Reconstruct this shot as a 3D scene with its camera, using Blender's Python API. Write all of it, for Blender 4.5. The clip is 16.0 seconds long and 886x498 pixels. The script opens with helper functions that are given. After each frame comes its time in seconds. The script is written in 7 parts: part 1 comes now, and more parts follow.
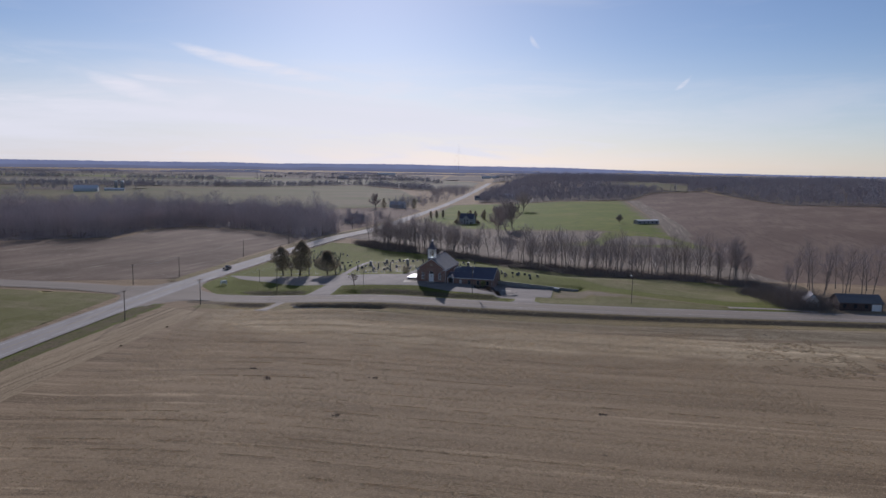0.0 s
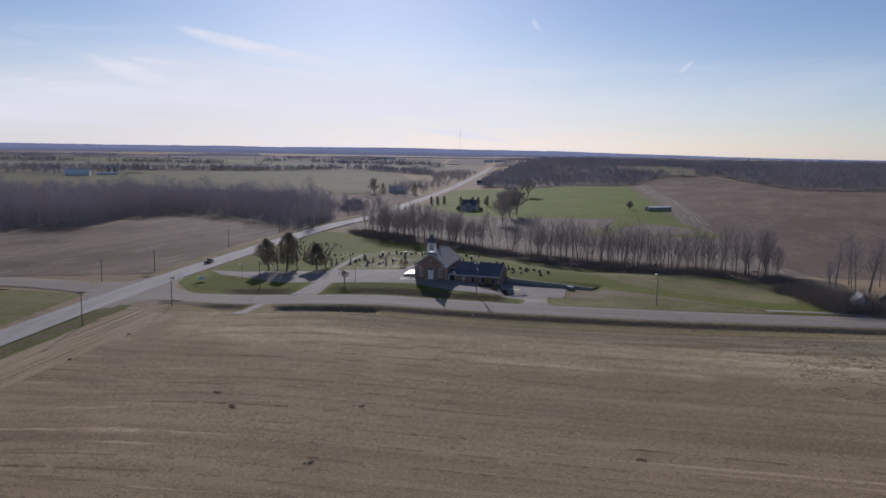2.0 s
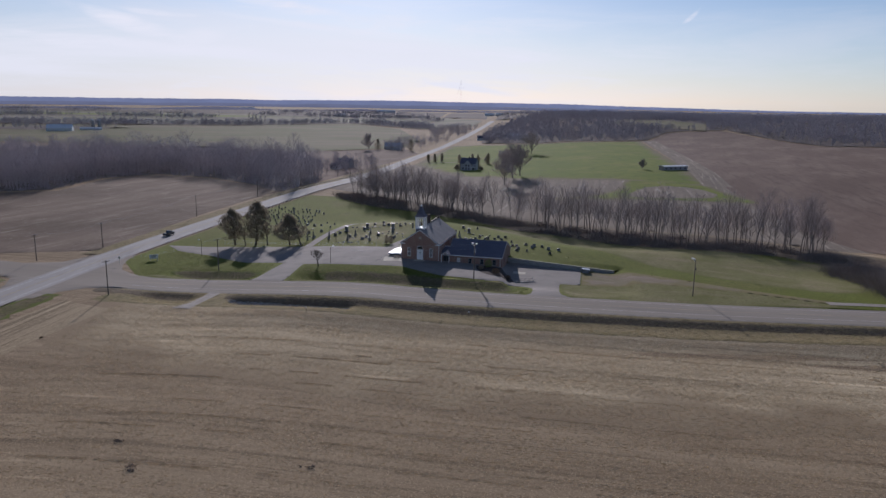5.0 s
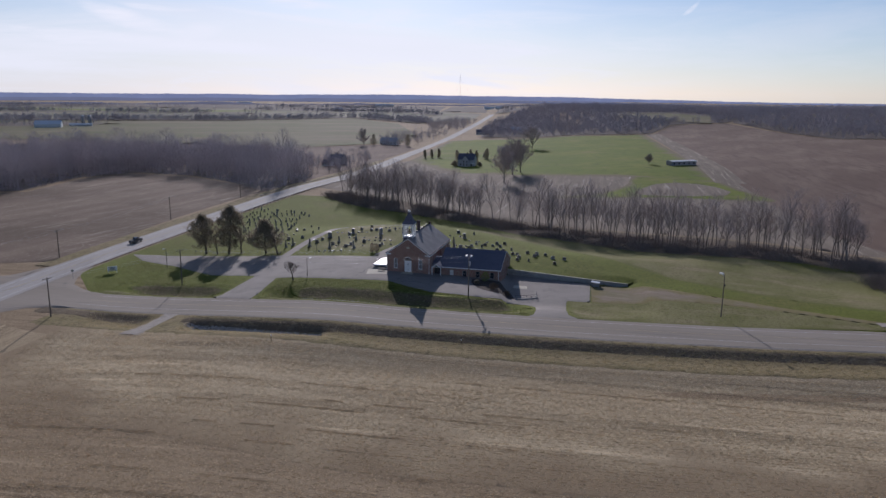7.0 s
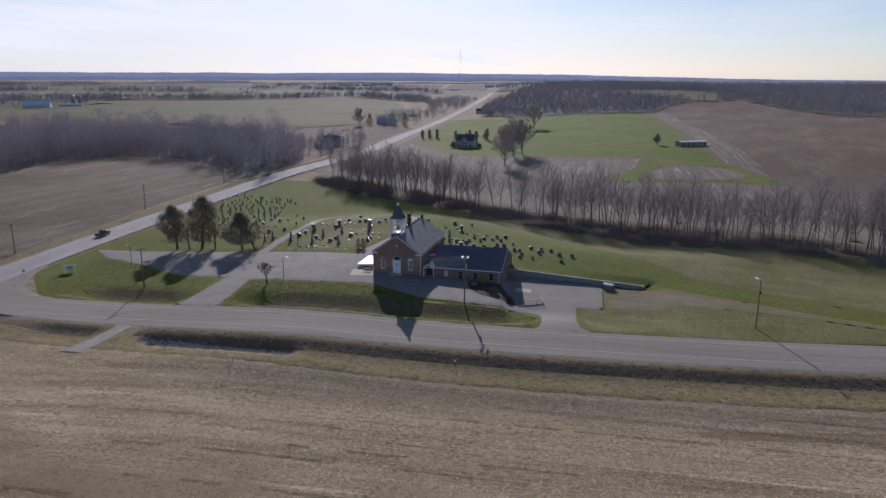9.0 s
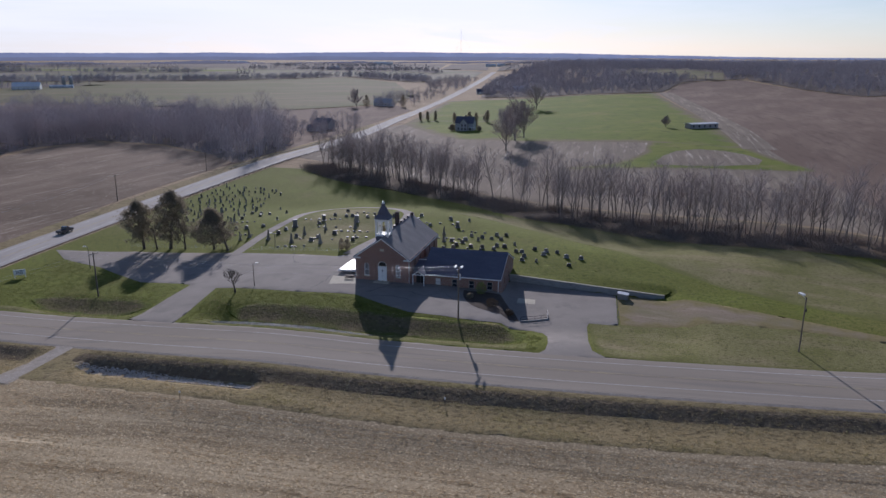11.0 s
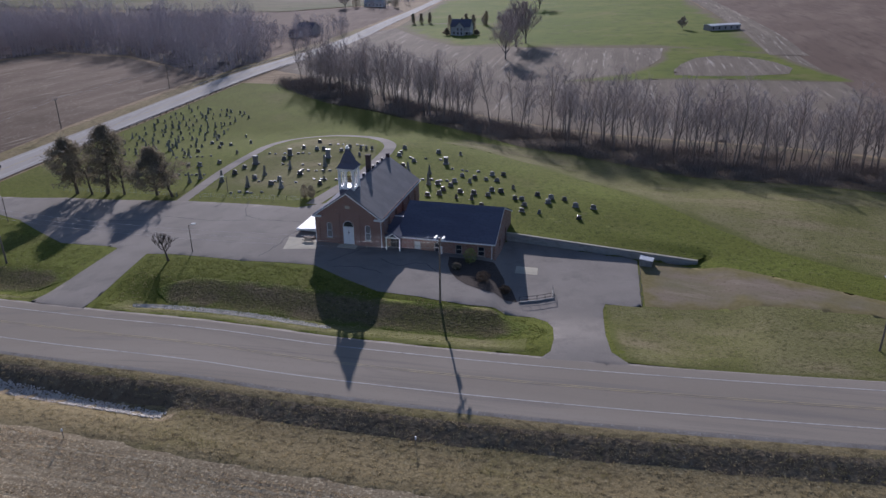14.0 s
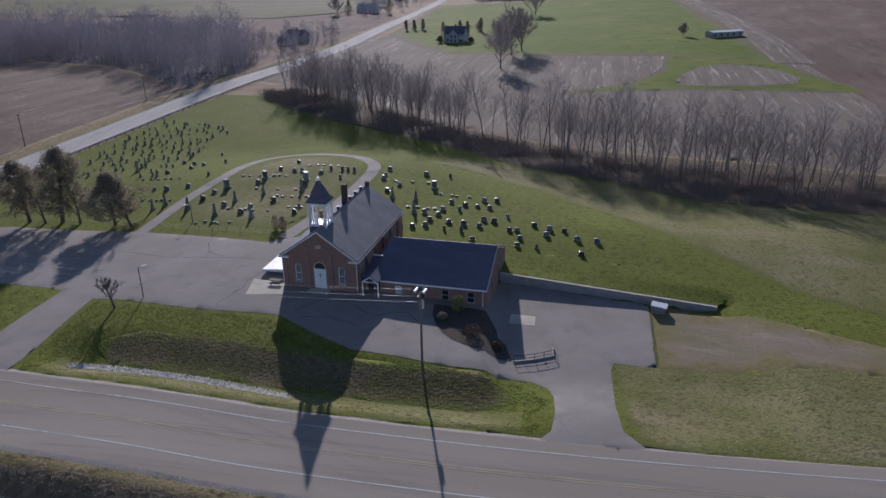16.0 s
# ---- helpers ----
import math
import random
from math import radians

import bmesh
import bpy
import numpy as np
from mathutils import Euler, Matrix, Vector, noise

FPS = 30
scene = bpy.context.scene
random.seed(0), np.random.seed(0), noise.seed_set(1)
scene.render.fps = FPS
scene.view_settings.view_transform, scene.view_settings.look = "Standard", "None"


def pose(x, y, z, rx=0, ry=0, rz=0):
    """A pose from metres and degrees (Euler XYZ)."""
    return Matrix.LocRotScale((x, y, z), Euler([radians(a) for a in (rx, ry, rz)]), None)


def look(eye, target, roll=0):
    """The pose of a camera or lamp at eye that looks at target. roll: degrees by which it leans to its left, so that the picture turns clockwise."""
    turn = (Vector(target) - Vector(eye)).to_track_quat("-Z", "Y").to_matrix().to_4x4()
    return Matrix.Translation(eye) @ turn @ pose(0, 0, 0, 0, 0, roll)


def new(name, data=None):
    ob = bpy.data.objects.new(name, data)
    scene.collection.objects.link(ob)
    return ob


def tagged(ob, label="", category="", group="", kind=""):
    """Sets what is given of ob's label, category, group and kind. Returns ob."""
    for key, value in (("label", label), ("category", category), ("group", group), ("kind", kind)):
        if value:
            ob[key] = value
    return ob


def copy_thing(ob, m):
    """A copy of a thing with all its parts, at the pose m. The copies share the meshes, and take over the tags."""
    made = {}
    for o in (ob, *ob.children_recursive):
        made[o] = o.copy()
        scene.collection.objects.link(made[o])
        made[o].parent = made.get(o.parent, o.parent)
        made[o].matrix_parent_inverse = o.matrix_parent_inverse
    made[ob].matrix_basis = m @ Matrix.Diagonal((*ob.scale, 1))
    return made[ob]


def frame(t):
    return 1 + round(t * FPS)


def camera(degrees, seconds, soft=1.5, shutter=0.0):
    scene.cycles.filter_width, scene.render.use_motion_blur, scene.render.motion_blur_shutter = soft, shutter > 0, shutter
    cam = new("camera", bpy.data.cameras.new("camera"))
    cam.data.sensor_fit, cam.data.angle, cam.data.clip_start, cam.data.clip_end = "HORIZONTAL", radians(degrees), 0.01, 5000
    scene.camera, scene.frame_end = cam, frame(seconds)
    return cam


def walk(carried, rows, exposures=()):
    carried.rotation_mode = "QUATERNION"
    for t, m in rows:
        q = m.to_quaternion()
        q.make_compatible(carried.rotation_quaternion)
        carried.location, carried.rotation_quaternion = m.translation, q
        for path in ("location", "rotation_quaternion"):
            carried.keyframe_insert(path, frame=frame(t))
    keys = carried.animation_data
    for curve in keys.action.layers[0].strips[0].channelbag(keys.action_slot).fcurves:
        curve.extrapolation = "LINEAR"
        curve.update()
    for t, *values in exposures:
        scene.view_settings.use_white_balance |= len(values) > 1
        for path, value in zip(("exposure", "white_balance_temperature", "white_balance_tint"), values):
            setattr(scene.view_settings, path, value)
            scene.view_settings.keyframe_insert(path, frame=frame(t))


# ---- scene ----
cam = camera(62.5, 16.0)
PATH = [
    (0, (16.256, -281.752, 46.661), (16.174, -279.768, 46.423), 1.0),
    (0.5, (15.395, -274.059, 46.49), (15.313, -272.075, 46.252), 1.0),
    (1, (14.905, -266.532, 46.604), (14.823, -264.548, 46.363), 1.2),
    (1.5, (15.362, -259.469, 46.551), (15.276, -257.486, 46.304), 1.1),
    (2, (15.23, -252.461, 46.624), (15.145, -250.483, 46.342), 1.0),
    (2.5, (15.261, -245.24, 46.741), (15.176, -243.263, 46.452), 1.1),
    (3, (15.44, -238.335, 46.783), (15.354, -236.366, 46.445), 1.0),
    (3.5, (15.683, -231.15, 46.948), (15.596, -229.19, 46.561), 1.0),
    (4, (15.615, -224.386, 47.148), (15.53, -222.427, 46.754), 1.0),
    (6.5, (17.346, -191.837, 46.663), (17.26, -189.885, 46.239), 0.7),
    (7, (17.512, -185.779, 46.448), (17.426, -183.826, 46.026), 0.6),
    (7.5, (17.749, -179.841, 46.249), (17.663, -177.888, 45.828), 0.6),
    (8, (18.018, -174.301, 46.226), (17.931, -172.349, 45.801), 0.5),
    (8.5, (18.08, -168.92, 46.22), (17.994, -166.98, 45.741), 0.5),
    (9, (18.258, -163.584, 46.158), (18.171, -161.644, 45.68), 0.4),
    (9.5, (18.595, -158.251, 46.02), (18.506, -156.313, 45.535), 0.3),
    (10, (18.833, -152.981, 45.853), (18.743, -151.048, 45.347), 0.3),
    (12.5, (20.221, -126.694, 46.309), (20.13, -124.79, 45.703), -0.1),
    (13, (20.59, -121.527, 46.321), (20.499, -119.639, 45.668), -0.2),
    (13.5, (21.064, -116.553, 46.319), (20.97, -114.672, 45.646), -0.4),
    (14, (21.377, -111.859, 46.442), (21.285, -110.019, 45.663), -0.5),
    (14.5, (21.822, -107.142, 46.371), (21.727, -105.301, 45.596), -0.5),
    (15, (22.082, -102.65, 46.351), (21.988, -100.808, 45.577), -0.5),
    (15.5, (22.231, -98.709, 46.389), (22.14, -96.866, 45.617), -0.6),
    (16, (22.471, -96.176, 46.159), (22.387, -94.331, 45.391), -0.6),
]
walk(cam, [(t, look(eye, target, roll)) for t, eye, target, roll in PATH], [(0, -0.3, 6000, 21.5), (3.5, -0.27, 5950, 21), (9, -0.07, 5900, 21), (12.5, 0.03, 5820, 22), (16, 0.08, 5800, 22)])

# ---- light ----
SUN_TO = Vector((-0.149, 0.989, 0.370)).normalized()
sun_data = bpy.data.lights.new("sun", "SUN")
sun_data.energy, sun_data.angle, sun_data.color = 4.5, radians(0.55), (1.0, 0.955, 0.88)
sun = new("sun", sun_data)
sun.matrix_world = look(SUN_TO * 200, (0, 0, 0))

world = bpy.data.worlds.new("sky")
scene.world = world
world.use_nodes = True
wn, wl = world.node_tree.nodes, world.node_tree.links
wn.clear()
w_out = wn.new("ShaderNodeOutputWorld")
w_bg = wn.new("ShaderNodeBackground")
w_sky = wn.new("ShaderNodeTexSky")
w_sky.sky_type = "NISHITA"
w_sky.sun_disc = False
w_sky.sun_elevation = radians(20.3)
w_sky.sun_rotation = math.atan2(SUN_TO.x, SUN_TO.y)
w_sky.altitude, w_sky.air_density, w_sky.dust_density, w_sky.ozone_density = 250, 0.9, 0.25, 3.0
w_bg.inputs["Strength"].default_value = 0.082
# cirrus streaks and a pale band low over the land
w_tc, w_sep = wn.new("ShaderNodeTexCoord"), wn.new("ShaderNodeSeparateXYZ")
wl.new(w_tc.outputs["Generated"], w_sep.inputs[0])


def w_map(value, lo, hi, a=0.0, b=1.0):
    r = wn.new("ShaderNodeMapRange")
    r.interpolation_type = "SMOOTHSTEP"
    for k, v in zip(("From Min", "From Max", "To Min", "To Max"), (lo, hi, a, b)):
        r.inputs[k].default_value = v
    wl.new(value, r.inputs["Value"])
    return r.outputs[0]


def w_noise(scale, stretch, turn):
    mp, t = wn.new("ShaderNodeMapping"), wn.new("ShaderNodeTexNoise")
    mp.inputs["Scale"].default_value, mp.inputs["Rotation"].default_value = stretch, turn
    wl.new(w_tc.outputs["Generated"], mp.inputs["Vector"])
    wl.new(mp.outputs[0], t.inputs["Vector"])
    t.inputs["Scale"].default_value, t.inputs["Detail"].default_value, t.inputs["Roughness"].default_value = scale, 8, 0.6
    t.inputs["Distortion"].default_value = 0.5
    return t.outputs[0]


def w_math(op, a, b):
    m = wn.new("ShaderNodeMath")
    m.operation = op
    for k, v in enumerate((a, b)):
        if isinstance(v, float):
            m.inputs[k].default_value = v
        else:
            wl.new(v, m.inputs[k])
    return m.outputs[0]


def w_mix(fac, below, colour):
    x = wn.new("ShaderNodeMix")
    x.data_type = "RGBA"
    wl.new(fac, x.inputs["Factor"])
    wl.new(below, x.inputs[6])
    x.inputs[7].default_value = (*colour, 1)
    return x.outputs[2]


CLOUD = (9.45, 9.9, 9.95)
WISP = (11.4, 11.65, 11.5)
streaks = w_noise(34.0, (0.35, 0.35, 3.0), (0, radians(-10), 0))
sky_u = w_math("DIVIDE", w_sep.outputs[0], w_math("MAXIMUM", w_sep.outputs[1], 0.05))
sky_v = w_math("DIVIDE", w_sep.outputs[2], w_math("MAXIMUM", w_sep.outputs[1], 0.05))
ahead = w_map(w_sep.outputs[1], 0.1, 0.3)
fray = w_noise(14.0, (1, 1, 2.5), (0, 0, 0))


def cirrus(u0, v0, half_u, half_v, tilt, strength):
    """One wisp of cloud at a place of the northern sky."""
    c, s = math.cos(tilt), math.sin(tilt)
    du, dv = w_math("SUBTRACT", sky_u, u0), w_math("SUBTRACT", sky_v, v0)
    p = w_math("ADD", w_math("MULTIPLY", du, c / half_u), w_math("MULTIPLY", dv, s / half_u))
    q = w_math("ADD", w_math("MULTIPLY", du, -s / (1.2 * half_v)), w_math("MULTIPLY", dv, c / (1.2 * half_v)))
    q = w_math("SUBTRACT", q, w_math("MULTIPLY", w_math("MULTIPLY", p, p), 0.6))
    r = w_math("ADD", w_math("MULTIPLY", p, p), w_math("MULTIPLY", q, q))
    r = w_math("ADD", r, w_math("MULTIPLY", w_math("SUBTRACT", fray, 0.52), 2.2))
    return w_math("MULTIPLY", w_math("MULTIPLY", w_map(r, -0.4, 1.1, min(1.0, strength * 1.15), 0.0), w_map(streaks, 0.3, 0.58, 0.45, 1.0)), ahead)


wide = w_noise(1.5, (1.0, 1.2, 9.0), (0, radians(6), 0))
band = w_math("MULTIPLY", w_map(w_sep.outputs[2], 0.0, 0.17, 0.78, 0.0), w_map(sky_u, -0.3, 0.6, 1.0, 0.38))
haze = w_math("MULTIPLY", w_math("MULTIPLY", w_map(wide, 0.42, 0.66), w_map(w_sep.outputs[2], 0.03, 0.15, 0.75, 0.0)), w_map(sky_u, 0.0, 0.45, 1.0, 0.15))
veil = w_math("MULTIPLY", w_map(wide, 0.5, 0.72), 0.3)
shred = w_math("MULTIPLY", w_math("MULTIPLY", w_map(w_noise(5.0, (1.0, 1.0, 7.0), (0, radians(5), 0)), 0.5, 0.68), w_map(w_sep.outputs[2], 0.035, 0.155, 0.9, 0.0)), w_map(sky_u, -0.1, 0.35, 1.0, 0.1))
last = w_sky.outputs[0]
for f, c in ((veil, CLOUD), (band, CLOUD), (haze, WISP), (shred, WISP)):
    last = w_mix(f, last, c)
for wisp in ((-0.30, 0.125, 0.125, 0.0085, -0.2, 1.0), (-0.465, 0.090, 0.075, 0.010, -0.22, 0.9), (-0.425, 0.104, 0.055, 0.004, -0.08, 0.6), (-0.385, 0.075, 0.05, 0.011, 0.0, 0.55), (-0.2, 0.088, 0.16, 0.0045, -0.1, 0.55), (-0.40, 0.058, 0.14, 0.008, -0.06, 0.6), (-0.12, 0.064, 0.10, 0.006, -0.04, 0.45), (0.075, 0.158, 0.012, 0.0035, -0.9, 0.6), (0.275, 0.108, 0.015, 0.0028, 0.75, 0.5), (0.0, 0.058, 0.03, 0.004, 0.0, 0.5), (0.04, 0.055, 0.035, 0.003, -0.1, 0.45), (-0.2, 0.045, 0.2, 0.010, -0.05, 0.5)):
    last = w_mix(cirrus(*wisp), last, WISP)
wl.new(last, w_bg.inputs["Color"])
wl.new(w_bg.outputs[0], w_out.inputs["Surface"])


# ---- materials ----
def material(name, base, rough=0.9, spots=(), bump=0.0, bump_scale=4.0, metal=0.0, spec=0.3, rand=0.0, coord="Object"):
    """base colour, then layers (colour, scale, low, high, stretch) laid over it by noise."""
    m = bpy.data.materials.new(name)
    m.use_nodes = True
    n, l = m.node_tree.nodes, m.node_tree.links
    b = n["Principled BSDF"]
    b.inputs["Roughness"].default_value, b.inputs["Metallic"].default_value = rough, metal
    b.inputs["Specular IOR Level"].default_value = spec
    tc = n.new("ShaderNodeTexCoord")
    src = n.new("ShaderNodeRGB")
    src.outputs[0].default_value = (*base, 1)
    last = src.outputs[0]
    for k, (col, scale, lo, hi, stretch) in enumerate(spots):
        mp = n.new("ShaderNodeMapping")
        mp.vector_type = "TEXTURE"
        mp.inputs["Scale"].default_value = [1 / q for q in stretch[:3]]
        mp.inputs["Rotation"].default_value = (0, 0, radians(stretch[3] if len(stretch) > 3 else 0))
        l.new(tc.outputs[coord], mp.inputs["Vector"])
        t = n.new("ShaderNodeTexNoise")
        t.inputs["Scale"].default_value, t.inputs["Detail"].default_value = scale, 6
        t.inputs["Roughness"].default_value = 0.62
        l.new(mp.outputs[0], t.inputs["Vector"])
        r = n.new("ShaderNodeMapRange")
        r.inputs["From Min"].default_value, r.inputs["From Max"].default_value = lo, hi
        l.new(t.outputs[0], r.inputs["Value"])
        x = n.new("ShaderNodeMix")
        x.data_type = "RGBA"
        l.new(r.outputs[0], x.inputs["Factor"])
        l.new(last, x.inputs[6])
        x.inputs[7].default_value = (*col, 1)
        last = x.outputs[2]
    if rand:
        oi = n.new("ShaderNodeObjectInfo")
        r = n.new("ShaderNodeMapRange")
        r.inputs["To Min"].default_value, r.inputs["To Max"].default_value = 1 - rand, 1 + rand
        l.new(oi.outputs["Random"], r.inputs["Value"])
        h = n.new("ShaderNodeHueSaturation")
        l.new(r.outputs[0], h.inputs["Value"])
        l.new(last, h.inputs["Color"])
        last = h.outputs[0]
    l.new(last, b.inputs["Base Color"])
    if bump:
        t = n.new("ShaderNodeTexNoise")
        t.inputs["Scale"].default_value, t.inputs["Detail"].default_value = bump_scale, 5
        l.new(tc.outputs[coord], t.inputs["Vector"])
        bp = n.new("ShaderNodeBump")
        bp.inputs["Strength"].default_value, bp.inputs["Distance"].default_value = 1.0, bump
        l.new(t.outputs[0], bp.inputs["Height"])
        l.new(bp.outputs[0], b.inputs["Normal"])
    return m


ONE = (1, 1, 1)
ROWS = (0.05, 1.0, 1.0, 6)          # streaks along the crop rows
M = {}
def stubble(name, base, turn):
    """Corn stubble: broad patches, long pale and dark rows along the given turn, then stalks and crumbs."""
    def tone(k, w=1.0):
        return tuple(c * k * q for c, q in zip(base, (1.0, w, w * w)))
    rows = lambda q: (q, 1, 1, turn)
    return material(name, base, 0.95, [
        (tone(0.74), 0.012, 0.42, 0.62, (0.5, 1, 1, turn)), (tone(0.78, 0.96), 0.006, 0.50, 0.68, (0.6, 1, 1, 12)),
        (tone(0.60, 0.96), 0.085, 0.53, 0.63, rows(0.05)), (tone(1.20, 1.02), 0.30, 0.46, 0.68, rows(0.03)),
        (tone(0.50, 0.97), 0.42, 0.57, 0.66, rows(0.022)), (tone(1.62, 1.04), 0.36, 0.60, 0.65, rows(0.010)), (tone(0.58, 0.95), 0.30, 0.60, 0.65, rows(0.010)), (tone(0.55, 0.97), 1.3, 0.55, 0.72, rows(0.05)),
        (tone(1.6, 1.04), 4.4, 0.53, 0.63, (0.7, 1, 1, turn)), (tone(0.50, 0.98), 4.8, 0.55, 0.65, (0.7, 1, 1, turn)), (tone(0.34), 0.22, 0.69, 0.73, ONE)], 0.035, 4.0, spec=0.05)


M["stubble"] = stubble("stubble_field", (0.300, 0.221, 0.136), -8)
M["straw_field"] = stubble("straw_covered_field", (0.43, 0.338, 0.212), -8)
M["headland"] = stubble("headland_stubble", (0.335, 0.256, 0.158), 84)
M["stubble_far"] = material("cut_corn_field", (0.172, 0.126, 0.092), 0.95, [
    ((0.225, 0.172, 0.128), 0.10, 0.44, 0.66, (0.06, 1, 1, 72)), ((0.125, 0.092, 0.066), 0.02, 0.45, 0.62, ONE), ((0.46, 0.40, 0.31), 0.7, 0.60, 0.72, (0.05, 1, 1, 72)), ((0.52, 0.45, 0.35), 1.6, 0.60, 0.70, (0.6, 1, 1, 72)), ((0.10, 0.075, 0.055), 1.1, 0.58, 0.70, ONE)], 0.08, 1.5, spec=0.05)
M["north_stubble"] = material("grey_corn_stubble", (0.205, 0.166, 0.126), 0.95, [
    ((0.175, 0.140, 0.106), 0.03, 0.42, 0.62, ONE), ((0.265, 0.222, 0.172), 0.22, 0.48, 0.68, (0.05, 1, 1, 80)), ((0.46, 0.41, 0.335), 0.6, 0.58, 0.70, (0.06, 1, 1, 80)), ((0.12, 0.096, 0.076), 0.5, 0.58, 0.72, (0.2, 1, 1, 80)), ((0.40, 0.35, 0.28), 1.6, 0.6, 0.7, ONE)], 0.08, 1.5, spec=0.05)
M["plowed"] = material("plowed_soil", (0.165, 0.115, 0.087), 0.95, [
    ((0.225, 0.165, 0.125), 0.03, 0.44, 0.66, (0.4, 1, 1, 60)), ((0.12, 0.085, 0.068), 0.3, 0.5, 0.7, (0.15, 1, 1, 84)), ((0.30, 0.235, 0.185), 0.9, 0.62, 0.78, (0.2, 1, 1, 84))], 0.07, 1.5, spec=0.05)
M["dry_field"] = material("dry_pasture", (0.152, 0.138, 0.078), 0.95, [
    ((0.112, 0.118, 0.048), 0.012, 0.42, 0.62, (0.4, 1, 1)), ((0.20, 0.165, 0.108), 0.03, 0.5, 0.66, (0.2, 1, 1, 20)), ((0.10, 0.085, 0.05), 0.1, 0.56, 0.72, ONE)], spec=0.05)
# paler and greyer than the near fields: distance haze put into the base colour
M["far_land"] = material("hazy_far_farmland", (0.205, 0.192, 0.140), 0.95, [
    ((0.150, 0.155, 0.085), 0.004, 0.44, 0.60, (0.4, 1, 1)), ((0.25, 0.215, 0.17), 0.008, 0.50, 0.64, (0.2, 1, 1, 20)), ((0.14, 0.12, 0.10), 0.012, 0.56, 0.68, (0.3, 1, 1, -15))], spec=0.05)
M["lawn"] = material("lawn_grass", (0.130, 0.141, 0.025), 0.95, [
    ((0.150, 0.170, 0.030), 0.05, 0.44, 0.64, ONE), ((0.175, 0.158, 0.052), 0.035, 0.56, 0.74, (1, 0.6, 1)), ((0.175, 0.150, 0.062), 0.4, 0.62, 0.78, ONE), ((0.076, 0.091, 0.015), 1.1, 0.50, 0.66, ONE), ((0.24, 0.225, 0.085), 2.2, 0.60, 0.72, ONE), ((0.036, 0.050, 0.010), 3.2, 0.54, 0.66, ONE), ((0.28, 0.28, 0.10), 5.5, 0.60, 0.70, ONE)], 0.07, 3.6, spec=0.05)
M["pasture"] = material("green_pasture", (0.120, 0.158, 0.022), 0.95, [
    ((0.175, 0.192, 0.036), 0.02, 0.42, 0.64, ONE), ((0.085, 0.118, 0.020), 0.15, 0.5, 0.7, ONE), ((0.23, 0.19, 0.075), 0.03, 0.56, 0.74, ONE)], 0.06, 2, spec=0.05)
M["verge"] = material("dry_verge_grass", (0.26, 0.205, 0.108), 0.95, [
    ((0.20, 0.170, 0.070), 0.10, 0.50, 0.68, (0.4, 1, 1, -8)), ((0.29, 0.235, 0.13), 0.9, 0.54, 0.70, (0.3, 1, 1, -8)), ((0.095, 0.075, 0.042), 1.6, 0.50, 0.66, (0.5, 1, 1, -8)), ((0.36, 0.30, 0.18), 3.5, 0.57, 0.68, ONE), ((0.06, 0.048, 0.03), 4.5, 0.57, 0.68, ONE)], 0.06, 3.0, spec=0.05)
M["ditch"] = material("dark_ditch_weeds", (0.150, 0.115, 0.076), 0.95, [
    ((0.225, 0.178, 0.115), 0.7, 0.48, 0.68, ONE), ((0.06, 0.05, 0.038), 1.6, 0.5, 0.7, ONE), ((0.30, 0.26, 0.19), 3.2, 0.58, 0.72, ONE)], 0.14, 2.4, spec=0.05)
M["litter"] = material("leaf_litter", (0.125, 0.094, 0.066), 0.95, [
    ((0.20, 0.158, 0.105), 0.2, 0.48, 0.68, ONE), ((0.065, 0.050, 0.040), 0.7, 0.46, 0.66, ONE)], 0.15, 1.2, spec=0.05)
M["asphalt"] = material("asphalt", (0.272, 0.234, 0.188), 0.9, [
    ((0.315, 0.272, 0.222), 0.09, 0.42, 0.62, (0.15, 1, 1, -8)), ((0.228, 0.2, 0.17), 0.5, 0.54, 0.72, (0.06, 1, 1, -8)), ((0.35, 0.31, 0.265), 7, 0.58, 0.74, ONE), ((0.20, 0.176, 0.15), 5, 0.60, 0.74, ONE), ((0.238, 0.208, 0.177), 0.9, 0.58, 0.66, (0.02, 1, 1, -8))], 0.01, 20, spec=0.05)
# worn asphalt, lightened evenly: low-sun glare is put into its base colour
M["pale_asphalt"] = material("worn_glare_asphalt", (0.34, 0.315, 0.285), 0.9, [
    ((0.39, 0.36, 0.325), 0.09, 0.42, 0.62, (1, 0.15, 1, 4)), ((0.27, 0.25, 0.228), 0.5, 0.54, 0.72, (1, 0.1, 1, 4))], 0.01, 20, spec=0.06)
M["old_asphalt"] = material("worn_asphalt", (0.238, 0.212, 0.184), 0.88, [
    ((0.272, 0.243, 0.212), 0.12, 0.42, 0.62, ONE), ((0.205, 0.183, 0.16), 0.3, 0.52, 0.72, ONE), ((0.178, 0.16, 0.14), 0.10, 0.58, 0.70, (0.3, 1, 1, 20)), ((0.35, 0.318, 0.28), 6, 0.58, 0.76, ONE), ((0.20, 0.182, 0.162), 3.5, 0.60, 0.74, ONE)], 0.012, 15, spec=0.08)
M["concrete"] = material("pale_concrete", (0.50, 0.455, 0.35), 0.85, [((0.40, 0.365, 0.285), 0.5, 0.45, 0.66, ONE), ((0.58, 0.53, 0.42), 4, 0.55, 0.75, ONE)], 0.01, 12, spec=0.1)
M["wall_concrete"] = material("wall_concrete", (0.30, 0.29, 0.27), 0.85, [((0.21, 0.205, 0.195), 0.7, 0.45, 0.66, (1, 1, 3)), ((0.36, 0.35, 0.33), 5, 0.55, 0.75, ONE)], 0.02, 8)
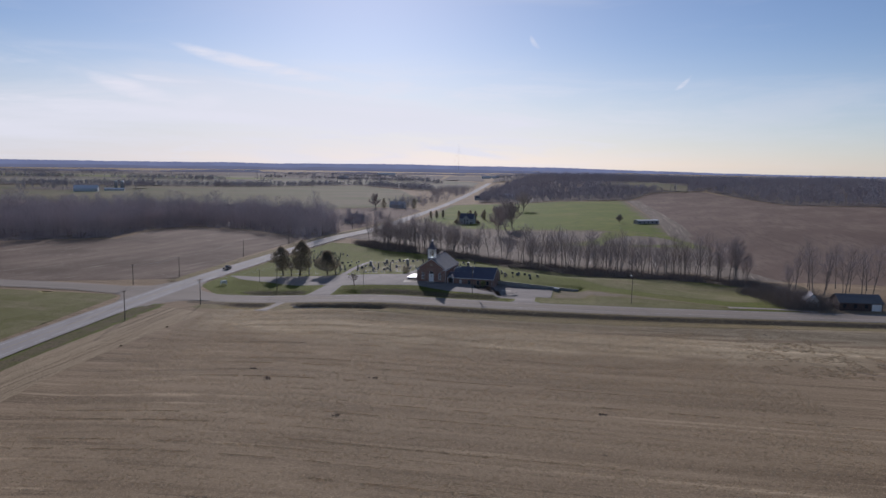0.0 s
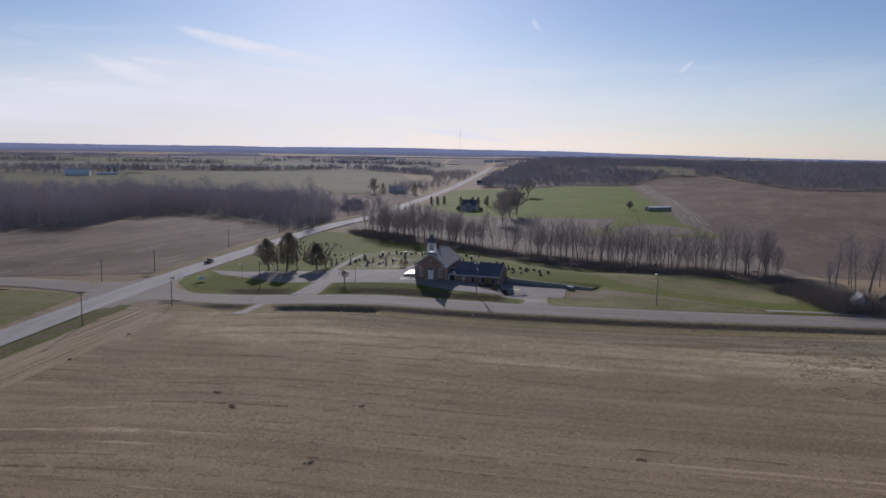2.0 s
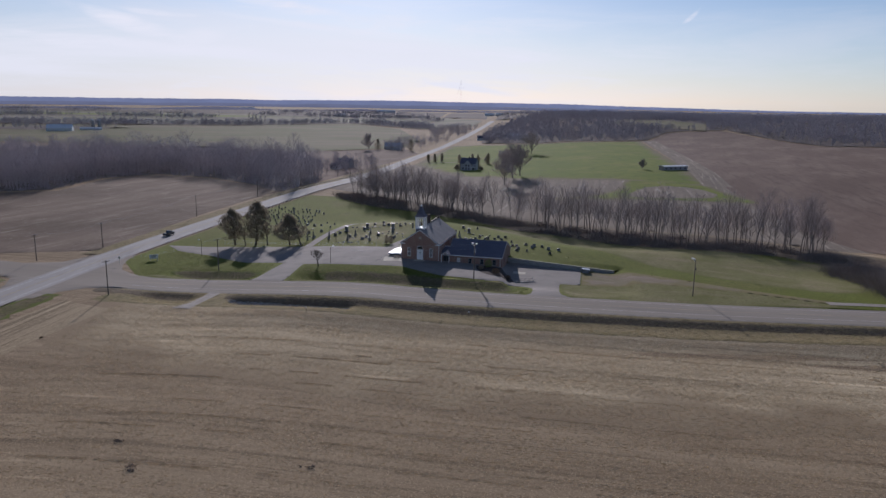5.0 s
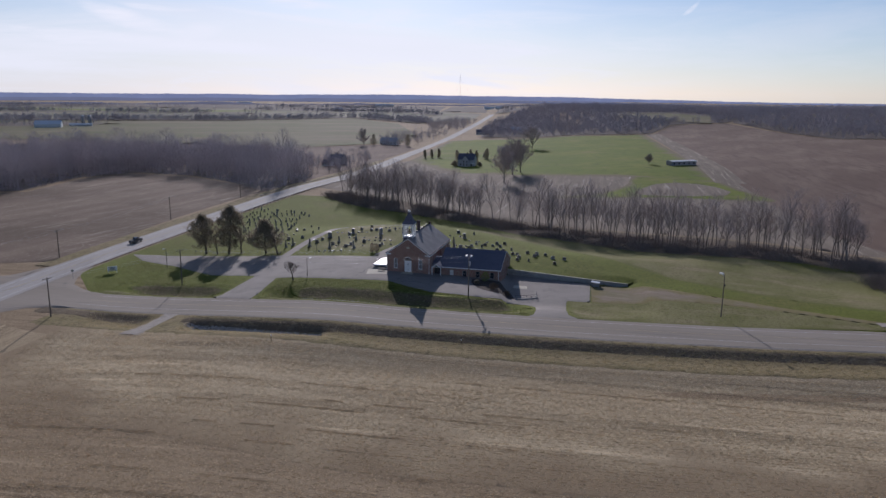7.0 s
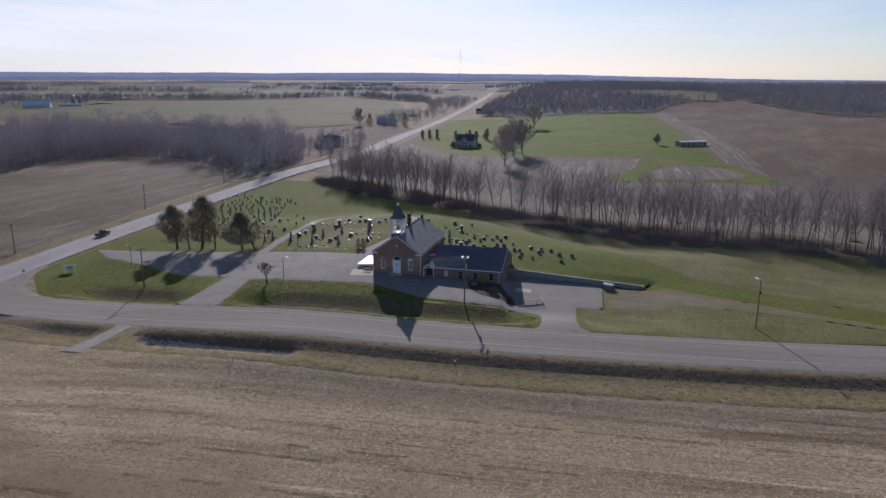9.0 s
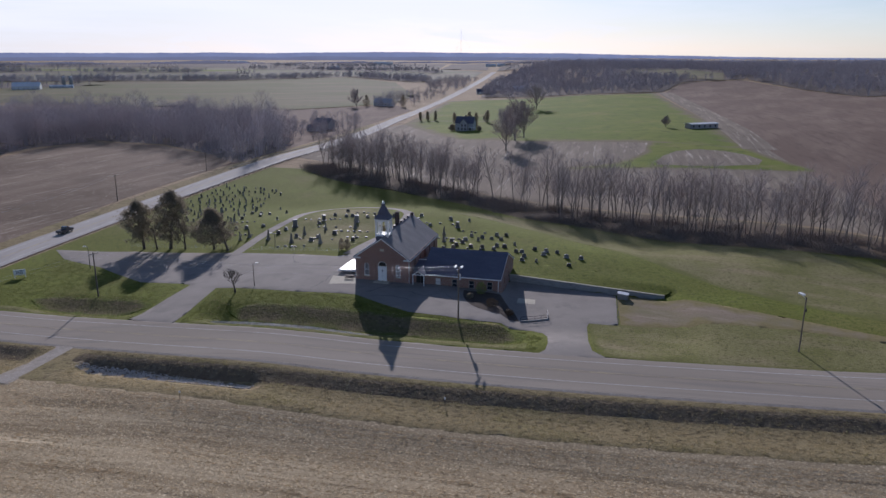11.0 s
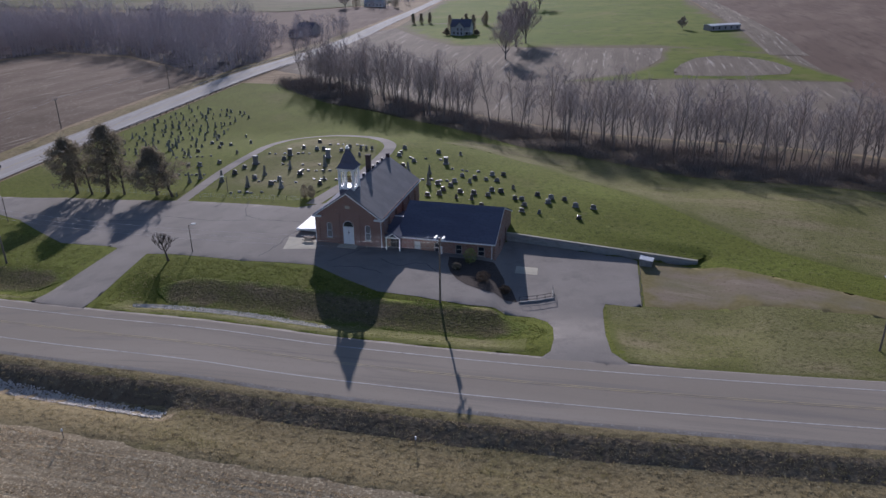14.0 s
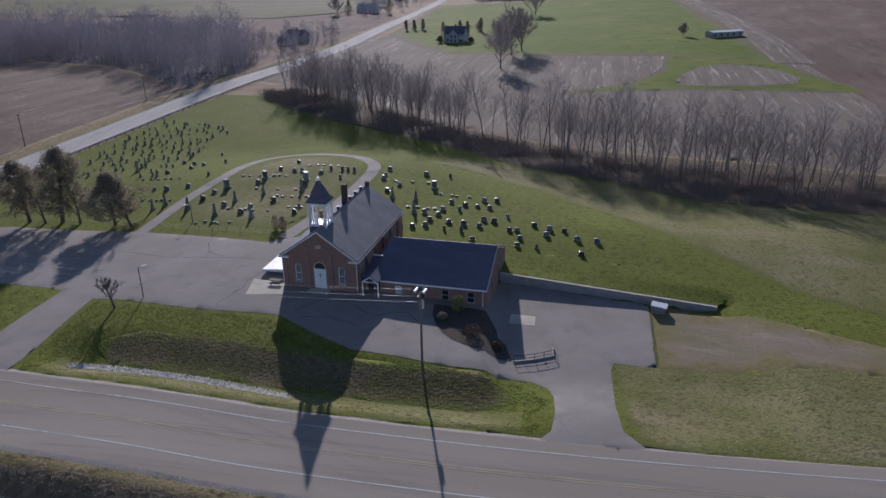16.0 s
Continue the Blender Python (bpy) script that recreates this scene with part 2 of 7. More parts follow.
M["gravel"] = material("shoulder_gravel", (0.335, 0.295, 0.25), 0.9, [((0.26, 0.228, 0.19), 0.4, 0.45, 0.66, ONE), ((0.50, 0.45, 0.39), 3.5, 0.57, 0.7, ONE), ((0.19, 0.165, 0.135), 2.2, 0.58, 0.70, ONE)], 0.03, 7, spec=0.1)
M["line_white"] = material("road_paint_white", (0.58, 0.56, 0.53), 0.75, [((0.30, 0.28, 0.265), 1.4, 0.48, 0.70, ONE), ((0.25, 0.23, 0.215), 0.12, 0.56, 0.70, ONE)], spec=0.1)
M["line_yellow"] = material("road_paint_yellow", (0.47, 0.39, 0.24), 0.8, [((0.33, 0.285, 0.21), 0.5, 0.40, 0.60, ONE)], spec=0.1)
M["bank"] = material("rough_bank_grass", (0.122, 0.112, 0.042), 0.95, [
    ((0.155, 0.122, 0.070), 0.22, 0.42, 0.60, (0.5, 1, 1, -8)), ((0.065, 0.056, 0.028), 1.3, 0.50, 0.66, ONE), ((0.235, 0.20, 0.115), 2.6, 0.57, 0.70, ONE), ((0.045, 0.038, 0.022), 4.2, 0.56, 0.68, ONE)], 0.20, 2.6, spec=0.05)
M["dry_lawn"] = material("thin_winter_grass", (0.205, 0.190, 0.082), 0.95, [
    ((0.140, 0.142, 0.042), 0.07, 0.42, 0.64, (1, 0.5, 1, -20)), ((0.255, 0.21, 0.118), 0.12, 0.50, 0.70, (0.4, 1, 1, -10)), ((0.10, 0.092, 0.038), 1.5, 0.50, 0.68, ONE), ((0.33, 0.28, 0.17), 2.6, 0.59, 0.74, ONE), ((0.07, 0.065, 0.028), 4.2, 0.56, 0.70, ONE)], 0.13, 3.2, spec=0.05)
M["dirt"] = material("bare_dirt", (0.235, 0.188, 0.135), 0.95, [((0.185, 0.165, 0.09), 0.15, 0.45, 0.65, (0.3, 1, 1, -20)), ((0.30, 0.245, 0.18), 0.5, 0.52, 0.72, (0.2, 1, 1, -20)), ((0.15, 0.12, 0.08), 2.0, 0.55, 0.72, ONE)], 0.03, 3, spec=0.05)


def soft_edged(m, colours, scale):
    """Where the cover thins out towards its rim (attribute 'cover'), the neighbouring growth shows in patches."""
    n, l = m.node_tree.nodes, m.node_tree.links
    b = n["Principled BSDF"]
    old = b.inputs["Base Color"].links[0].from_socket
    at_, tc, t, t2, ad, r, r2, c, x = (n.new(k) for k in ("ShaderNodeAttribute", "ShaderNodeTexCoord", "ShaderNodeTexNoise", "ShaderNodeTexNoise", "ShaderNodeMath", "ShaderNodeMapRange", "ShaderNodeMapRange", "ShaderNodeMix", "ShaderNodeMix"))
    at_.attribute_name = "cover"
    t.inputs["Scale"].default_value, t.inputs["Detail"].default_value = scale, 7
    t2.inputs["Scale"].default_value, t2.inputs["Detail"].default_value = 1.4, 5
    for q in (t, t2):
        l.new(tc.outputs["Object"], q.inputs["Vector"])
    r.inputs["To Min"].default_value, r.inputs["To Max"].default_value = -0.9, 0.9
    l.new(t.outputs[0], r.inputs["Value"])
    l.new(at_.outputs["Fac"], ad.inputs[0])
    l.new(r.outputs[0], ad.inputs[1])
    r2.inputs["From Min"].default_value, r2.inputs["From Max"].default_value = 0.15, 0.75
    l.new(ad.outputs[0], r2.inputs["Value"])
    c.data_type = x.data_type = "RGBA"
    c.inputs[6].default_value, c.inputs[7].default_value = (*colours[0], 1), (*colours[1], 1)
    l.new(t2.outputs[0], c.inputs["Factor"])
    l.new(r2.outputs[0], x.inputs["Factor"])
    l.new(c.outputs[2], x.inputs[6])
    l.new(old, x.inputs[7])
    l.new(x.outputs[2], b.inputs["Base Color"])


def thin(m, share):
    """Leaves, straw and needles let part of the light through."""
    n, l = m.node_tree.nodes, m.node_tree.links
    b, out = n["Principled BSDF"], n["Material Output"]
    tr, mx = n.new("ShaderNodeBsdfTranslucent"), n.new("ShaderNodeMixShader")
    mx.inputs[0].default_value = share
    l.new(b.inputs["Base Color"].links[0].from_socket, tr.inputs["Color"])
    l.new(b.outputs[0], mx.inputs[1])
    l.new(tr.outputs[0], mx.inputs[2])
    l.new(mx.outputs[0], out.inputs["Surface"])


GREEN = ((0.07, 0.092, 0.015), (0.145, 0.165, 0.03))
soft_edged(M["dry_lawn"], ((0.10, 0.108, 0.03), (0.165, 0.165, 0.05)), 0.12)
soft_edged(M["bank"], GREEN, 0.3)
soft_edged(M["pasture"], ((0.12, 0.095, 0.06), (0.24, 0.20, 0.12)), 0.05)
soft_edged(M["litter"], ((0.10, 0.084, 0.05), (0.18, 0.15, 0.09)), 0.25)
soft_edged(M["straw_field"], ((0.21, 0.155, 0.095), (0.33, 0.245, 0.15)), 0.06)
soft_edged(M["dirt"], ((0.12, 0.105, 0.04), (0.27, 0.22, 0.11)), 0.3)


# ---- ground ----
def sm(a):
    a = np.clip(a, 0, 1)
    return a * a * (3 - 2 * a)


def catmull(points, step=4.0):
    p = [np.array(q, float) for q in points]
    p = [2 * p[0] - p[1]] + p + [2 * p[-1] - p[-2]]
    out = []
    for a, b, c, d in zip(p, p[1:], p[2:], p[3:]):
        n = max(2, int(np.linalg.norm(c - b) / step))
        for k in range(n):
            t = k / n
            out.append(0.5 * (2 * b + (c - a) * t + (2 * a - 5 * b + 4 * c - d) * t**2 + (3 * b - 3 * c + d - a) * t**3))
    return np.array(out + [p[-2]])


HIGHWAY = [(-420, 36), (-300, 21), (-172, 8.5), (-140, 4.5), (-118, -1.5), (-100, -6), (-86, -9.5), (-73, -13), (-55, -19), (-32, -27), (-12.4, -32.4), (4.4, -36.2), (33.4, -40.5), (65, -43.6), (81, -44.6), (110, -45.4), (140, -46), (300, -49), (700, -55)]
COUNTY = [(-113, -320), (-112, -120), (-110, -60), (-107.5, -20), (-104.5, 17), (-101.5, 45), (-95.5, 92), (-90.5, 128), (-86, 163), (-79, 211), (-70, 260), (-63, 310), (-57, 370), (-48, 455), (-34, 558), (-12, 730), (23, 1136), (53, 1555)]
HIGHWAY_FINE, COUNTY_FINE = catmull(HIGHWAY, 3.0), catmull(COUNTY, 5.0)


def highway_y(x):
    return np.interp(x, HIGHWAY_FINE[:, 0], HIGHWAY_FINE[:, 1])


def county_x(y):
    return np.interp(y, COUNTY_FINE[:, 1], COUNTY_FINE[:, 0])


WALL_A, WALL_B = (26.5, 5.5), (57.0, -2.4)      # line of the retaining wall


def wall_y(x):
    return np.interp(x, (WALL_A[0], WALL_B[0]), (WALL_A[1], WALL_B[1]))


def upland(x, y):
    """The lie of the land without ditches and the sunken yard."""
    x, y = np.asarray(x, float), np.asarray(y, float)
    z = -0.9 - 5.7 * sm((-5 - x) / 80)
    z = z - 2.0 * sm((-46 - 0.12 * x - y) / 18) * sm((x + 60) / 60)
    z = z - 4.6 * sm((y - 62 + 47 * sm(x / 62)) / 46) * sm((x + 90) / 60)
    z = z - 3.0 * np.exp(-((x - 116) ** 2 + (y - 12) ** 2) / 560.0)
    z = z - 3.0 * sm((y - 200) / 200) * sm((80 - x) / 120)
    z = z + 4.5 * sm((y - 150) / 170) * sm((x - 40) / 100)
    z = z + 1.05 * np.exp(-((x + 2) ** 2 + (y - 14) ** 2) / 600.0)
    z = z + 0.7 * np.exp(-((x - 38) ** 2 / 700.0 + (y - 20) ** 2 / 200.0))
    z = z + 14 * sm((y - 650) / 480) * sm((x - 70) / 130) * sm((2300 - y) / 700) - 6 * sm((y - 1700) / 900) * sm((x + 100) / 300)
    return z


def bank_height(x, y):
    """Level with the wall's top at the wall, easing into the lawn behind it."""
    k = sm((y - wall_y(x)) / 5)
    return upland(x, y) * k + (-0.16 - 1.42 * np.clip((x - 26.5) / 30.5, 0, 1)) * (1 - k)


def ground(x, y):
    x, y = np.asarray(x, float), np.asarray(y, float)
    z = upland(x, y)
    v = y - highway_y(x)
    east = sm((x + 78) / 12)
    # ditches along the highway
    z = z - 0.95 * sm((-v - 7.5) / 4.4) * sm((20 + v) / 7) * east * (1 - np.exp(-((x + 50.5) / 5.5) ** 4))
    z = z - 1.4 * sm((19.5 - v) / 8) * sm((v - 6.6) / 4.4) * sm((x + 78) / 12) * sm((62 - x) / 20) * (1 - 0.55 * sm((x - 34) / 4)) * (1 - np.exp(-((x - 34) / 7.5) ** 4)) * (1 - np.exp(-((x + 40) / 8.0) ** 4))
    # a narrow notch at the foot of the bank, lined with stones
    z = z - 0.9 * np.exp(-((v + 12.8) / 1.5) ** 2) * sm((x + 47) / 4) * sm((-11 - x) / 4)
    # the yard dug in before the retaining wall
    behind = sm((x - 25) / 2) * sm((60.5 - x) / 3) * sm((y - wall_y(x) + 0.6) / 0.4)
    z = z * (1 - behind) + bank_height(x, y) * behind
    inside = sm((x - 23.5) / 2.5) * sm((61 - x) / 5) * sm((wall_y(x) + 2.0 - y) / 1.7) * sm((v - 9) / 12)
    z = z - 1.35 * inside
    return z


def mesh_object(name, verts, faces, mat, smooth=True):
    me = bpy.data.meshes.new(name)
    me.from_pydata([tuple(map(float, v)) for v in verts], [], faces)
    me.materials.append(mat)
    if smooth:
        me.polygons.foreach_set("use_smooth", [True] * len(me.polygons))
    me.attributes.new("cover", "FLOAT", "POINT").data.foreach_set("value", [1.0] * len(me.vertices))
    me.update()
    return new(name, me)


def axis(*runs):
    return np.unique(np.concatenate([np.arange(a, b + 1e-6, s) for a, b, s in runs]).round(3))


gx = axis((-5000, -1400, 300), (-1400, -400, 50), (-400, -126, 10), (-126, 132, 1.5), (132, 400, 10), (400, 1400, 50), (1400, 5000, 300))
gy = axis((-1200, -340, 80), (-340, -66, 4), (-66, 8, 1.0), (8, 130, 2.5), (130, 420, 10), (420, 1800, 40), (1800, 5000, 200))
GX, GY = np.meshgrid(gx, gy)
GZ = ground(GX, GY)
nx = len(gx)
faces = [(j * nx + i, j * nx + i + 1, (j + 1) * nx + i + 1, (j + 1) * nx + i) for j in range(len(gy) - 1) for i in range(nx - 1)]
tagged(mesh_object("ground", np.stack([GX.ravel(), GY.ravel(), GZ.ravel()], 1), faces, M["stubble"]),
       "brown corn stubble field with pale straw rows", "ground", kind="structure")


def sheet(name, poly, mat, label, lift=0.06, step=2.5, height=ground, kind="structure", category="ground", rim=0.02, fade=0.0):
    """A piece of land cover, draped on the ground."""
    bm = bmesh.new()
    bm.faces.new([bm.verts.new((x, y, 0)) for x, y in poly])
    xs, ys = [p[0] for p in poly], [p[1] for p in poly]
    for a, lo, hi in ((0, min(xs), max(xs)), (1, min(ys), max(ys))):
        for c in np.arange(math.floor(lo / step + 1.001) * step, hi, step):
            co, no = [0, 0, 0], [0, 0, 0]
            co[a], no[a] = c, 1
            bmesh.ops.bisect_plane(bm, geom=bm.verts[:] + bm.edges[:] + bm.faces[:], plane_co=co, plane_no=no)
    for v in bm.verts:
        v.co.z = float(height(v.co.x, v.co.y)) + (lift if not v.is_boundary or lift > 0.25 else rim)
    bmesh.ops.triangulate(bm, faces=bm.faces[:])
    bmesh.ops.recalc_face_normals(bm, faces=bm.faces[:])
    cover = [1.0] * len(bm.verts)
    if fade:
        q = np.array([(v.co.x, v.co.y) for v in bm.verts])
        far = np.full(len(q), 1e9)
        for a, b in zip(poly, poly[1:] + poly[:1]):
            a, d = np.array(a, float), np.array(b, float) - np.array(a, float)
            s = np.clip(((q - a) @ d) / max(1e-9, d @ d), 0, 1)
            far = np.minimum(far, np.linalg.norm(q - a - s[:, None] * d, axis=1))
        cover = np.clip(far / fade, 0, 1).tolist()
    me = bpy.data.meshes.new(name)
    bm.to_mesh(me)
    me.attributes.new("cover", "FLOAT", "POINT").data.foreach_set("value", cover)
    bm.free()
    me.materials.append(mat)
    me.polygons.foreach_set("use_smooth", [True] * len(me.polygons))
    return tagged(new(name, me), label, category, kind=kind)


def ribbon(name, line, left, right, mat, label, lift=0.08, height=ground, step=3.0, cross=2.0, kind="structure", category="road", wobble=0.0, smooth=True, taper=0.0, rim_z=-0.03):
    """A strip along a line, from left to right metres off it (right positive to the line's right hand)."""
    pts = catmull(line, step) if smooth else np.array(line, float)
    d = np.gradient(pts, axis=0)
    d /= np.linalg.norm(d, axis=1)[:, None]
    n = np.stack([d[:, 1], -d[:, 0]], 1)
    offs = np.linspace(left, right, max(2, int(abs(right - left) / cross) + 1))
    rng = random.Random(len(pts))
    verts, fcs, k = [], [], len(offs)
    for i, p in enumerate(pts):
        near = min(1.0, min(i, len(pts) - 1 - i) * step / taper) ** 0.6 if taper else 1.0
        for j, o in enumerate(offs):
            o = (left + right) / 2 + (o - (left + right) / 2) * near
            rim = wobble > 0 and j in (0, k - 1)
            w = wobble * (noise.noise(Vector((i * step * 0.35, j * 3.1, lift * 50))) * 1.3 + rng.uniform(-0.35, 0.35)) if rim else 0
            q = p + n[i] * (o + w)
            verts.append((q[0], q[1], float(height(q[0], q[1])) + (rim_z if rim else lift)))
        if i:
            fcs += [((i - 1) * k + j, i * k + j, i * k + j + 1, (i - 1) * k + j + 1) for j in range(k - 1)]
    me = mesh_object(name, verts, fcs, mat)
    if wobble > 0:
        ends = [min(1.0, min(i, len(pts) - 1 - i) * step / 4.0) for i in range(len(pts))]
        me.data.attributes["cover"].data.foreach_set("value", [min(1.0, min(j, k - 1 - j) / (0.34 * (k - 1))) * e for e in ends for j in range(k)])
    bm = bmesh.new()
    bm.from_mesh(me.data)
    bmesh.ops.recalc_face_normals(bm, faces=bm.faces[:])
    if sum(f.normal.z for f in bm.faces) < 0:
        bmesh.ops.reverse_faces(bm, faces=bm.faces[:])
    bm.to_mesh(me.data)
    bm.free()
    return tagged(me, label, category, kind=kind)


def part_of_line(line, lo, hi, a=0):
    return [tuple(p) for p in line if lo <= p[a] <= hi]


def side(line, off):
    """A line shifted sideways (right hand positive)."""
    pts = np.array(line, float)
    d = np.gradient(pts, axis=0)
    d /= np.linalg.norm(d, axis=1)[:, None]
    return [tuple(p) for p in pts + np.stack([d[:, 1], -d[:, 0]], 1) * off]


hw = part_of_line(HIGHWAY_FINE, -82, 420)
creek_edge = [(-58, 188), (-45, 168), (-30, 148), (-2, 120), (14, 107), (33, 86), (48, 77), (58, 69), (72, 58), (87, 53), (104, 47), (118, 40), (128, 26), (130, 8), (128, -34)]
east_edge = side(part_of_line(COUNTY_FINE, 14, 190, 1), 6.6)
lawn_south = side(part_of_line(HIGHWAY_FINE, -88, 126), -6.2)
sheet("lawn", east_edge + creek_edge + lawn_south[::-1], M["lawn"], "green mown lawn and churchyard grass with bare tan patches", 0.10, 1.5)
sheet("north_field", [(-58, 212), (-36, 196), (-16, 160), (4, 138), (22, 122), (42, 106), (60, 97), (80, 90), (100, 85), (122, 76), (150, 52), (190, 40), (160, 92), (172, 262), (150, 275), (60, 305), (18, 320), (-10, 350), (-36, 424), (-50, 400), (-60, 330), (-67, 260), (-72, 222)], M["north_stubble"], "grey-brown cut corn field beyond the creek", 0.14, 4)
sheet("grass_waterway", [(112, 262), (104, 232), (96, 216), (84, 200), (69, 190), (55, 184), (55, 178), (70, 182), (90, 184), (120, 183), (151, 179), (168, 177), (166, 190), (160, 215), (158, 240), (128, 256)], M["pasture"], "green grass strip through the stubble", 0.22, 3, category="verge", fade=5.0, rim=0.18)
sheet("stubble_plot", [(101, 193), (103, 203), (109, 216), (119, 230), (131, 235), (143, 230), (150, 220), (153, 206), (147, 194), (130, 190), (114, 190)], M["north_stubble"], "arched plot of grey corn stubble in the grass", 0.3, 3, rim=0.23)
sheet("pasture", [(-37, 420), (-10, 330), (8, 293), (34, 286), (67, 274), (112, 258), (123, 234), (158, 239), (169, 327), (185, 457), (214, 690), (160, 662), (88, 640), (21, 653), (-14, 640), (-22, 560)], M["pasture"], "bright green winter pasture behind the creek", 0.2, 6, fade=14.0, rim=0.18)
sheet("plowed_field", [(176, 327), (196, 457), (228, 700), (283, 840), (373, 885), (394, 750), (411, 645), (460, 650), (900, 620), (900, 20), (190, 20), (160, 40), (152, 90)], M["plowed"], "bare brown plowed field on a slope", 0.2, 12, rim=0.17)
sheet("rough_field", [(-99, 182), (-92, 205), (-84, 255), (-78, 310), (-70, 375), (-58, 455), (-44, 555), (-62, 612), (-150, 545), (-280, 565), (-310, 400), (-190, 395), (-120, 345), (-95, 290), (-92, 250), (-98, 205)], M["plowed"], "brown rough ground beside the road", 0.12, 8)
sheet("west_field", [(-113, 30), (-108, 110), (-99, 180), (-100, 205), (-116, 222), (-160, 262), (-204, 278), (-218, 240), (-214, 180), (-330, 120), (-330, 25), (-172, 15)], M["stubble_far"], "harvested brown corn field with pale rows", 0.15, 6)
sheet("roadside_meadow", [(-118.5, -12.5), (-124, -8.5), (-150, -6), (-220, 3), (-330, 13), (-330, -200), (-122, -200), (-119, -60)], M["dry_lawn"], "green grass corner beside the road", 0.08, 6)
sheet("far_meadow", [(-900, 560), (-513, 600), (-380, 590), (-280, 560), (-150, 540), (-70, 620), (-58, 760), (-120, 1100), (-240, 1330), (-420, 1130), (-600, 1080), (-900, 1000)], M["dry_field"], "wide tan and green pasture beyond the woods", 0.5, 40)

sheet("dry_lawn", [(12, 74), (24, 66), (36, 55), (45, 42), (51, 33), (57, 22), (62, 12), (70, 0.5), (79, -7), (93, -16.5), (110, -24), (128, -20), (127, 22), (104, 44), (87, 50), (72, 55), (58, 66), (48, 73), (33, 82), (18, 88)], M["dry_lawn"], "olive and tan thin winter grass", 0.14, 1.5, rim=0.105, fade=3.5)
sheet("dry_lawn", [(39.2, -34.8), (38.9, -28), (40.1, -17.0), (45.2, -17.2), (50, -17.4), (60, -18.2), (73, -20), (86, -24.5), (103, -34), (108, -38.2), (75, -38.8), (60, -37.8), (48, -36.4)], M["dry_lawn"], "olive and tan thin winter grass", 0.14, 1.5, rim=0.105, fade=1.6)
sheet("dry_lawn", [(-37, 37), (-36, 50), (-33, 64), (-31, 76), (-28, 84), (-22, 86), (-12, 80), (-4, 68), (-3, 56), (-6, 40), (-9, 30), (-12, 24), (-24, 29)], M["dry_lawn"], "olive worn grass among the graves", 0.13, 1.5, rim=0.105, fade=7.0)
ribbon("road_edge_grass", part_of_line(HIGHWAY_FINE, -84, -47), -9.6, -6.1, M["dry_lawn"], "pale dry grass at the road edge", 0.16, step=1.2, wobble=0.5, cross=0.9, category="verge")
ribbon("ditch_bank", part_of_line(HIGHWAY_FINE, -34, 28.5), -18.6, -10.6, M["bank"], "dark brown-green grass bank of the ditch", 0.15, step=1.0, wobble=1.3, cross=0.8, category="verge", taper=5)
ribbon("ditch_bank", part_of_line(HIGHWAY_FINE, -80, -47), -17.5, -9.8, M["bank"], "dark brown-green grass bank of the ditch", 0.15, step=1.0, wobble=1.2, cross=0.8, category="verge", taper=5)
ribbon("road_edge_grass", part_of_line(HIGHWAY_FINE, -35.5, 29.5), -12.0, -6.1, M["dry_lawn"], "pale dry grass at the road edge", 0.17, step=1.2, wobble=0.6, cross=0.9, category="verge")
# highway with its shoulders, lines and verges
ribbon("verge_south", hw, 6.2, 19.5, M["verge"], "dry tan grass verge between road and field", 0.08, wobble=1.1, cross=1.0, step=1.2, category="verge")
ribbon("ditch_south", part_of_line(HIGHWAY_FINE, -45, 420), 7.9, 12.0, M["ditch"], "dark weedy roadside ditch", 0.12, step=1.0, wobble=0.8, cross=0.7, category="ditch")
ribbon("ditch_west", part_of_line(HIGHWAY_FINE, -88, -54), 7.4, 12.2, M["ditch"], "dark weedy roadside ditch", 0.12, step=1.0, wobble=0.7, cross=0.7, category="ditch")
ribbon("field_edge_rut", part_of_line(HIGHWAY_FINE, -60, 200), 19.5, 20.0, M["bank"], "dark rut between verge and field", 0.09, step=0.9, wobble=0.7, cross=0.4, category="verge")
ribbon("shoulder", hw, -6.3, 7.5, M["gravel"], "pale gravel road shoulder", 0.193, step=1.2, wobble=0.22, cross=0.75, category="shoulder", rim_z=-0.03)
ribbon("highway", part_of_line(HIGHWAY_FINE, -420, 420), -5.5, 6.6, M["asphalt"], "grey asphalt two-lane highway with wide shoulders", 0.20, cross=1.65)
ribbon("west_shoulder", part_of_line(HIGHWAY_FINE, -420, -117), -7.4, 7.6, M["asphalt"], "grey asphalt shoulder of the side road", 0.15, cross=3.0)
ribbon("county_road", COUNTY_FINE, -5.6, 5.6, M["pale_asphalt"], "pale grey asphalt road running to the horizon", 0.235, cross=2.8, smooth=False)
ribbon("road_verge_west", part_of_line(COUNTY_FINE, 20, 420, 1), -13, -5.2, M["verge"], "dry grass verge along the road", 0.20, cross=2.5, category="verge", wobble=1.0)
ribbon("road_verge_south", part_of_line(COUNTY_FINE, -320, -24, 1), 5.2, 13.5, M["bank"], "dark rough grass verge along the road", 0.10, cross=1.2, category="verge", wobble=1.0)
straw_edge = side(part_of_line(HIGHWAY_FINE, -84, 150), 1.0)
sheet("straw_field", straw_edge + [(150, -98), (100, -106), (50, -104), (0, -98), (-40, -86), (-76, -66)], M["straw_field"], "pale straw-covered stubble beside the highway", 0.03, 1.5, rim=0.02, fade=20.0)
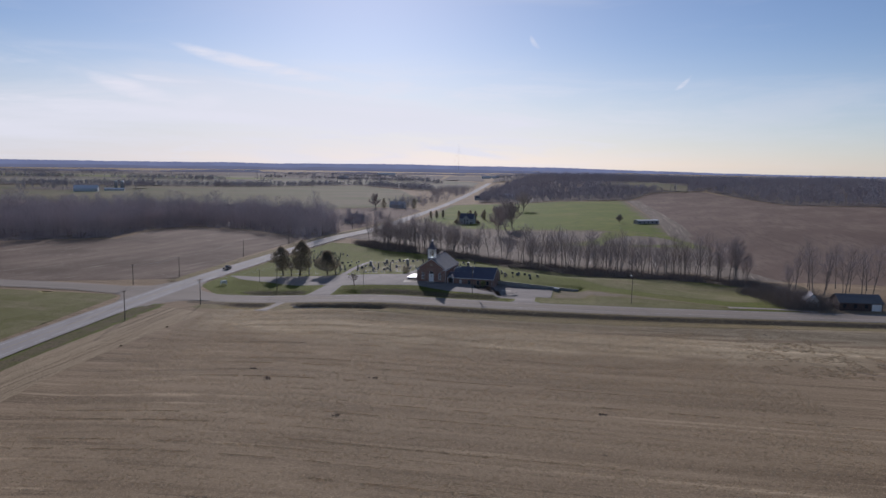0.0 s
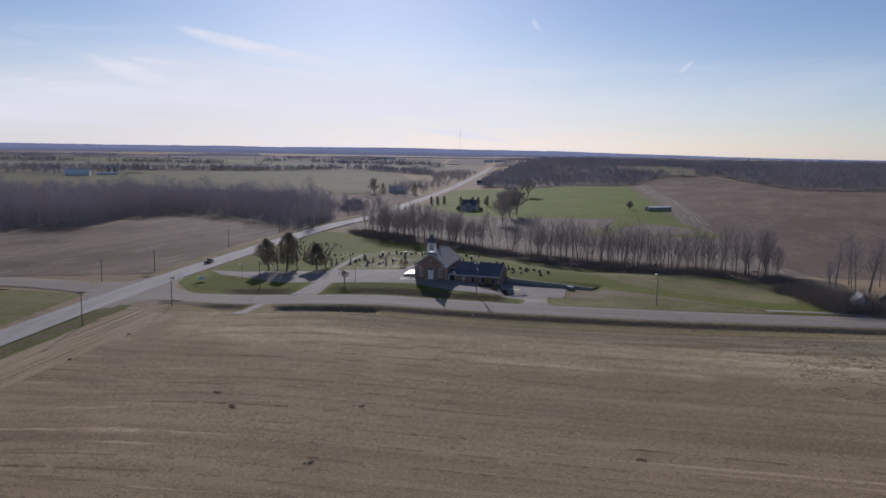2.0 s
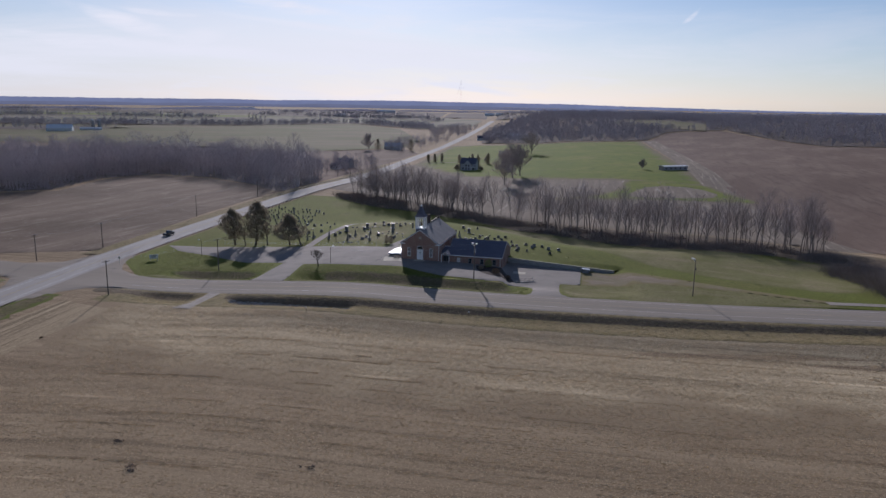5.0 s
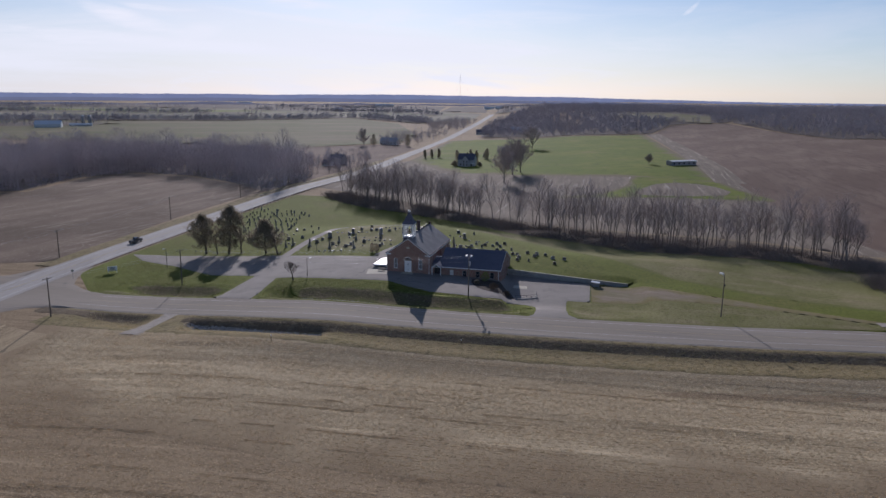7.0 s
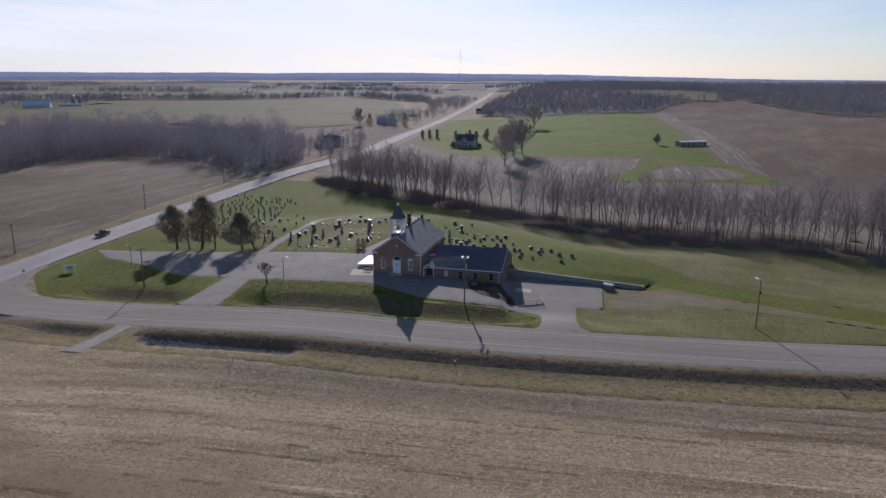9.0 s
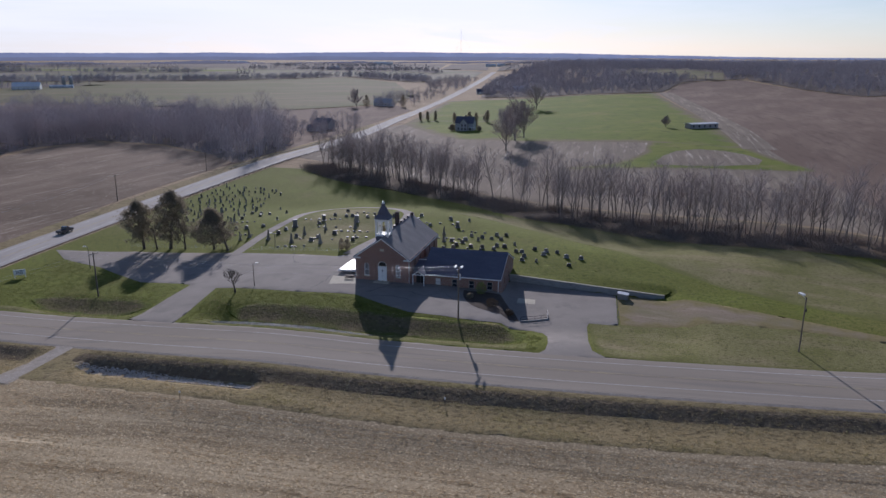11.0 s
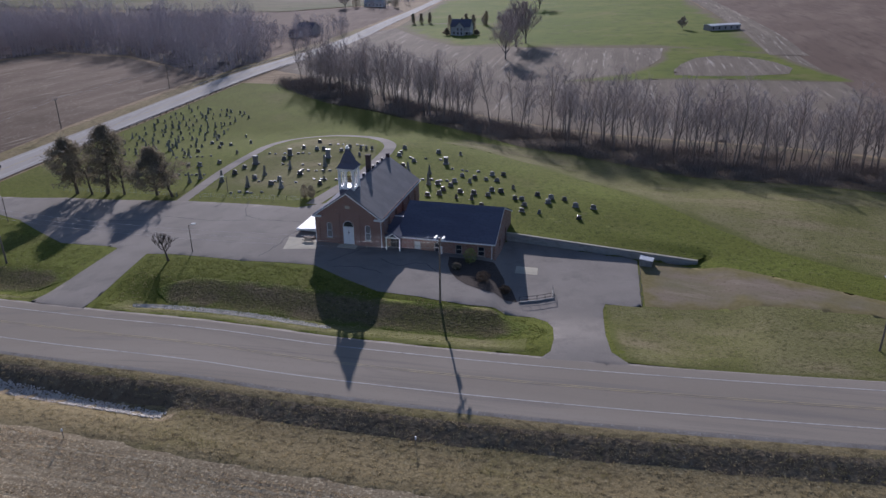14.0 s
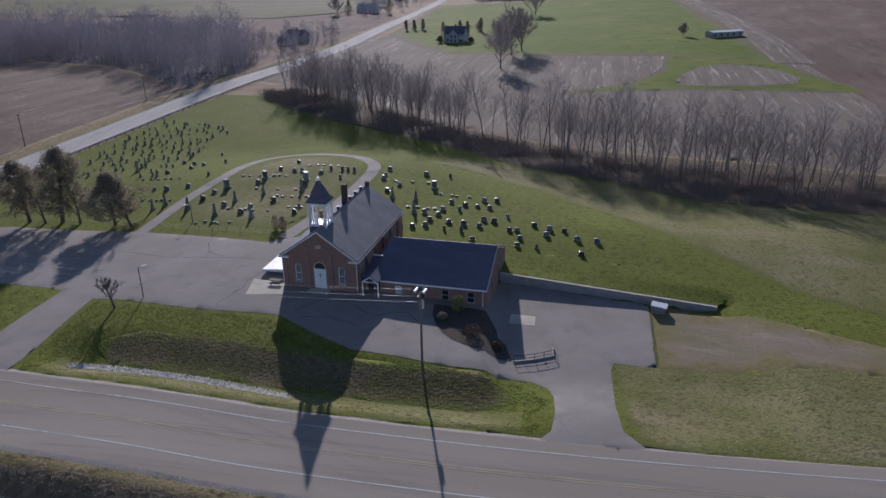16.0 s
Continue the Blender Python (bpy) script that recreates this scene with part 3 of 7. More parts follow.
sheet("headland", [(-91, -31), (-96, -60), (-98.5, -85), (-100, -110), (-100, -260), (-84, -260), (-85, -110), (-82, -84), (-79, -60), (-75, -38)], M["headland"], "pale stubble rows running along the road", 0.07, 3.0, rim=0.03)
for off in (-3.7, 3.7):
    ribbon("edge_line", hw, off - 0.065, off + 0.065, M["line_white"], "white painted edge line", 0.216, category="road marking")
    ribbon("edge_line", COUNTY_FINE, off - 0.12, off + 0.12, M["line_white"], "white painted edge line", 0.252, category="road marking", smooth=False)
for off in (-0.16, 0.16):
    ribbon("center_line", hw, off - 0.055, off + 0.055, M["line_yellow"], "faded yellow centre line", 0.216, category="road marking")
    ribbon("center_line", COUNTY_FINE, off - 0.09, off + 0.09, M["line_yellow"], "faded yellow centre line", 0.252, category="road marking", smooth=False)
sheet("junction", [(-99.5, -30), (-97, -23), (-92, -18.5), (-84, -17.5), (-70, -20), (-66, -9), (-78, -5.5), (-87, -1), (-92.5, 4), (-95.5, 11), (-97.5, 24), (-104, 34), (-110.5, 24), (-116, 12), (-128, 9), (-128, -5), (-119, -10), (-115.5, -18), (-113.5, -28), (-106, -38)], M["asphalt"], "asphalt junction of the two roads", 0.19, 2.5, category="road")


# ---- yard, drives and paths ----
YARD_W = [(-93.5, 41.5), (-86.5, 33.0), (-73, 25.3), (-65, 18.1), (-55.7, 10), (-44.8, 6.0), (-42, 4.4), (-44.3, -8), (-46.5, -15.5), (-44, -16.6), (-36, -19.6), (-35.6, -15), (-34.9, 0.2), (-30.3, -1.0), (-16.2, -6.2), (-4, -8.4), (1, -12.5), (7, -16.8), (13, -18.2), (15.4, -19.0), (20, -20.3), (26.7, -21.2), (29.4, -21.6), (31.2, -23.2), (31.7, -25.5), (31.4, -29.5), (30.7, -32.6), (29.0, -34.6), (26, -35.4), (43, -36.6), (40, -35.4), (38.2, -32.5), (38.3, -27.7), (39.4, -18.6), (40.0, -16.9), (45.0, -17.9), (47.8, -0.1), (46, 0.35), (26.2, 5.5), (22, 3), (9, 15), (-6, 20), (-12.8, 17.4), (-26.8, 23.6), (-40, 29.3), (-70.6, 39.2)]
sheet("yard", YARD_W, M["old_asphalt"], "worn grey asphalt parking yard and drives with cracks", 0.2, 1.5, category="pavement", rim=0.125)
ribbon("cemetery_path", [(-40, 28), (-39.3, 36), (-38.2, 47.7), (-36.6, 57), (-34.9, 64.3), (-33.2, 77), (-30.5, 85.5), (-25, 88.5), (-18.5, 88), (-10, 82.5), (-4.8, 76.5), (-1.2, 69), (-0.4, 62.6), (-1.6, 53), (-4, 39.1), (-7, 29), (-10.1, 19)], -1.5, 1.5, M["old_asphalt"], "narrow grey asphalt path looping through the cemetery", 0.16, step=1.5, cross=1.5, category="path")
sheet("concrete_apron", [(-10.6, 2.6), (-5.6, 0.9), (-5.0, -2.6), (-10.5, -2.5)], M["concrete"], "pale concrete slab by the porch", 0.225, 1.5, category="pavement", rim=0.215)
sheet("concrete_pad", [(27.8, -4.4), (31.2, -5), (30.9, -7.6), (27.4, -7.1)], M["concrete"], "pale concrete slab in the yard", 0.225, 1.5, category="pavement", rim=0.215)
sheet("dirt_track", [(47.9, -1.2), (52, -2.2), (57, -4.4), (66, -9.5), (75, -15), (86, -22), (104, -32), (108, -35), (103, -35), (86, -26.5), (73, -21.8), (64.7, -20.3), (56.5, -18.6), (50, -18.8), (45.6, -17.4)], M["dirt"], "bare brown dirt track over the grass", 0.17, 1.5, category="ground", rim=0.115, fade=5.0)
ribbon("farm_drive", [(103, -34.6), (118, -35.4), (131, -39)], -1.3, 1.3, M["gravel"], "pale gravel drive beside the highway", 0.2, category="path")
ribbon("field_entrance", [(-51.5, -25), (-52.8, -30), (-54.2, -36), (-55.8, -41)], -3.4, 3.4, M["gravel"], "pale gravel field entrance over the ditch", 0.18, category="path", wobble=0.4)
ribbon("farm_track", [(-37, 418), (-10, 424), (24, 409), (60, 405)], -1.5, 1.5, M["dirt"], "pale farm lane across the pasture", 0.26, category="path")
ribbon("field_lane", [(158, 236), (172, 327), (190, 457), (221, 695)], -4, 13, M["north_stubble"], "pale stubble lane beside the plowed field", 0.28, category="path", step=15)
sheet("creek_strip", [(-60, 186), (-45, 164), (-30, 144), (-2, 116), (14, 103), (33, 82), (48, 73), (58, 65), (72, 54), (87, 49), (104, 43), (118, 36), (126, 24), (128, -20), (140, -20), (150, 14), (146, 52), (120, 74), (100, 83), (80, 88), (60, 95), (42, 104), (22, 120), (6, 136), (-14, 160), (-34, 192), (-50, 206)], M["litter"], "brown leaf litter under the creek trees", 0.18, 1.5, category="ground", rim=0.15, fade=4.0)


# ---- builders ----
def box(bm, x0, x1, y0, y1, z0, z1, bevel=0.0):
    v = bmesh.ops.create_cube(bm, size=1.0)["verts"]
    bmesh.ops.scale(bm, vec=(x1 - x0, y1 - y0, z1 - z0), verts=v)
    bmesh.ops.translate(bm, vec=((x0 + x1) / 2, (y0 + y1) / 2, (z0 + z1) / 2), verts=v)
    if bevel:
        bmesh.ops.bevel(bm, geom=list({e for q in v for e in q.link_edges}), offset=bevel, segments=1, affect="EDGES")


def rod(bm, a, b, r0, r1=None, n=8, caps=True):
    a, b = Vector(a), Vector(b)
    d = (b - a)
    m = Matrix.Translation((a + b) / 2) @ d.to_track_quat("Z", "Y").to_matrix().to_4x4()
    bmesh.ops.create_cone(bm, cap_ends=caps, segments=n, radius1=r0, radius2=r0 if r1 is None else r1, depth=d.length, matrix=m)


def prism(bm, outline, y0, y1, holes=()):
    """A slab in the xz plane with holes through it, from y0 to y1."""
    edges = []
    for loop in (outline, *holes):
        vs = [bm.verts.new((x, y0, z)) for x, z in loop]
        edges += [bm.edges.new((vs[i], vs[(i + 1) % len(vs)])) for i in range(len(vs))]
    faces = [g for g in bmesh.ops.triangle_fill(bm, edges=edges, use_beauty=True)["geom"] if isinstance(g, bmesh.types.BMFace)]
    ext = bmesh.ops.extrude_face_region(bm, geom=faces)["geom"]
    bmesh.ops.translate(bm, vec=(0, y1 - y0, 0), verts=[g for g in ext if isinstance(g, bmesh.types.BMVert)])
    bmesh.ops.recalc_face_normals(bm, faces=bm.faces[:])


def arch(cx, half, z0, z1, n=8):
    """The outline of an opening with a round head, springing at z1."""
    return [(cx - half, z0), (cx + half, z0)] + [(cx + half * math.cos(a), z1 + half * math.sin(a)) for a in np.linspace(0, math.pi, n)]


def rect(cx, half, z0, z1):
    return [(cx - half, z0), (cx + half, z0), (cx + half, z1), (cx - half, z1)]


def swap(bm, m):
    bmesh.ops.transform(bm, matrix=m, verts=bm.verts[:])
    return bm


def part(name, bm, mat, parent, label="", smooth=False):
    me = bpy.data.meshes.new(name)
    bm.to_mesh(me)
    bm.free()
    me.materials.append(mat)
    if smooth:
        me.polygons.foreach_set("use_smooth", [True] * len(me.polygons))
    ob = new(name, me)
    ob.parent = parent
    return tagged(ob, label) if label else ob


def thing(name, m, label, category, group=""):
    ob = new(name)
    ob.matrix_basis = m
    return tagged(ob, label, category, group)


def at(x, y, turn=0.0, dz=0.0, height=ground):
    return pose(x, y, float(height(x, y)) + dz, 0, 0, turn)


def brick_material(name, a, b, mortar):
    m = bpy.data.materials.new(name)
    m.use_nodes = True
    n, l = m.node_tree.nodes, m.node_tree.links
    tc, sp, ad, cb = n.new("ShaderNodeTexCoord"), n.new("ShaderNodeSeparateXYZ"), n.new("ShaderNodeMath"), n.new("ShaderNodeCombineXYZ")
    br, ns, mx = n.new("ShaderNodeTexBrick"), n.new("ShaderNodeTexNoise"), n.new("ShaderNodeMix")
    l.new(tc.outputs["Object"], sp.inputs[0])
    l.new(sp.outputs[0], ad.inputs[0])
    l.new(sp.outputs[1], ad.inputs[1])
    l.new(ad.outputs[0], cb.inputs[0])
    l.new(sp.outputs[2], cb.inputs[1])
    l.new(cb.outputs[0], br.inputs["Vector"])
    br.inputs["Color1"].default_value, br.inputs["Color2"].default_value, br.inputs["Mortar"].default_value = (*a, 1), (*b, 1), (*mortar, 1)
    br.inputs["Scale"].default_value, br.inputs["Brick Width"].default_value, br.inputs["Row Height"].default_value = 1.0, 0.215, 0.075
    br.inputs["Mortar Size"].default_value = 0.008
    ns.inputs["Scale"].default_value, ns.inputs["Detail"].default_value = 0.7, 5
    l.new(tc.outputs["Object"], ns.inputs["Vector"])
    mx.data_type, mx.blend_type = "RGBA", "MULTIPLY"
    mx.inputs["Factor"].default_value = 0.45
    l.new(br.outputs[0], mx.inputs[6])
    l.new(ns.outputs[0], mx.inputs[7])
    b_ = n["Principled BSDF"]
    b_.inputs["Roughness"].default_value = 0.9
    l.new(mx.outputs[2], b_.inputs["Base Color"])
    bp = n.new("ShaderNodeBump")
    bp.inputs["Distance"].default_value = 0.008
    l.new(br.outputs["Fac"], bp.inputs["Height"])
    bp.invert = True
    l.new(bp.outputs[0], b_.inputs["Normal"])
    return m


M["brick"] = brick_material("red_brick", (0.37, 0.195, 0.145), (0.285, 0.150, 0.115), (0.42, 0.36, 0.31))
M["brick_dark"] = brick_material("dark_brick", (0.11, 0.06, 0.05), (0.08, 0.05, 0.045), (0.16, 0.14, 0.13))
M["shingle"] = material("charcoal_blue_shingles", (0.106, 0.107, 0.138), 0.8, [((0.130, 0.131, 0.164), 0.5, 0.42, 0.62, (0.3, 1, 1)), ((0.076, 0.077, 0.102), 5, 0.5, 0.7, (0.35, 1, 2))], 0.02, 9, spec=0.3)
M["shingle_light"] = material("paler_grey_shingles", (0.165, 0.155, 0.152), 0.7, [((0.205, 0.192, 0.186), 0.5, 0.42, 0.62, (0.3, 1, 1)), ((0.12, 0.113, 0.112), 5, 0.5, 0.7, (0.35, 1, 2))], 0.02, 9, spec=0.4)
M["white"] = material("white_paint", (0.78, 0.78, 0.76), 0.5, [((0.68, 0.68, 0.65), 0.9, 0.5, 0.72, (1, 1, 0.3))])
M["white_roof"] = material("white_roof_membrane", (0.72, 0.72, 0.71), 0.5, [((0.58, 0.58, 0.57), 0.4, 0.5, 0.72, ONE)], spec=0.3)
# white frame paint with the shade of the hall's front put into it
M["shaded_white"] = material("shaded_white_paint", (0.36, 0.345, 0.315), 0.7, [((0.27, 0.26, 0.24), 1.5, 0.5, 0.7, ONE)])
M["glass"] = material("dark_window_glass", (0.03, 0.035, 0.045), 0.08, spec=0.6)
M["blind"] = material("white_window_blind", (0.6, 0.6, 0.58), 0.7, [((0.5, 0.5, 0.48), 3, 0.5, 0.7, (0.1, 0.1, 6))])
M["curtain"] = material("grey_window_curtain", (0.24, 0.235, 0.23), 0.25, [((0.15, 0.148, 0.15), 2.5, 0.45, 0.62, (2, 2, 0.4))], spec=0.5)
M["dark"] = material("dark_paint", (0.03, 0.03, 0.032), 0.6, [((0.05, 0.05, 0.05), 3, 0.5, 0.7, ONE)])
M["metal"] = material("galvanised_steel", (0.5, 0.51, 0.52), 0.4, [((0.38, 0.38, 0.39), 2, 0.5, 0.7, ONE)], metal=0.9)
M["dull_steel"] = material("dull_weathered_steel", (0.24, 0.23, 0.22), 0.8, [((0.17, 0.155, 0.145), 2, 0.5, 0.7, ONE)], spec=0.1)
M["bronze"] = material("bell_bronze", (0.22, 0.16, 0.08), 0.4, [((0.1, 0.12, 0.09), 3, 0.5, 0.7, ONE)], metal=0.9)
M["pole_wood"] = material("weathered_pole_wood", (0.20, 0.165, 0.13), 0.9, [((0.13, 0.105, 0.085), 2, 0.45, 0.68, (6, 6, 0.4))], 0.01, 20)
M["ceramic"] = material("grey_ceramic", (0.55, 0.56, 0.57), 0.35, [((0.45, 0.45, 0.46), 3, 0.5, 0.7, ONE)])
M["bark"] = material("grey_brown_bark", (0.25, 0.215, 0.192), 0.95, [((0.11, 0.092, 0.08), 1.6, 0.45, 0.66, (3, 3, 0.6)), ((0.24, 0.205, 0.175), 0.6, 0.56, 0.74, ONE)], 0.03, 8, rand=0.18)
M["yard_bark"] = material("dark_brown_bark", (0.15, 0.122, 0.10), 0.95, [((0.08, 0.065, 0.055), 1.6, 0.45, 0.66, (3, 3, 0.6))], 0.03, 8)
M["twig"] = material("bare_twigs", (0.46, 0.395, 0.368), 0.95, [((0.40, 0.34, 0.315), 0.5, 0.42, 0.62, ONE)], rand=0.2, spec=0.05)
M["needle"] = material("dark_cedar_needles", (0.29, 0.25, 0.185), 0.9, [((0.36, 0.30, 0.225), 0.9, 0.46, 0.66, ONE), ((0.15, 0.137, 0.09), 3, 0.5, 0.7, ONE)], rand=0.12, spec=0.1)
M["brush"] = material("dry_brush", (0.24, 0.20, 0.175), 0.95, [((0.31, 0.26, 0.215), 0.3, 0.45, 0.65, ONE), ((0.12, 0.10, 0.09), 1.4, 0.5, 0.7, ONE)])
M["granite"] = material("grey_granite", (0.185, 0.183, 0.185), 0.5, [((0.12, 0.12, 0.123), 6, 0.48, 0.68, ONE), ((0.27, 0.27, 0.27), 1.2, 0.55, 0.75, ONE)], rand=0.4)
M["marble"] = material("old_pale_marble", (0.19, 0.185, 0.165), 0.7, [((0.26, 0.255, 0.23), 1.5, 0.45, 0.66, ONE), ((0.10, 0.10, 0.08), 5, 0.58, 0.75, ONE)], rand=0.3)
M["black_granite"] = material("polished_dark_granite", (0.06, 0.06, 0.068), 0.38, [((0.1, 0.1, 0.105), 8, 0.5, 0.7, ONE)], spec=0.6, rand=0.3)
thin(M["needle"], 0.42)
M["river_stone"] = material("pale_riprap_stone", (0.70, 0.635, 0.545), 0.85, [((0.44, 0.41, 0.365), 1.2, 0.48, 0.62, ONE)])
M["mulch"] = material("dark_bark_mulch", (0.095, 0.078, 0.066), 0.95, [((0.11, 0.085, 0.065), 2.2, 0.52, 0.7, ONE), ((0.03, 0.024, 0.02), 4, 0.5, 0.7, ONE)], 0.06, 6, spec=0.05)

# ---- church ----
CHURCH = pose(0.244, -0.695, 0, 0, 0, -11.48)
HW, EAVE, RIDGE, DEEP = 5.7, 5.05, 9.05, 21.3
church = thing("church", CHURCH, "red brick country church with white belfry and grey gable roof", "church")
slope = (RIDGE - EAVE) / HW
bm = bmesh.new()
gable = [(-HW, -0.6), (HW, -0.6), (HW, EAVE), (0, RIDGE - 0.1), (-HW, EAVE)]
prism(bm, gable, 0.0, 0.35, [arch(0, 0.95, 0.05, 3.25), arch(-3.35, 0.5, 1.0, 3.2), arch(3.35, 0.5, 1.0, 3.2)])
front = part("front_wall", bm, M["brick"], church)
for x in (-5.35, -1.75, 1.75, 5.35):
    bm = bmesh.new()
    box(bm, x - 0.35, x + 0.35, -0.12, 0.02, -0.6, 4.7 if abs(x) > 5 else 5.4, 0.02)
    part("pilaster", bm, M["brick"], front)
bm = bmesh.new()
box(bm, -0.42, 0.42, -0.05, 0.02, 6.3, 6.8, 0.02)
part("date_stone", bm, M["concrete"], front, "pale stone tablet in the gable")
for sx in (-1, 1):
    bm = bmesh.new()
    holes = [[(y - 0.55, 1.1), (y + 0.55, 1.1), (y + 0.55, 3.8)] + [(y + 0.55 * math.cos(a), 3.8 + 0.55 * math.sin(a)) for a in np.linspace(0.3, math.pi - 0.3, 6)] + [(y - 0.55, 3.8)] for y in (3.2, 7.0, 10.8, 14.6, 18.4)]
    prism(bm, [(0.35, -0.6), (DEEP, -0.6), (DEEP, EAVE), (0.35, EAVE)], -0.35, 0.0, holes)
    swap(bm, Matrix.Translation((sx * HW, 0, 0)) @ Matrix.Rotation(radians(90), 4, "Z") if sx > 0 else Matrix.Translation((-HW + 0.35, 0, 0)) @ Matrix.Rotation(radians(90), 4, "Z") @ Matrix.Translation((0, 0.35, 0)))
    wall = part("side_wall", bm, M["brick"], church)
    for y in (3.2, 7.0, 10.8, 14.6, 18.4):
        bm = bmesh.new()
        box(bm, sx * HW - 0.22 if sx > 0 else -HW + 0.14, sx * HW - 0.14 if sx > 0 else -HW + 0.22, y - 0.55, y + 0.55, 1.1, 4.35)
        win = part("window", bm, M["glass"], church, "tall arched window with white frame")
        bm = bmesh.new()
        xo = sx * HW - sx * 0.1
        for yy in (y - 0.5, y, y + 0.5):
            box(bm, xo - 0.04, xo + 0.04, yy - 0.04, yy + 0.04, 1.1, 4.3)
        for zz in (1.14, 2.5, 3.8):
            box(bm, xo - 0.045, xo + 0.045, y - 0.55, y + 0.55, zz - 0.045, zz + 0.045)
        part("frame", bm, M["white"], win)
    for y in (1.3, 5.1, 8.9, 12.7, 16.5, 20.3):
        bm = bmesh.new()
        box(bm, min(sx * HW - sx * 0.02, sx * HW + sx * 0.12), max(sx * HW - sx * 0.02, sx * HW + sx * 0.12), y - 0.3, y + 0.3, -0.6, 4.6, 0.02)
        part("pilaster", bm, M["brick"], wall)
bm = bmesh.new()
prism(bm, gable, DEEP - 0.02, DEEP + 0.33)
part("back_wall", bm, M["brick"], church)
for x in (-3.35, 3.35):
    bm = bmesh.new()
    prism(bm, arch(x, 0.5, 1.0, 3.2), 0.2, 0.26)
    win = part("window", bm, M["curtain"], church, "narrow arched window in a white frame")
    bm = bmesh.new()
    prism(bm, arch(x, 0.5, 1.0, 3.2), 0.10, 0.18, [arch(x, 0.4, 1.1, 3.2)])
    box(bm, x - 0.4, x + 0.4, 0.1, 0.17, 2.2, 2.28)
    part("frame", bm, M["white"], win)
    bm = bmesh.new()
    box(bm, x - 0.65, x + 0.65, -0.1, 0.1, 0.86, 1.0, 0.015)
    part("sill", bm, M["concrete"], win)
bm = bmesh.new()
for x in (-0.45, 0.45):
    box(bm, x - 0.435, x + 0.435, 0.12, 0.2, 0.08, 3.1, 0.01)
    for z in (0.5, 1.5, 2.4):
        box(bm, x - 0.3, x + 0.3, 0.095, 0.125, z - 0.3, z + 0.35, 0.012)
door = part("door", bm, M["white"], church, "white panelled double door")
bm = bmesh.new()
box(bm, -0.03, 0.03, 0.06, 0.1, 1.75, 2.45)
box(bm, -0.2, 0.2, 0.06, 0.1, 2.12, 2.2)
part("wreath", bm, M["dark"], door, "dark cross on the door")
bm = bmesh.new()
prism(bm, [(-0.95, 3.2), (0.95, 3.2)] + [(0.95 * math.cos(a), 3.25 + 0.95 * math.sin(a)) for a in np.linspace(0.02, math.pi - 0.02, 10)], 0.16, 0.22)
part("transom", bm, M["glass"], door, "dark arched fanlight")
bm = bmesh.new()
prism(bm, arch(0, 0.95, 0.05, 3.25), 0.04, 0.14, [arch(0, 0.86, 0.06, 3.25)])
part("door_frame", bm, M["white"], door)
bm = bmesh.new()
box(bm, -1.6, 1.6, -1.5, 0.0, -0.6, 0.05, 0.02)
box(bm, -1.9, 1.9, -1.9, -1.5, -0.6, -0.12, 0.02)
part("door_step", bm, M["concrete"], church)
ROOF_L, ROOF_F = DEEP + 0.65, -0.35
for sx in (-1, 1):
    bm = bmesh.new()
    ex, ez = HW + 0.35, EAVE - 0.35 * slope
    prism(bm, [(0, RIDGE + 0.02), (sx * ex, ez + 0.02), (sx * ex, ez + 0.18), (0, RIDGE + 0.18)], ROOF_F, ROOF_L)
    # east slope takes the paler shingles, west slope the charcoal ones
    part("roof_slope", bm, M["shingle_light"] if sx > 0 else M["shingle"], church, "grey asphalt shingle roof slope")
    bm = bmesh.new()
    box(bm, min(sx * ex, sx * ex + sx * 0.14), max(sx * ex, sx * ex + sx * 0.14), ROOF_F, ROOF_L, ez - 0.16, ez + 0.06, 0.02)
    part("gutter", bm, M["white"], church, "white eave gutter")
    bm = bmesh.new()
    prism(bm, [(0, RIDGE - 0.22), (sx * ex, ez - 0.22), (sx * ex, ez + 0.0), (0, RIDGE + 0.0)], ROOF_F - 0.06, ROOF_F + 0.03)
    part("rake_board", bm, M["white"], church, "white gable trim board")
    bm = bmesh.new()
    box(bm, min(sx * 4.6, sx * ex), max(sx * 4.6, sx * ex), ROOF_F - 0.1, 0.05, EAVE - 0.42, EAVE - 0.2, 0.03)
    part("cornice_return", bm, M["white"], church)
    bm = bmesh.new()
    rod(bm, (sx * (HW + 0.02), -0.1, EAVE - 0.3), (sx * (HW + 0.02), -0.1, -0.2), 0.06, n=8)
    part("downspout", bm, M["white"], church)
bm = bmesh.new()
prism(bm, [(-0.16, RIDGE + 0.1), (0, RIDGE + 0.26), (0.16, RIDGE + 0.1)], 4.8, ROOF_L)
part("ridge_cap", bm, M["shingle"], church)
for k in range(6):
    bm = bmesh.new()
    y = 7.0 + k * 2.5
    box(bm, -0.62, -0.22, y - 0.2, y + 0.2, RIDGE - 0.35, RIDGE + 0.36, 0.03)
    box(bm, -0.68, -0.16, y - 0.26, y + 0.26, RIDGE + 0.36, RIDGE + 0.44, 0.02)
    part("roof_vent", bm, M["dark"], church, "small dark roof vent")
bm = bmesh.new()
box(bm, -1.75, -0.95, 14.2, 15.0, RIDGE - 1.5, RIDGE + 2.3, 0.02)
box(bm, -1.83, -0.87, 14.12, 15.08, RIDGE + 2.05, RIDGE + 2.2, 0.02)
part("chimney", bm, M["brick_dark"], church, "tall dark brick chimney")
bm = bmesh.new()
box(bm, -0.3, 0.3, DEEP - 0.1, DEEP + 0.5, RIDGE - 0.2, RIDGE + 0.75, 0.03)
part("ridge_finial", bm, M["brick_dark"], church)

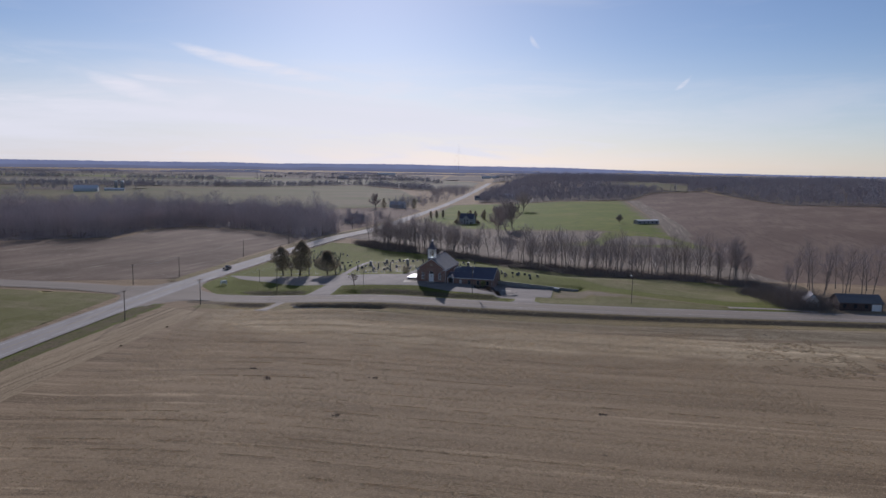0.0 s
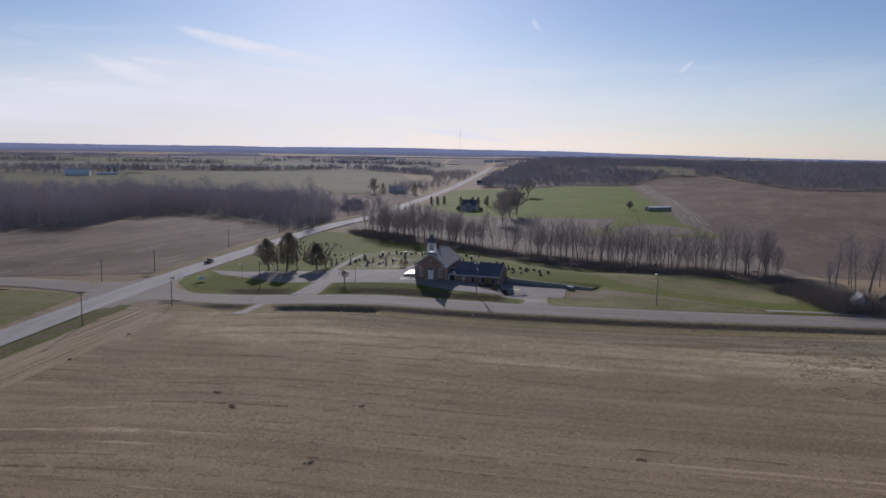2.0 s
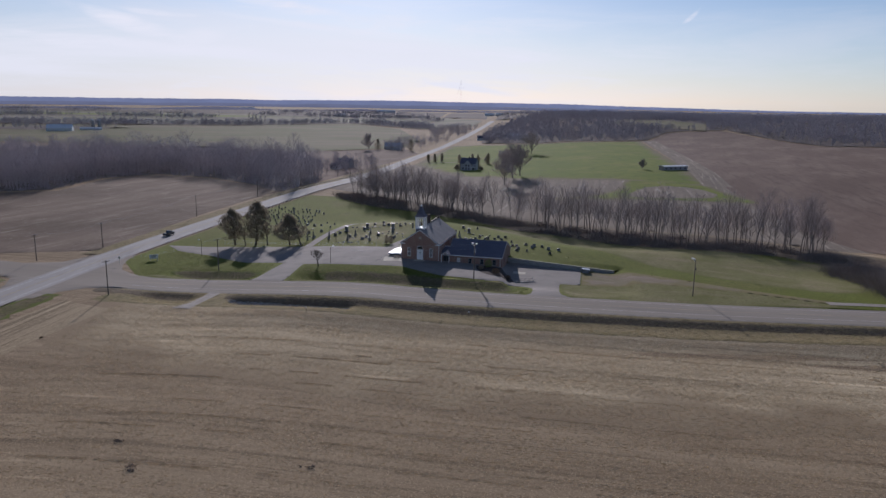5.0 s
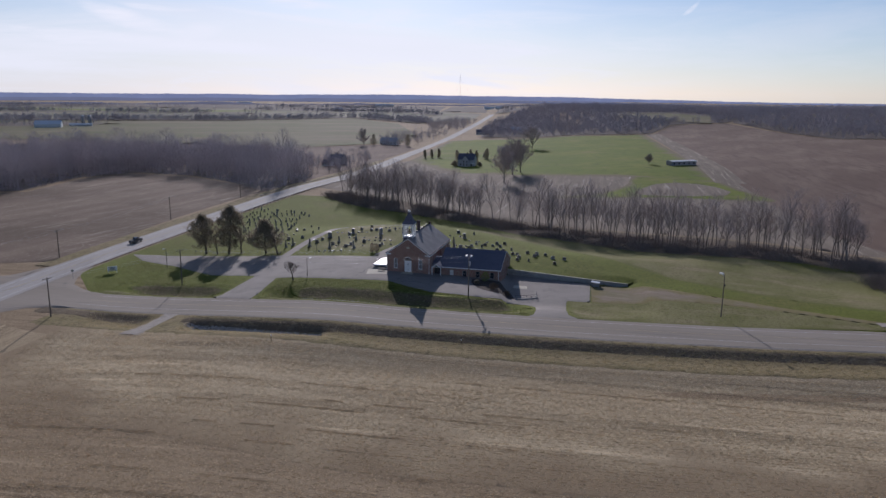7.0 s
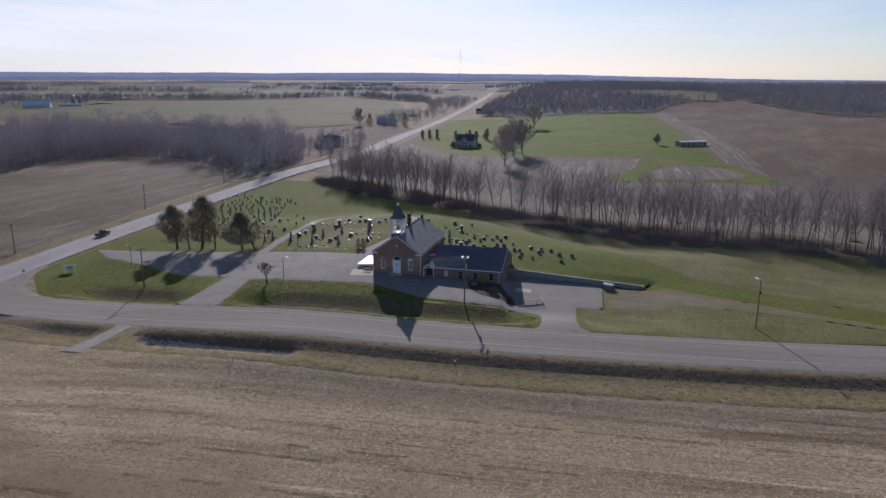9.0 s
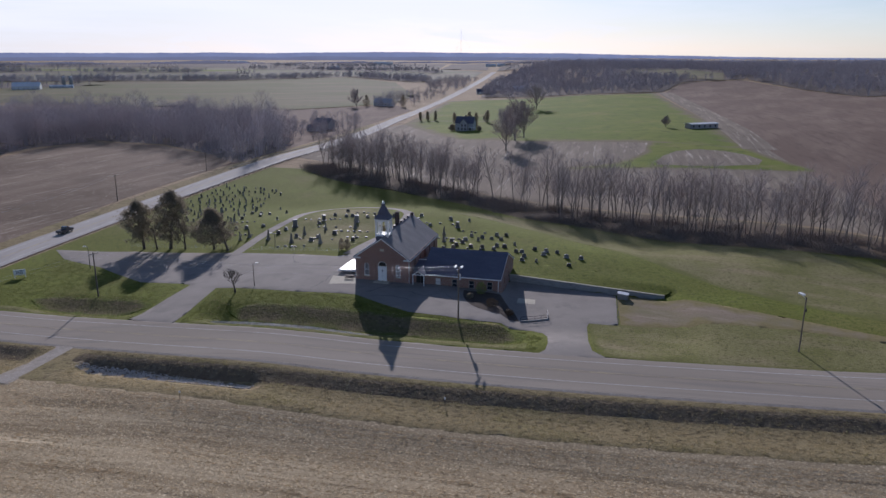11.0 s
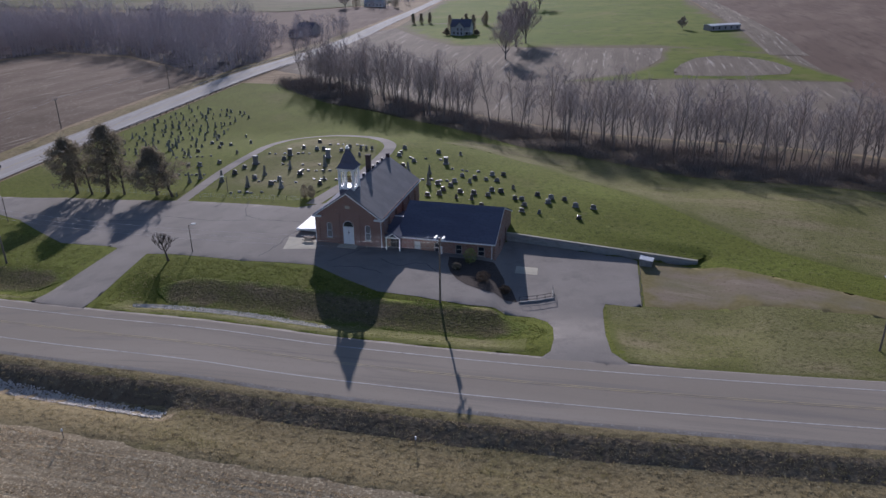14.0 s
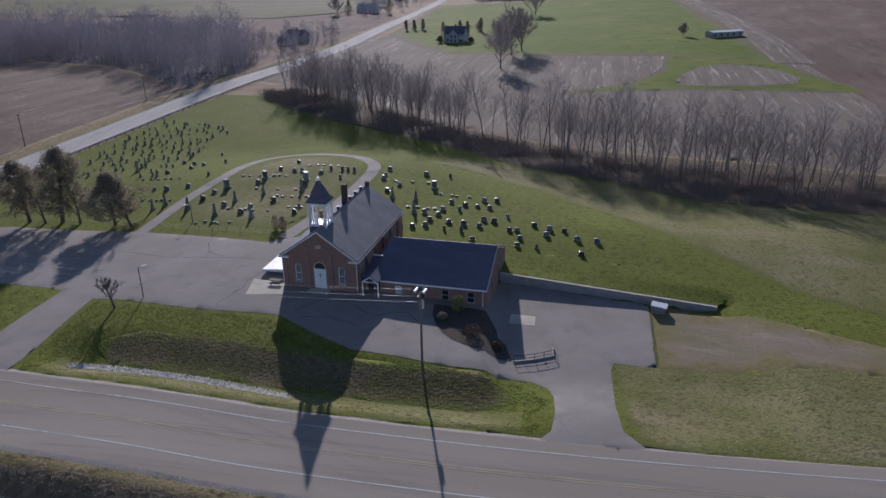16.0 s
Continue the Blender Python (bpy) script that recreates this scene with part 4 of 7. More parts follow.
# belfry
TX, TY, TH = -0.62, 3.2, 1.2
belfry = new("belfry")
belfry.parent = church
belfry.matrix_basis = pose(TX, TY, 0)
tagged(belfry, "white open belfry with arched louvre openings")
bm = bmesh.new()
box(bm, -TH - 0.1, TH + 0.1, -TH - 0.1, TH + 0.1, RIDGE - 2.0, RIDGE - 0.05)
part("belfry_base", bm, M["shingle"], belfry, "dark shingled base")
for k in range(4):
    bm = bmesh.new()
    prism(bm, [(-TH, RIDGE - 0.3), (TH, RIDGE - 0.3), (TH, 12.5), (-TH, 12.5)], -TH, -TH + 0.16, [arch(-0.53, 0.45, RIDGE + 0.2, 11.6), arch(0.53, 0.45, RIDGE + 0.2, 11.6)])
    swap(bm, Matrix.Rotation(radians(90 * k), 4, "Z"))
    part("belfry_side", bm, M["white"], belfry)
for a in (-1, 1):
    for b in (-1, 1):
        bm = bmesh.new()
        box(bm, a * (TH + 0.03) - 0.14, a * (TH + 0.03) + 0.14, b * (TH + 0.03) - 0.14, b * (TH + 0.03) + 0.14, RIDGE - 0.3, 12.5, 0.02)
        part("corner_post", bm, M["white"], belfry)
bm = bmesh.new()
box(bm, -TH - 0.16, TH + 0.16, -TH - 0.16, TH + 0.16, RIDGE - 0.12, RIDGE + 0.12, 0.03)
part("belfry_sill", bm, M["white"], belfry)
bm = bmesh.new()
box(bm, -TH - 0.26, TH + 0.26, -TH - 0.26, TH + 0.26, 12.25, 12.5, 0.04)
part("belfry_cornice", bm, M["white"], belfry)
bm = bmesh.new()
bmesh.ops.create_cone(bm, segments=16, radius1=0.52, radius2=0.2, depth=0.75, matrix=Matrix.Translation((0, 0, 10.3)))
rod(bm, (-1.2, 0, 10.8), (1.2, 0, 10.8), 0.07)
part("bell", bm, M["bronze"], belfry, "bronze bell on a beam")
bm = bmesh.new()
rings = [(12.5, TH + 0.42), (12.75, TH + 0.22), (13.3, TH - 0.18), (14.2, 0.72), (15.1, 0.32), (15.55, 0.2)]
loops = [[bm.verts.new((sx * r, sy * r, z)) for sx, sy in ((-1, -1), (1, -1), (1, 1), (-1, 1))] for z, r in rings]
for a, b in zip(loops, loops[1:]):
    for i in range(4):
        bm.faces.new((a[i], a[(i + 1) % 4], b[(i + 1) % 4], b[i]))
bm.faces.new(loops[0][::-1])
bm.faces.new(loops[-1])
part("spire", bm, M["shingle"], belfry, "flared dark shingle spire")
bm = bmesh.new()
box(bm, -0.27, 0.27, -0.27, 0.27, 15.5, 15.66, 0.02)
box(bm, -0.19, 0.19, -0.19, 0.19, 15.66, 15.95, 0.03)
rod(bm, (0, 0, 15.9), (0, 0, 16.3), 0.05, 0.02)
part("spire_cap", bm, M["white"], belfry, "white metal spire cap")

# ---- parish hall ----
hall = thing("parish_hall", CHURCH, "low red brick parish hall with dark blue-grey roof", "building")
AX0, AX1, AY0, AY1, AEZ, ARY, ARZ = HW + 0.02, 24.1, 1.0, 16.4, 2.0, 8.7, 5.35
LX = HW + 2.5
wins = (11.5, 14.9, 18.4, 22.1)
bm = bmesh.new()
prism(bm, [(AX0, -2.8), (AX1, -2.8), (AX1, AEZ + 0.25), (AX0, AEZ + 0.25)], AY0, AY0 + 0.3, [rect(7.8, 0.95, -0.5, 1.75)] + [rect(x, 0.55, -0.4, 1.25) for x in wins])
part("front_wall", bm, M["brick"], hall)
end = [(AY0, -2.8), (AY1, -2.8), (AY1, AEZ + 0.25), (ARY, ARZ - 0.05), (AY0, AEZ + 0.25)]
bm = bmesh.new()
prism(bm, end, -0.3, 0.0, [rect(5.2, 0.5, -0.3, 1.3), rect(10.5, 0.5, -0.3, 1.3)])
swap(bm, Matrix.Translation((AX1, 0, 0)) @ Matrix.Rotation(radians(90), 4, "Z"))
gable_wall = part("gable_wall", bm, M["brick"], hall)
for y in (5.2, 10.5):
    bm = bmesh.new()
    box(bm, AX1 - 0.2, AX1 - 0.12, y - 0.5, y + 0.5, -0.3, 1.3)
    part("window", bm, M["glass"], hall)
bm = bmesh.new()
box(bm, AX0, AX1, AY1 - 0.3, AY1, -2.8, AEZ + 0.2)
part("back_wall", bm, M["brick"], hall)
for x in wins:
    bm = bmesh.new()
    box(bm, x - 0.55, x + 0.55, AY0 + 0.16, AY0 + 0.22, -0.4, 1.25)
    win = part("window", bm, M["blind"] if x < 12 else M["glass"], hall, "sash window with white frame")
    bm = bmesh.new()
    prism(bm, rect(x, 0.55, -0.4, 1.25), AY0 + 0.06, AY0 + 0.15, [rect(x, 0.46, -0.31, 0.4), rect(x, 0.46, 0.47, 1.16)])
    # white frame, its shade painted in as a dimmer tone
    part("frame", bm, M["shaded_white"], win)
    bm = bmesh.new()
    box(bm, x - 0.68, x + 0.68, AY0 - 0.08, AY0 + 0.06, -0.52, -0.4, 0.015)
    part("sill", bm, M["concrete"], win)
sl = (ARZ - AEZ) / (ARY - (AY0 - 0.55))
for nm, ya, yb in (("front", AY0 - 0.55, ARY), ("back", AY1 + 0.55, ARY)):
    bm = bmesh.new()
    quadz = [(ya, AEZ), (yb, ARZ), (yb, ARZ + 0.16), (ya, AEZ + 0.16)]
    prism(bm, quadz, -(AX1 + 0.35), -(LX - 0.15))
    swap(bm, Matrix.Rotation(radians(90), 4, "Z"))
    part("roof_slope", bm, M["shingle"], hall, "dark charcoal shingle roof slope")
    bm = bmesh.new()
    box(bm, LX - 0.15, AX1 + 0.35, min(ya, ya + (0.14 if nm == "back" else -0.14)), max(ya, ya + (0.14 if nm == "back" else -0.14)), AEZ - 0.14, AEZ + 0.06, 0.02)
    part("gutter", bm, M["white"], hall)
    bm = bmesh.new()
    prism(bm, [(ya, AEZ - 0.2), (yb, ARZ - 0.2), (yb, ARZ + 0.0), (ya, AEZ + 0.0)], -(AX1 + 0.4), -(AX1 + 0.32))
    swap(bm, Matrix.Rotation(radians(90), 4, "Z"))
    part("rake_board", bm, M["white"], hall)
bm = bmesh.new()
rod(bm, (AX1 - 0.2, AY0 - 0.35, AEZ - 0.1), (AX1 - 0.2, AY0 - 0.35, -2.4), 0.06)
part("downspout", bm, M["white"], hall)
# lower link between the church and the hall
LY, LZ = AY0 + 5.2, AEZ + 1.35
bm = bmesh.new()
prism(bm, [(AY0 - 0.5, AEZ - 0.08), (LY, LZ), (AY1 - 4.0, AEZ + 0.2), (AY1 - 4.0, AEZ + 0.05), (LY, LZ - 0.16), (AY0 - 0.5, AEZ - 0.22)], -(LX - 0.16), -(HW + 0.02))
swap(bm, Matrix.Rotation(radians(90), 4, "Z"))
part("link_roof", bm, M["shingle"], hall, "low dark shingle roof of the link")
bm = bmesh.new()
box(bm, HW + 0.1, LX - 0.2, LY - 0.12, LY + 0.12, LZ - 0.02, LZ + 0.1, 0.02)
part("flashing", bm, M["white"], hall)
bm = bmesh.new()
prism(bm, [(AY0 + 0.35, AEZ + 0.25), (AY1 - 0.35, AEZ + 0.25), (ARY, ARZ - 0.08)], -(LX + 0.25), -(LX + 0.05))
swap(bm, Matrix.Rotation(radians(90), 4, "Z"))
part("gable_wall", bm, M["brick"], hall)
# porch gable over the hall's entrance
bm = bmesh.new()
for sx in (-1, 1):
    prism(bm, [(7.8, 2.95), (7.8 + sx * 1.3, 2.1), (7.8 + sx * 1.3, 2.25), (7.8, 3.1)], AY0 - 1.7, AY0 + 2.4)
porch = part("porch_roof", bm, M["shingle"], hall)
bm = bmesh.new()
prism(bm, [(6.5, 2.04), (9.1, 2.04), (7.8, 2.94)], AY0 - 1.66, AY0 - 1.56, [[(6.95, 2.16), (8.65, 2.16), (7.8, 2.76)]])
part("porch_trim", bm, M["white"], porch, "white triangular porch trim")
for x in (6.65, 8.95):
    bm = bmesh.new()
    rod(bm, (x, AY0 - 1.5, -1.0), (x, AY0 - 1.5, 2.12), 0.09, n=10)
    part("porch_post", bm, M["white"], porch)
bm = bmesh.new()
box(bm, 6.88, 7.76, AY0 + 0.12, AY0 + 0.2, -0.5, 1.72, 0.01)
box(bm, 7.84, 8.72, AY0 + 0.12, AY0 + 0.2, -0.5, 1.72, 0.01)
part("entrance_door", bm, M["dark"], hall, "dark double entrance door")
bm = bmesh.new()
box(bm, 6.0, 9.6, AY0 - 1.9, AY0, -1.4, -0.52, 0.02)
part("door_step", bm, M["concrete"], hall)

# ---- low white-roofed annex west of the church ----
shelter = thing("basement_entry", CHURCH, "low lean-to with a flat white roof beside the church", "shed")
bm = bmesh.new()
box(bm, -10.3, -5.75, 3.6, 10.5, -2.2, 0.62)
# dark brick here puts the shade below the roof into the wall colour
part("body", bm, M["brick_dark"], shelter)
bm = bmesh.new()
prism(bm, [(-10.8, 0.64), (-5.72, 1.0), (-5.72, 1.14), (-10.8, 0.78)], 3.0, 11.0)
part("roof", bm, M["white_roof"], shelter, "flat white roof membrane")
bm = bmesh.new()
box(bm, -10.86, -10.76, 2.95, 11.05, 0.48, 0.76, 0.02)
box(bm, -10.8, -5.75, 2.92, 3.02, 0.5, 0.86, 0.02)
part("fascia", bm, M["white"], shelter)

# ---- retaining wall ----
bm = bmesh.new()
n = 20
prev = None
for i in range(n + 1):
    t = i / n
    x, y = WALL_A[0] + (WALL_B[0] - WALL_A[0]) * t, WALL_A[1] + (WALL_B[1] - WALL_A[1]) * t
    top = -0.05 - 1.45 * t
    ring = [bm.verts.new(p) for p in ((x, y - 0.16, -3.2), (x, y - 0.16, top), (x, y + 0.16, top), (x, y + 0.16, -3.2))]
    if prev:
        for k in range(4):
            bm.faces.new((prev[k], prev[(k + 1) % 4], ring[(k + 1) % 4], ring[k]))
    else:
        bm.faces.new(ring)
    prev = ring
bm.faces.new(prev[::-1])
bmesh.ops.recalc_face_normals(bm, faces=bm.faces[:])
wall_ob = thing("retaining_wall", pose(0, 0, 0), "long pale concrete retaining wall beside the yard", "wall")
part("wall_body", bm, M["wall_concrete"], wall_ob)
bm = bmesh.new()
a, b = Vector((*WALL_A, -0.05)), Vector((*WALL_B, -1.5))
d = (b - a).normalized()
s = Vector((-d.y, d.x, 0)).normalized() * 0.2
vs = [bm.verts.new(p + q + Vector((0, 0, h))) for p in (a, b) for q in (-s, s) for h in (0.0, 0.09)]
for f in ((0, 1, 3, 2), (4, 6, 7, 5), (0, 4, 5, 1), (2, 3, 7, 6), (1, 5, 7, 3), (0, 2, 6, 4)):
    bm.faces.new([vs[i] for i in f])
bmesh.ops.recalc_face_normals(bm, faces=bm.faces[:])
part("coping", bm, M["concrete"], wall_ob)
lawn_back = [(26.6, 5.9), (32, 4.4), (40, 2.4), (48, 0.3), (57.0, -2.0), (60, -0.5), (58, 3), (50, 8), (40, 12), (30, 14), (25.5, 12)]
sheet("lawn_bank", lawn_back, M["lawn"], "green lawn behind the retaining wall", 0.15, 1.0, height=bank_height, rim=0.13)


# ---- trees ----
# far woods: these pale greyish twig colours carry the haze of distance
M["far_twig"] = material("hazy_bare_twigs", (0.50, 0.445, 0.44), 0.95, [((0.39, 0.345, 0.34), 0.05, 0.42, 0.62, ONE)], spec=0.05)
M["distant_twig"] = material("hazy_distant_twigs", (0.47, 0.435, 0.44), 0.95, [((0.37, 0.34, 0.345), 0.02, 0.42, 0.62, ONE)], spec=0.05)
M["dark_twig"] = material("hazy_far_twigs", (0.45, 0.41, 0.415), 0.95, [((0.37, 0.335, 0.34), 0.02, 0.42, 0.62, ONE)], spec=0.05)
M["forest_floor"] = material("forest_floor", (0.125, 0.104, 0.092), 0.95, [((0.155, 0.13, 0.112), 0.05, 0.46, 0.66, ONE), ((0.07, 0.055, 0.045), 0.3, 0.5, 0.7, ONE)], spec=0.05)
class Tubes:
    """Collects tapered tubes and leaf clumps for one mesh."""

    def __init__(self):
        self.v, self.f = [], []

    def tube(self, pts, radii, n=5):
        base = len(self.v)
        for i, (p, r) in enumerate(zip(pts, radii)):
            d = (pts[min(i + 1, len(pts) - 1)] - pts[max(i - 1, 0)]).normalized()
            u = d.orthogonal().normalized()
            w = d.cross(u)
            for k in range(n):
                a = 2 * math.pi * k / n
                q = p + (u * math.cos(a) + w * math.sin(a)) * r
                self.v.append((q.x, q.y, q.z))
            if i:
                o = base + (i - 1) * n
                self.f += [(o + k, o + (k + 1) % n, o + n + (k + 1) % n, o + n + k) for k in range(n)]

    def blade(self, p, q, width, rng):
        s = (q - p).cross(Vector((rng.uniform(-1, 1), rng.uniform(-1, 1), rng.uniform(-1, 1)))).normalized() * width
        o = len(self.v)
        self.v += [tuple(p - s), tuple(p + s), tuple(q)]
        self.f.append((o, o + 1, o + 2))

    def leaf(self, p, size, rng):
        a = Vector((rng.uniform(-1, 1), rng.uniform(-1, 1), rng.uniform(-0.7, 0.7))).normalized() * size
        b = a.cross(Vector((rng.uniform(-1, 1), rng.uniform(-1, 1), rng.uniform(-1, 1)))).normalized() * size * 0.55
        o = len(self.v)
        self.v += [tuple(p - a), tuple(p + b), tuple(p + a), tuple(p - b)]
        self.f.append((o, o + 1, o + 2, o + 3))

    def mesh(self, name, mat):
        me = bpy.data.meshes.new(name)
        me.from_pydata(self.v, [], self.f)
        me.materials.append(mat)
        me.update()
        return me


def bent(p, d, length, rng, n, wander, lift):
    pts = [p.copy()]
    for _ in range(n):
        d = (d + Vector((rng.uniform(-1, 1), rng.uniform(-1, 1), rng.uniform(-1, 1))) * wander + Vector((0, 0, lift))).normalized()
        p = p + d * (length / n)
        pts.append(p.copy())
    return pts, d


def bare_meshes(seed, height, spread=1.0, fork=0.35, twigs=5, limbs=9, lean=0.06, thick=0.0115, steep=(1.1, 2.3), wide=0.016):
    rng = random.Random(seed)
    wood, fine = Tubes(), Tubes()
    r0 = height * thick
    trunk, _ = bent(Vector((0, 0, -0.3)), Vector((rng.uniform(-lean, lean), rng.uniform(-lean, lean), 1)).normalized(), height * 0.86, rng, 8, 0.07, 0.05)
    wood.tube(trunk, [r0 * (1.25 if i == 0 else 1 - 0.105 * i) for i in range(9)], 6)
    for k in range(limbs):
        t = fork + (0.98 - fork) * (k + rng.random()) / limbs
        i = min(int(t * 8), 7)
        p = trunk[i].lerp(trunk[i + 1], t * 8 - i)
        az = k * 2.4 + rng.uniform(-0.5, 0.5)
        up = rng.uniform(*steep)
        d = Vector((math.cos(az), math.sin(az), up)).normalized()
        ln = height * (0.40 - 0.26 * (t - fork) / (1 - fork)) * spread * rng.uniform(0.8, 1.15)
        limb, ld = bent(p, d, ln, rng, 4, 0.16, 0.07)
        r1 = r0 * 0.42 * (1.1 - t * 0.6)
        wood.tube(limb, [r1, r1 * 0.78, r1 * 0.55, r1 * 0.38, r1 * 0.2], 4)
        for j in range(5):
            q = limb[1].lerp(limb[4], rng.random())
            bd = (ld + Vector((rng.uniform(-1, 1), rng.uniform(-1, 1), rng.uniform(-0.3, 0.9))) * 0.9).normalized()
            bl = ln * rng.uniform(0.3, 0.55)
            br, bdd = bent(q, bd, bl, rng, 3, 0.2, 0.08)
            fine.tube(br, [r1 * 0.34, r1 * 0.26, r1 * 0.17, r1 * 0.08], 3)
            for _ in range(twigs):
                s = br[0].lerp(br[3], rng.uniform(0.25, 1.0))
                td = (bdd + Vector((rng.uniform(-1, 1), rng.uniform(-1, 1), rng.uniform(-0.5, 0.9))) * 0.85).normalized()
                e = s + td * bl * rng.uniform(0.35, 0.75)
                fine.blade(s, e, wide, rng)
                for _ in range(5):
                    s2 = s.lerp(e, rng.uniform(0.3, 0.95))
                    fine.blade(s2, s2 + (td + Vector((rng.uniform(-1, 1), rng.uniform(-1, 1), rng.uniform(-0.6, 0.8)))).normalized() * bl * rng.uniform(0.18, 0.45), wide * 0.75, rng)
    return wood, fine


def bare_tree(name, m, seed, height, label, group="", bark="bark", twig="twig", **kw):
    wood, fine = bare_meshes(seed, height, **kw)
    root = thing(name, m, label, "tree", group)
    for nm, tb, mat in (("trunk", wood, M[bark]), ("crown", fine, M[twig])):
        ob = new(nm, tb.mesh(nm, mat))
        ob.parent = root
    return root


def evergreen_meshes(seed, height, width, base, ragged=1.1, clumps=260, lean=0.0):
    """A trunk with limbs; each limb carries a tuft of needles, so that gaps stay between the tufts."""
    rng = random.Random(seed)
    wood, leaf = Tubes(), Tubes()
    trunk, _ = bent(Vector((0, 0, -0.3)), Vector((lean + rng.uniform(-0.06, 0.06), rng.uniform(-0.06, 0.06), 1)).normalized(), height * 0.92, rng, 6, 0.05, 0.04)
    wood.tube(trunk, [height * k for k in (0.034, 0.028, 0.022, 0.016, 0.011, 0.006, 0.003)], 6)
    for k in range(clumps):
        t = ((k + rng.random()) / clumps) ** 0.85
        z = base + (height - base) * t
        prof = math.sin(math.pi * min(1, 0.2 + 0.8 * t)) ** 0.75 * (0.8 + 0.2 * math.sin(7 * t + seed)) * (1.0 - 0.28 * t)
        az = k * 2.4 + rng.uniform(-0.6, 0.6)
        lump = 1 + ragged * 0.55 * noise.noise(Vector((math.cos(az) * 1.3 + seed, math.sin(az) * 1.3, z * 0.4)))
        r = width * prof * lump * rng.uniform(0.35, 1.05) ** 0.6
        f = min(max(z / (height * 0.92) * 6, 0), 5.99)
        core = trunk[int(f)].lerp(trunk[int(f) + 1], f - int(f))
        c = Vector((core.x + math.cos(az) * r, core.y + math.sin(az) * r, z))
        if k % 2 == 0:
            b, _ = bent(Vector((core.x, core.y, z - 0.4 * r)), (c - core + Vector((0, 0, 0.35 * r))).normalized(), max(0.3, r * 1.05), rng, 2, 0.12, 0.05)
            wood.tube(b, [0.07, 0.045, 0.012], 3)
        size = rng.uniform(0.32, 0.66) * min(1.0, 0.45 + width / 8)
        for _ in range(int(150 * size)):
            p = c + Vector((rng.gauss(0, size), rng.gauss(0, size), rng.gauss(0, size * 0.7)))
            leaf.leaf(p, rng.uniform(0.10, 0.22), rng)
    return wood, leaf


def evergreen(name, m, seed, height, width, base, label, **kw):
    wood, leaf = evergreen_meshes(seed, height, width, base, **kw)
    root = thing(name, m, label, "tree", "evergreens by the yard")
    for nm, tb, mat in (("trunk", wood, M["yard_bark"]), ("crown", leaf, M["needle"])):
        ob = new(nm, tb.mesh(nm, mat))
        ob.parent = root
    return root


evergreen("cedar_tree", at(-69.4, 42.0), 3, 12.8, 5.9, 2.8, "dark green cedar tree with a round crown", clumps=210, ragged=2.0)
evergreen("cedar_tree", at(-61.4, 40.2), 8, 15.0, 6.4, 2.7, "tall narrow dark green cedar tree", clumps=235, ragged=1.9, lean=0.16)
evergreen("cedar_tree", at(-47.9, 35.4), 12, 10.4, 6.5, 2.4, "broad dark brown-green cedar tree", clumps=225, ragged=2.0, lean=-0.04)
for x, y, h, s in ((-65.2, 40.6, 8.2, 21), (-56.6, 38.3, 8.2, 22), (-43.4, 33.0, 9.4, 23)):
    bare_tree("yard_tree", at(x, y, s * 40), s, h, "small bare branching tree beside the yard", "bare trees by the yard", spread=1.3, fork=0.16, limbs=9, lean=0.25, thick=0.034, steep=(0.5, 1.3), wide=0.025, bark="yard_bark", twig="yard_bark")
bare_tree("pruned_tree", at(-29.4, -3.9, 30), 31, 5.2, "small bare round-headed tree on the front lawn", spread=1.15, fork=0.42, limbs=16, twigs=4, thick=0.042, steep=(0.2, 1.4), wide=0.03, bark="yard_bark", twig="yard_bark")

# creek woods: a few grown shapes, repeated with other sizes and turns
kinds = []
for s, h, sp, lb in ((41, 20, 0.85, 15), (42, 21.5, 0.95, 18), (43, 18, 0.85, 15), (44, 22, 0.9, 19), (45, 15.5, 1.1, 15), (46, 20, 0.8, 17), (47, 19, 1.05, 18), (48, 14, 1.05, 14)):
    kinds.append(bare_tree("creek_tree", pose(0, 0, -400), s, h, "tall bare grey-brown tree along the creek", "creek trees", spread=sp, limbs=lb, fork=0.24, twigs=7, wide=0.0095, thick=0.0095, steep=(0.75, 1.9), lean=0.16))
rng = random.Random(5)
creek_line = catmull([(-52, 189), (-32, 155), (-14, 135), (2, 121), (16, 109), (34, 91), (50, 81), (62, 74), (76, 65), (92, 59), (108, 53), (121, 46), (130, 36)], 1.0)
placed = 0
for k in range(225):
    i = int((k + rng.random()) / 225 * (len(creek_line) - 1))
    p, q = creek_line[i], creek_line[min(i + 1, len(creek_line) - 1)]
    d = (q - p) / max(1e-6, np.linalg.norm(q - p))
    depth = rng.uniform(0.5, 17) if rng.random() < 0.75 else rng.uniform(0.5, 6)
    x, y = p[0] - d[1] * depth + rng.uniform(-1, 1), p[1] + d[0] * depth + rng.uniform(-1, 1)
    if 22 < x < 40 and rng.random() < 0.6:
        continue
    m = at(x, y, rng.uniform(0, 360))
    sc = rng.uniform(0.76, 1.06)
    kind = kinds[rng.randrange(len(kinds))]
    if placed < len(kinds):
        kind = kinds[placed]
        kind.matrix_basis = m
        kind.scale = (sc * 0.95, sc * 0.95, sc)
    else:
        c = copy_thing(kind, m)
        c.scale = (sc * rng.uniform(0.85, 1.15), sc * rng.uniform(0.85, 1.15), sc)
    placed += 1


def lone(x, y, h, seed, label, spread=1.25, limbs=30, fork=0.09):
    bare_tree("field_tree", at(x, y, seed * 37), seed, h, label, spread=spread, limbs=limbs, fork=fork, twigs=14, steep=(0.5, 1.6), wide=0.045, thick=0.02)


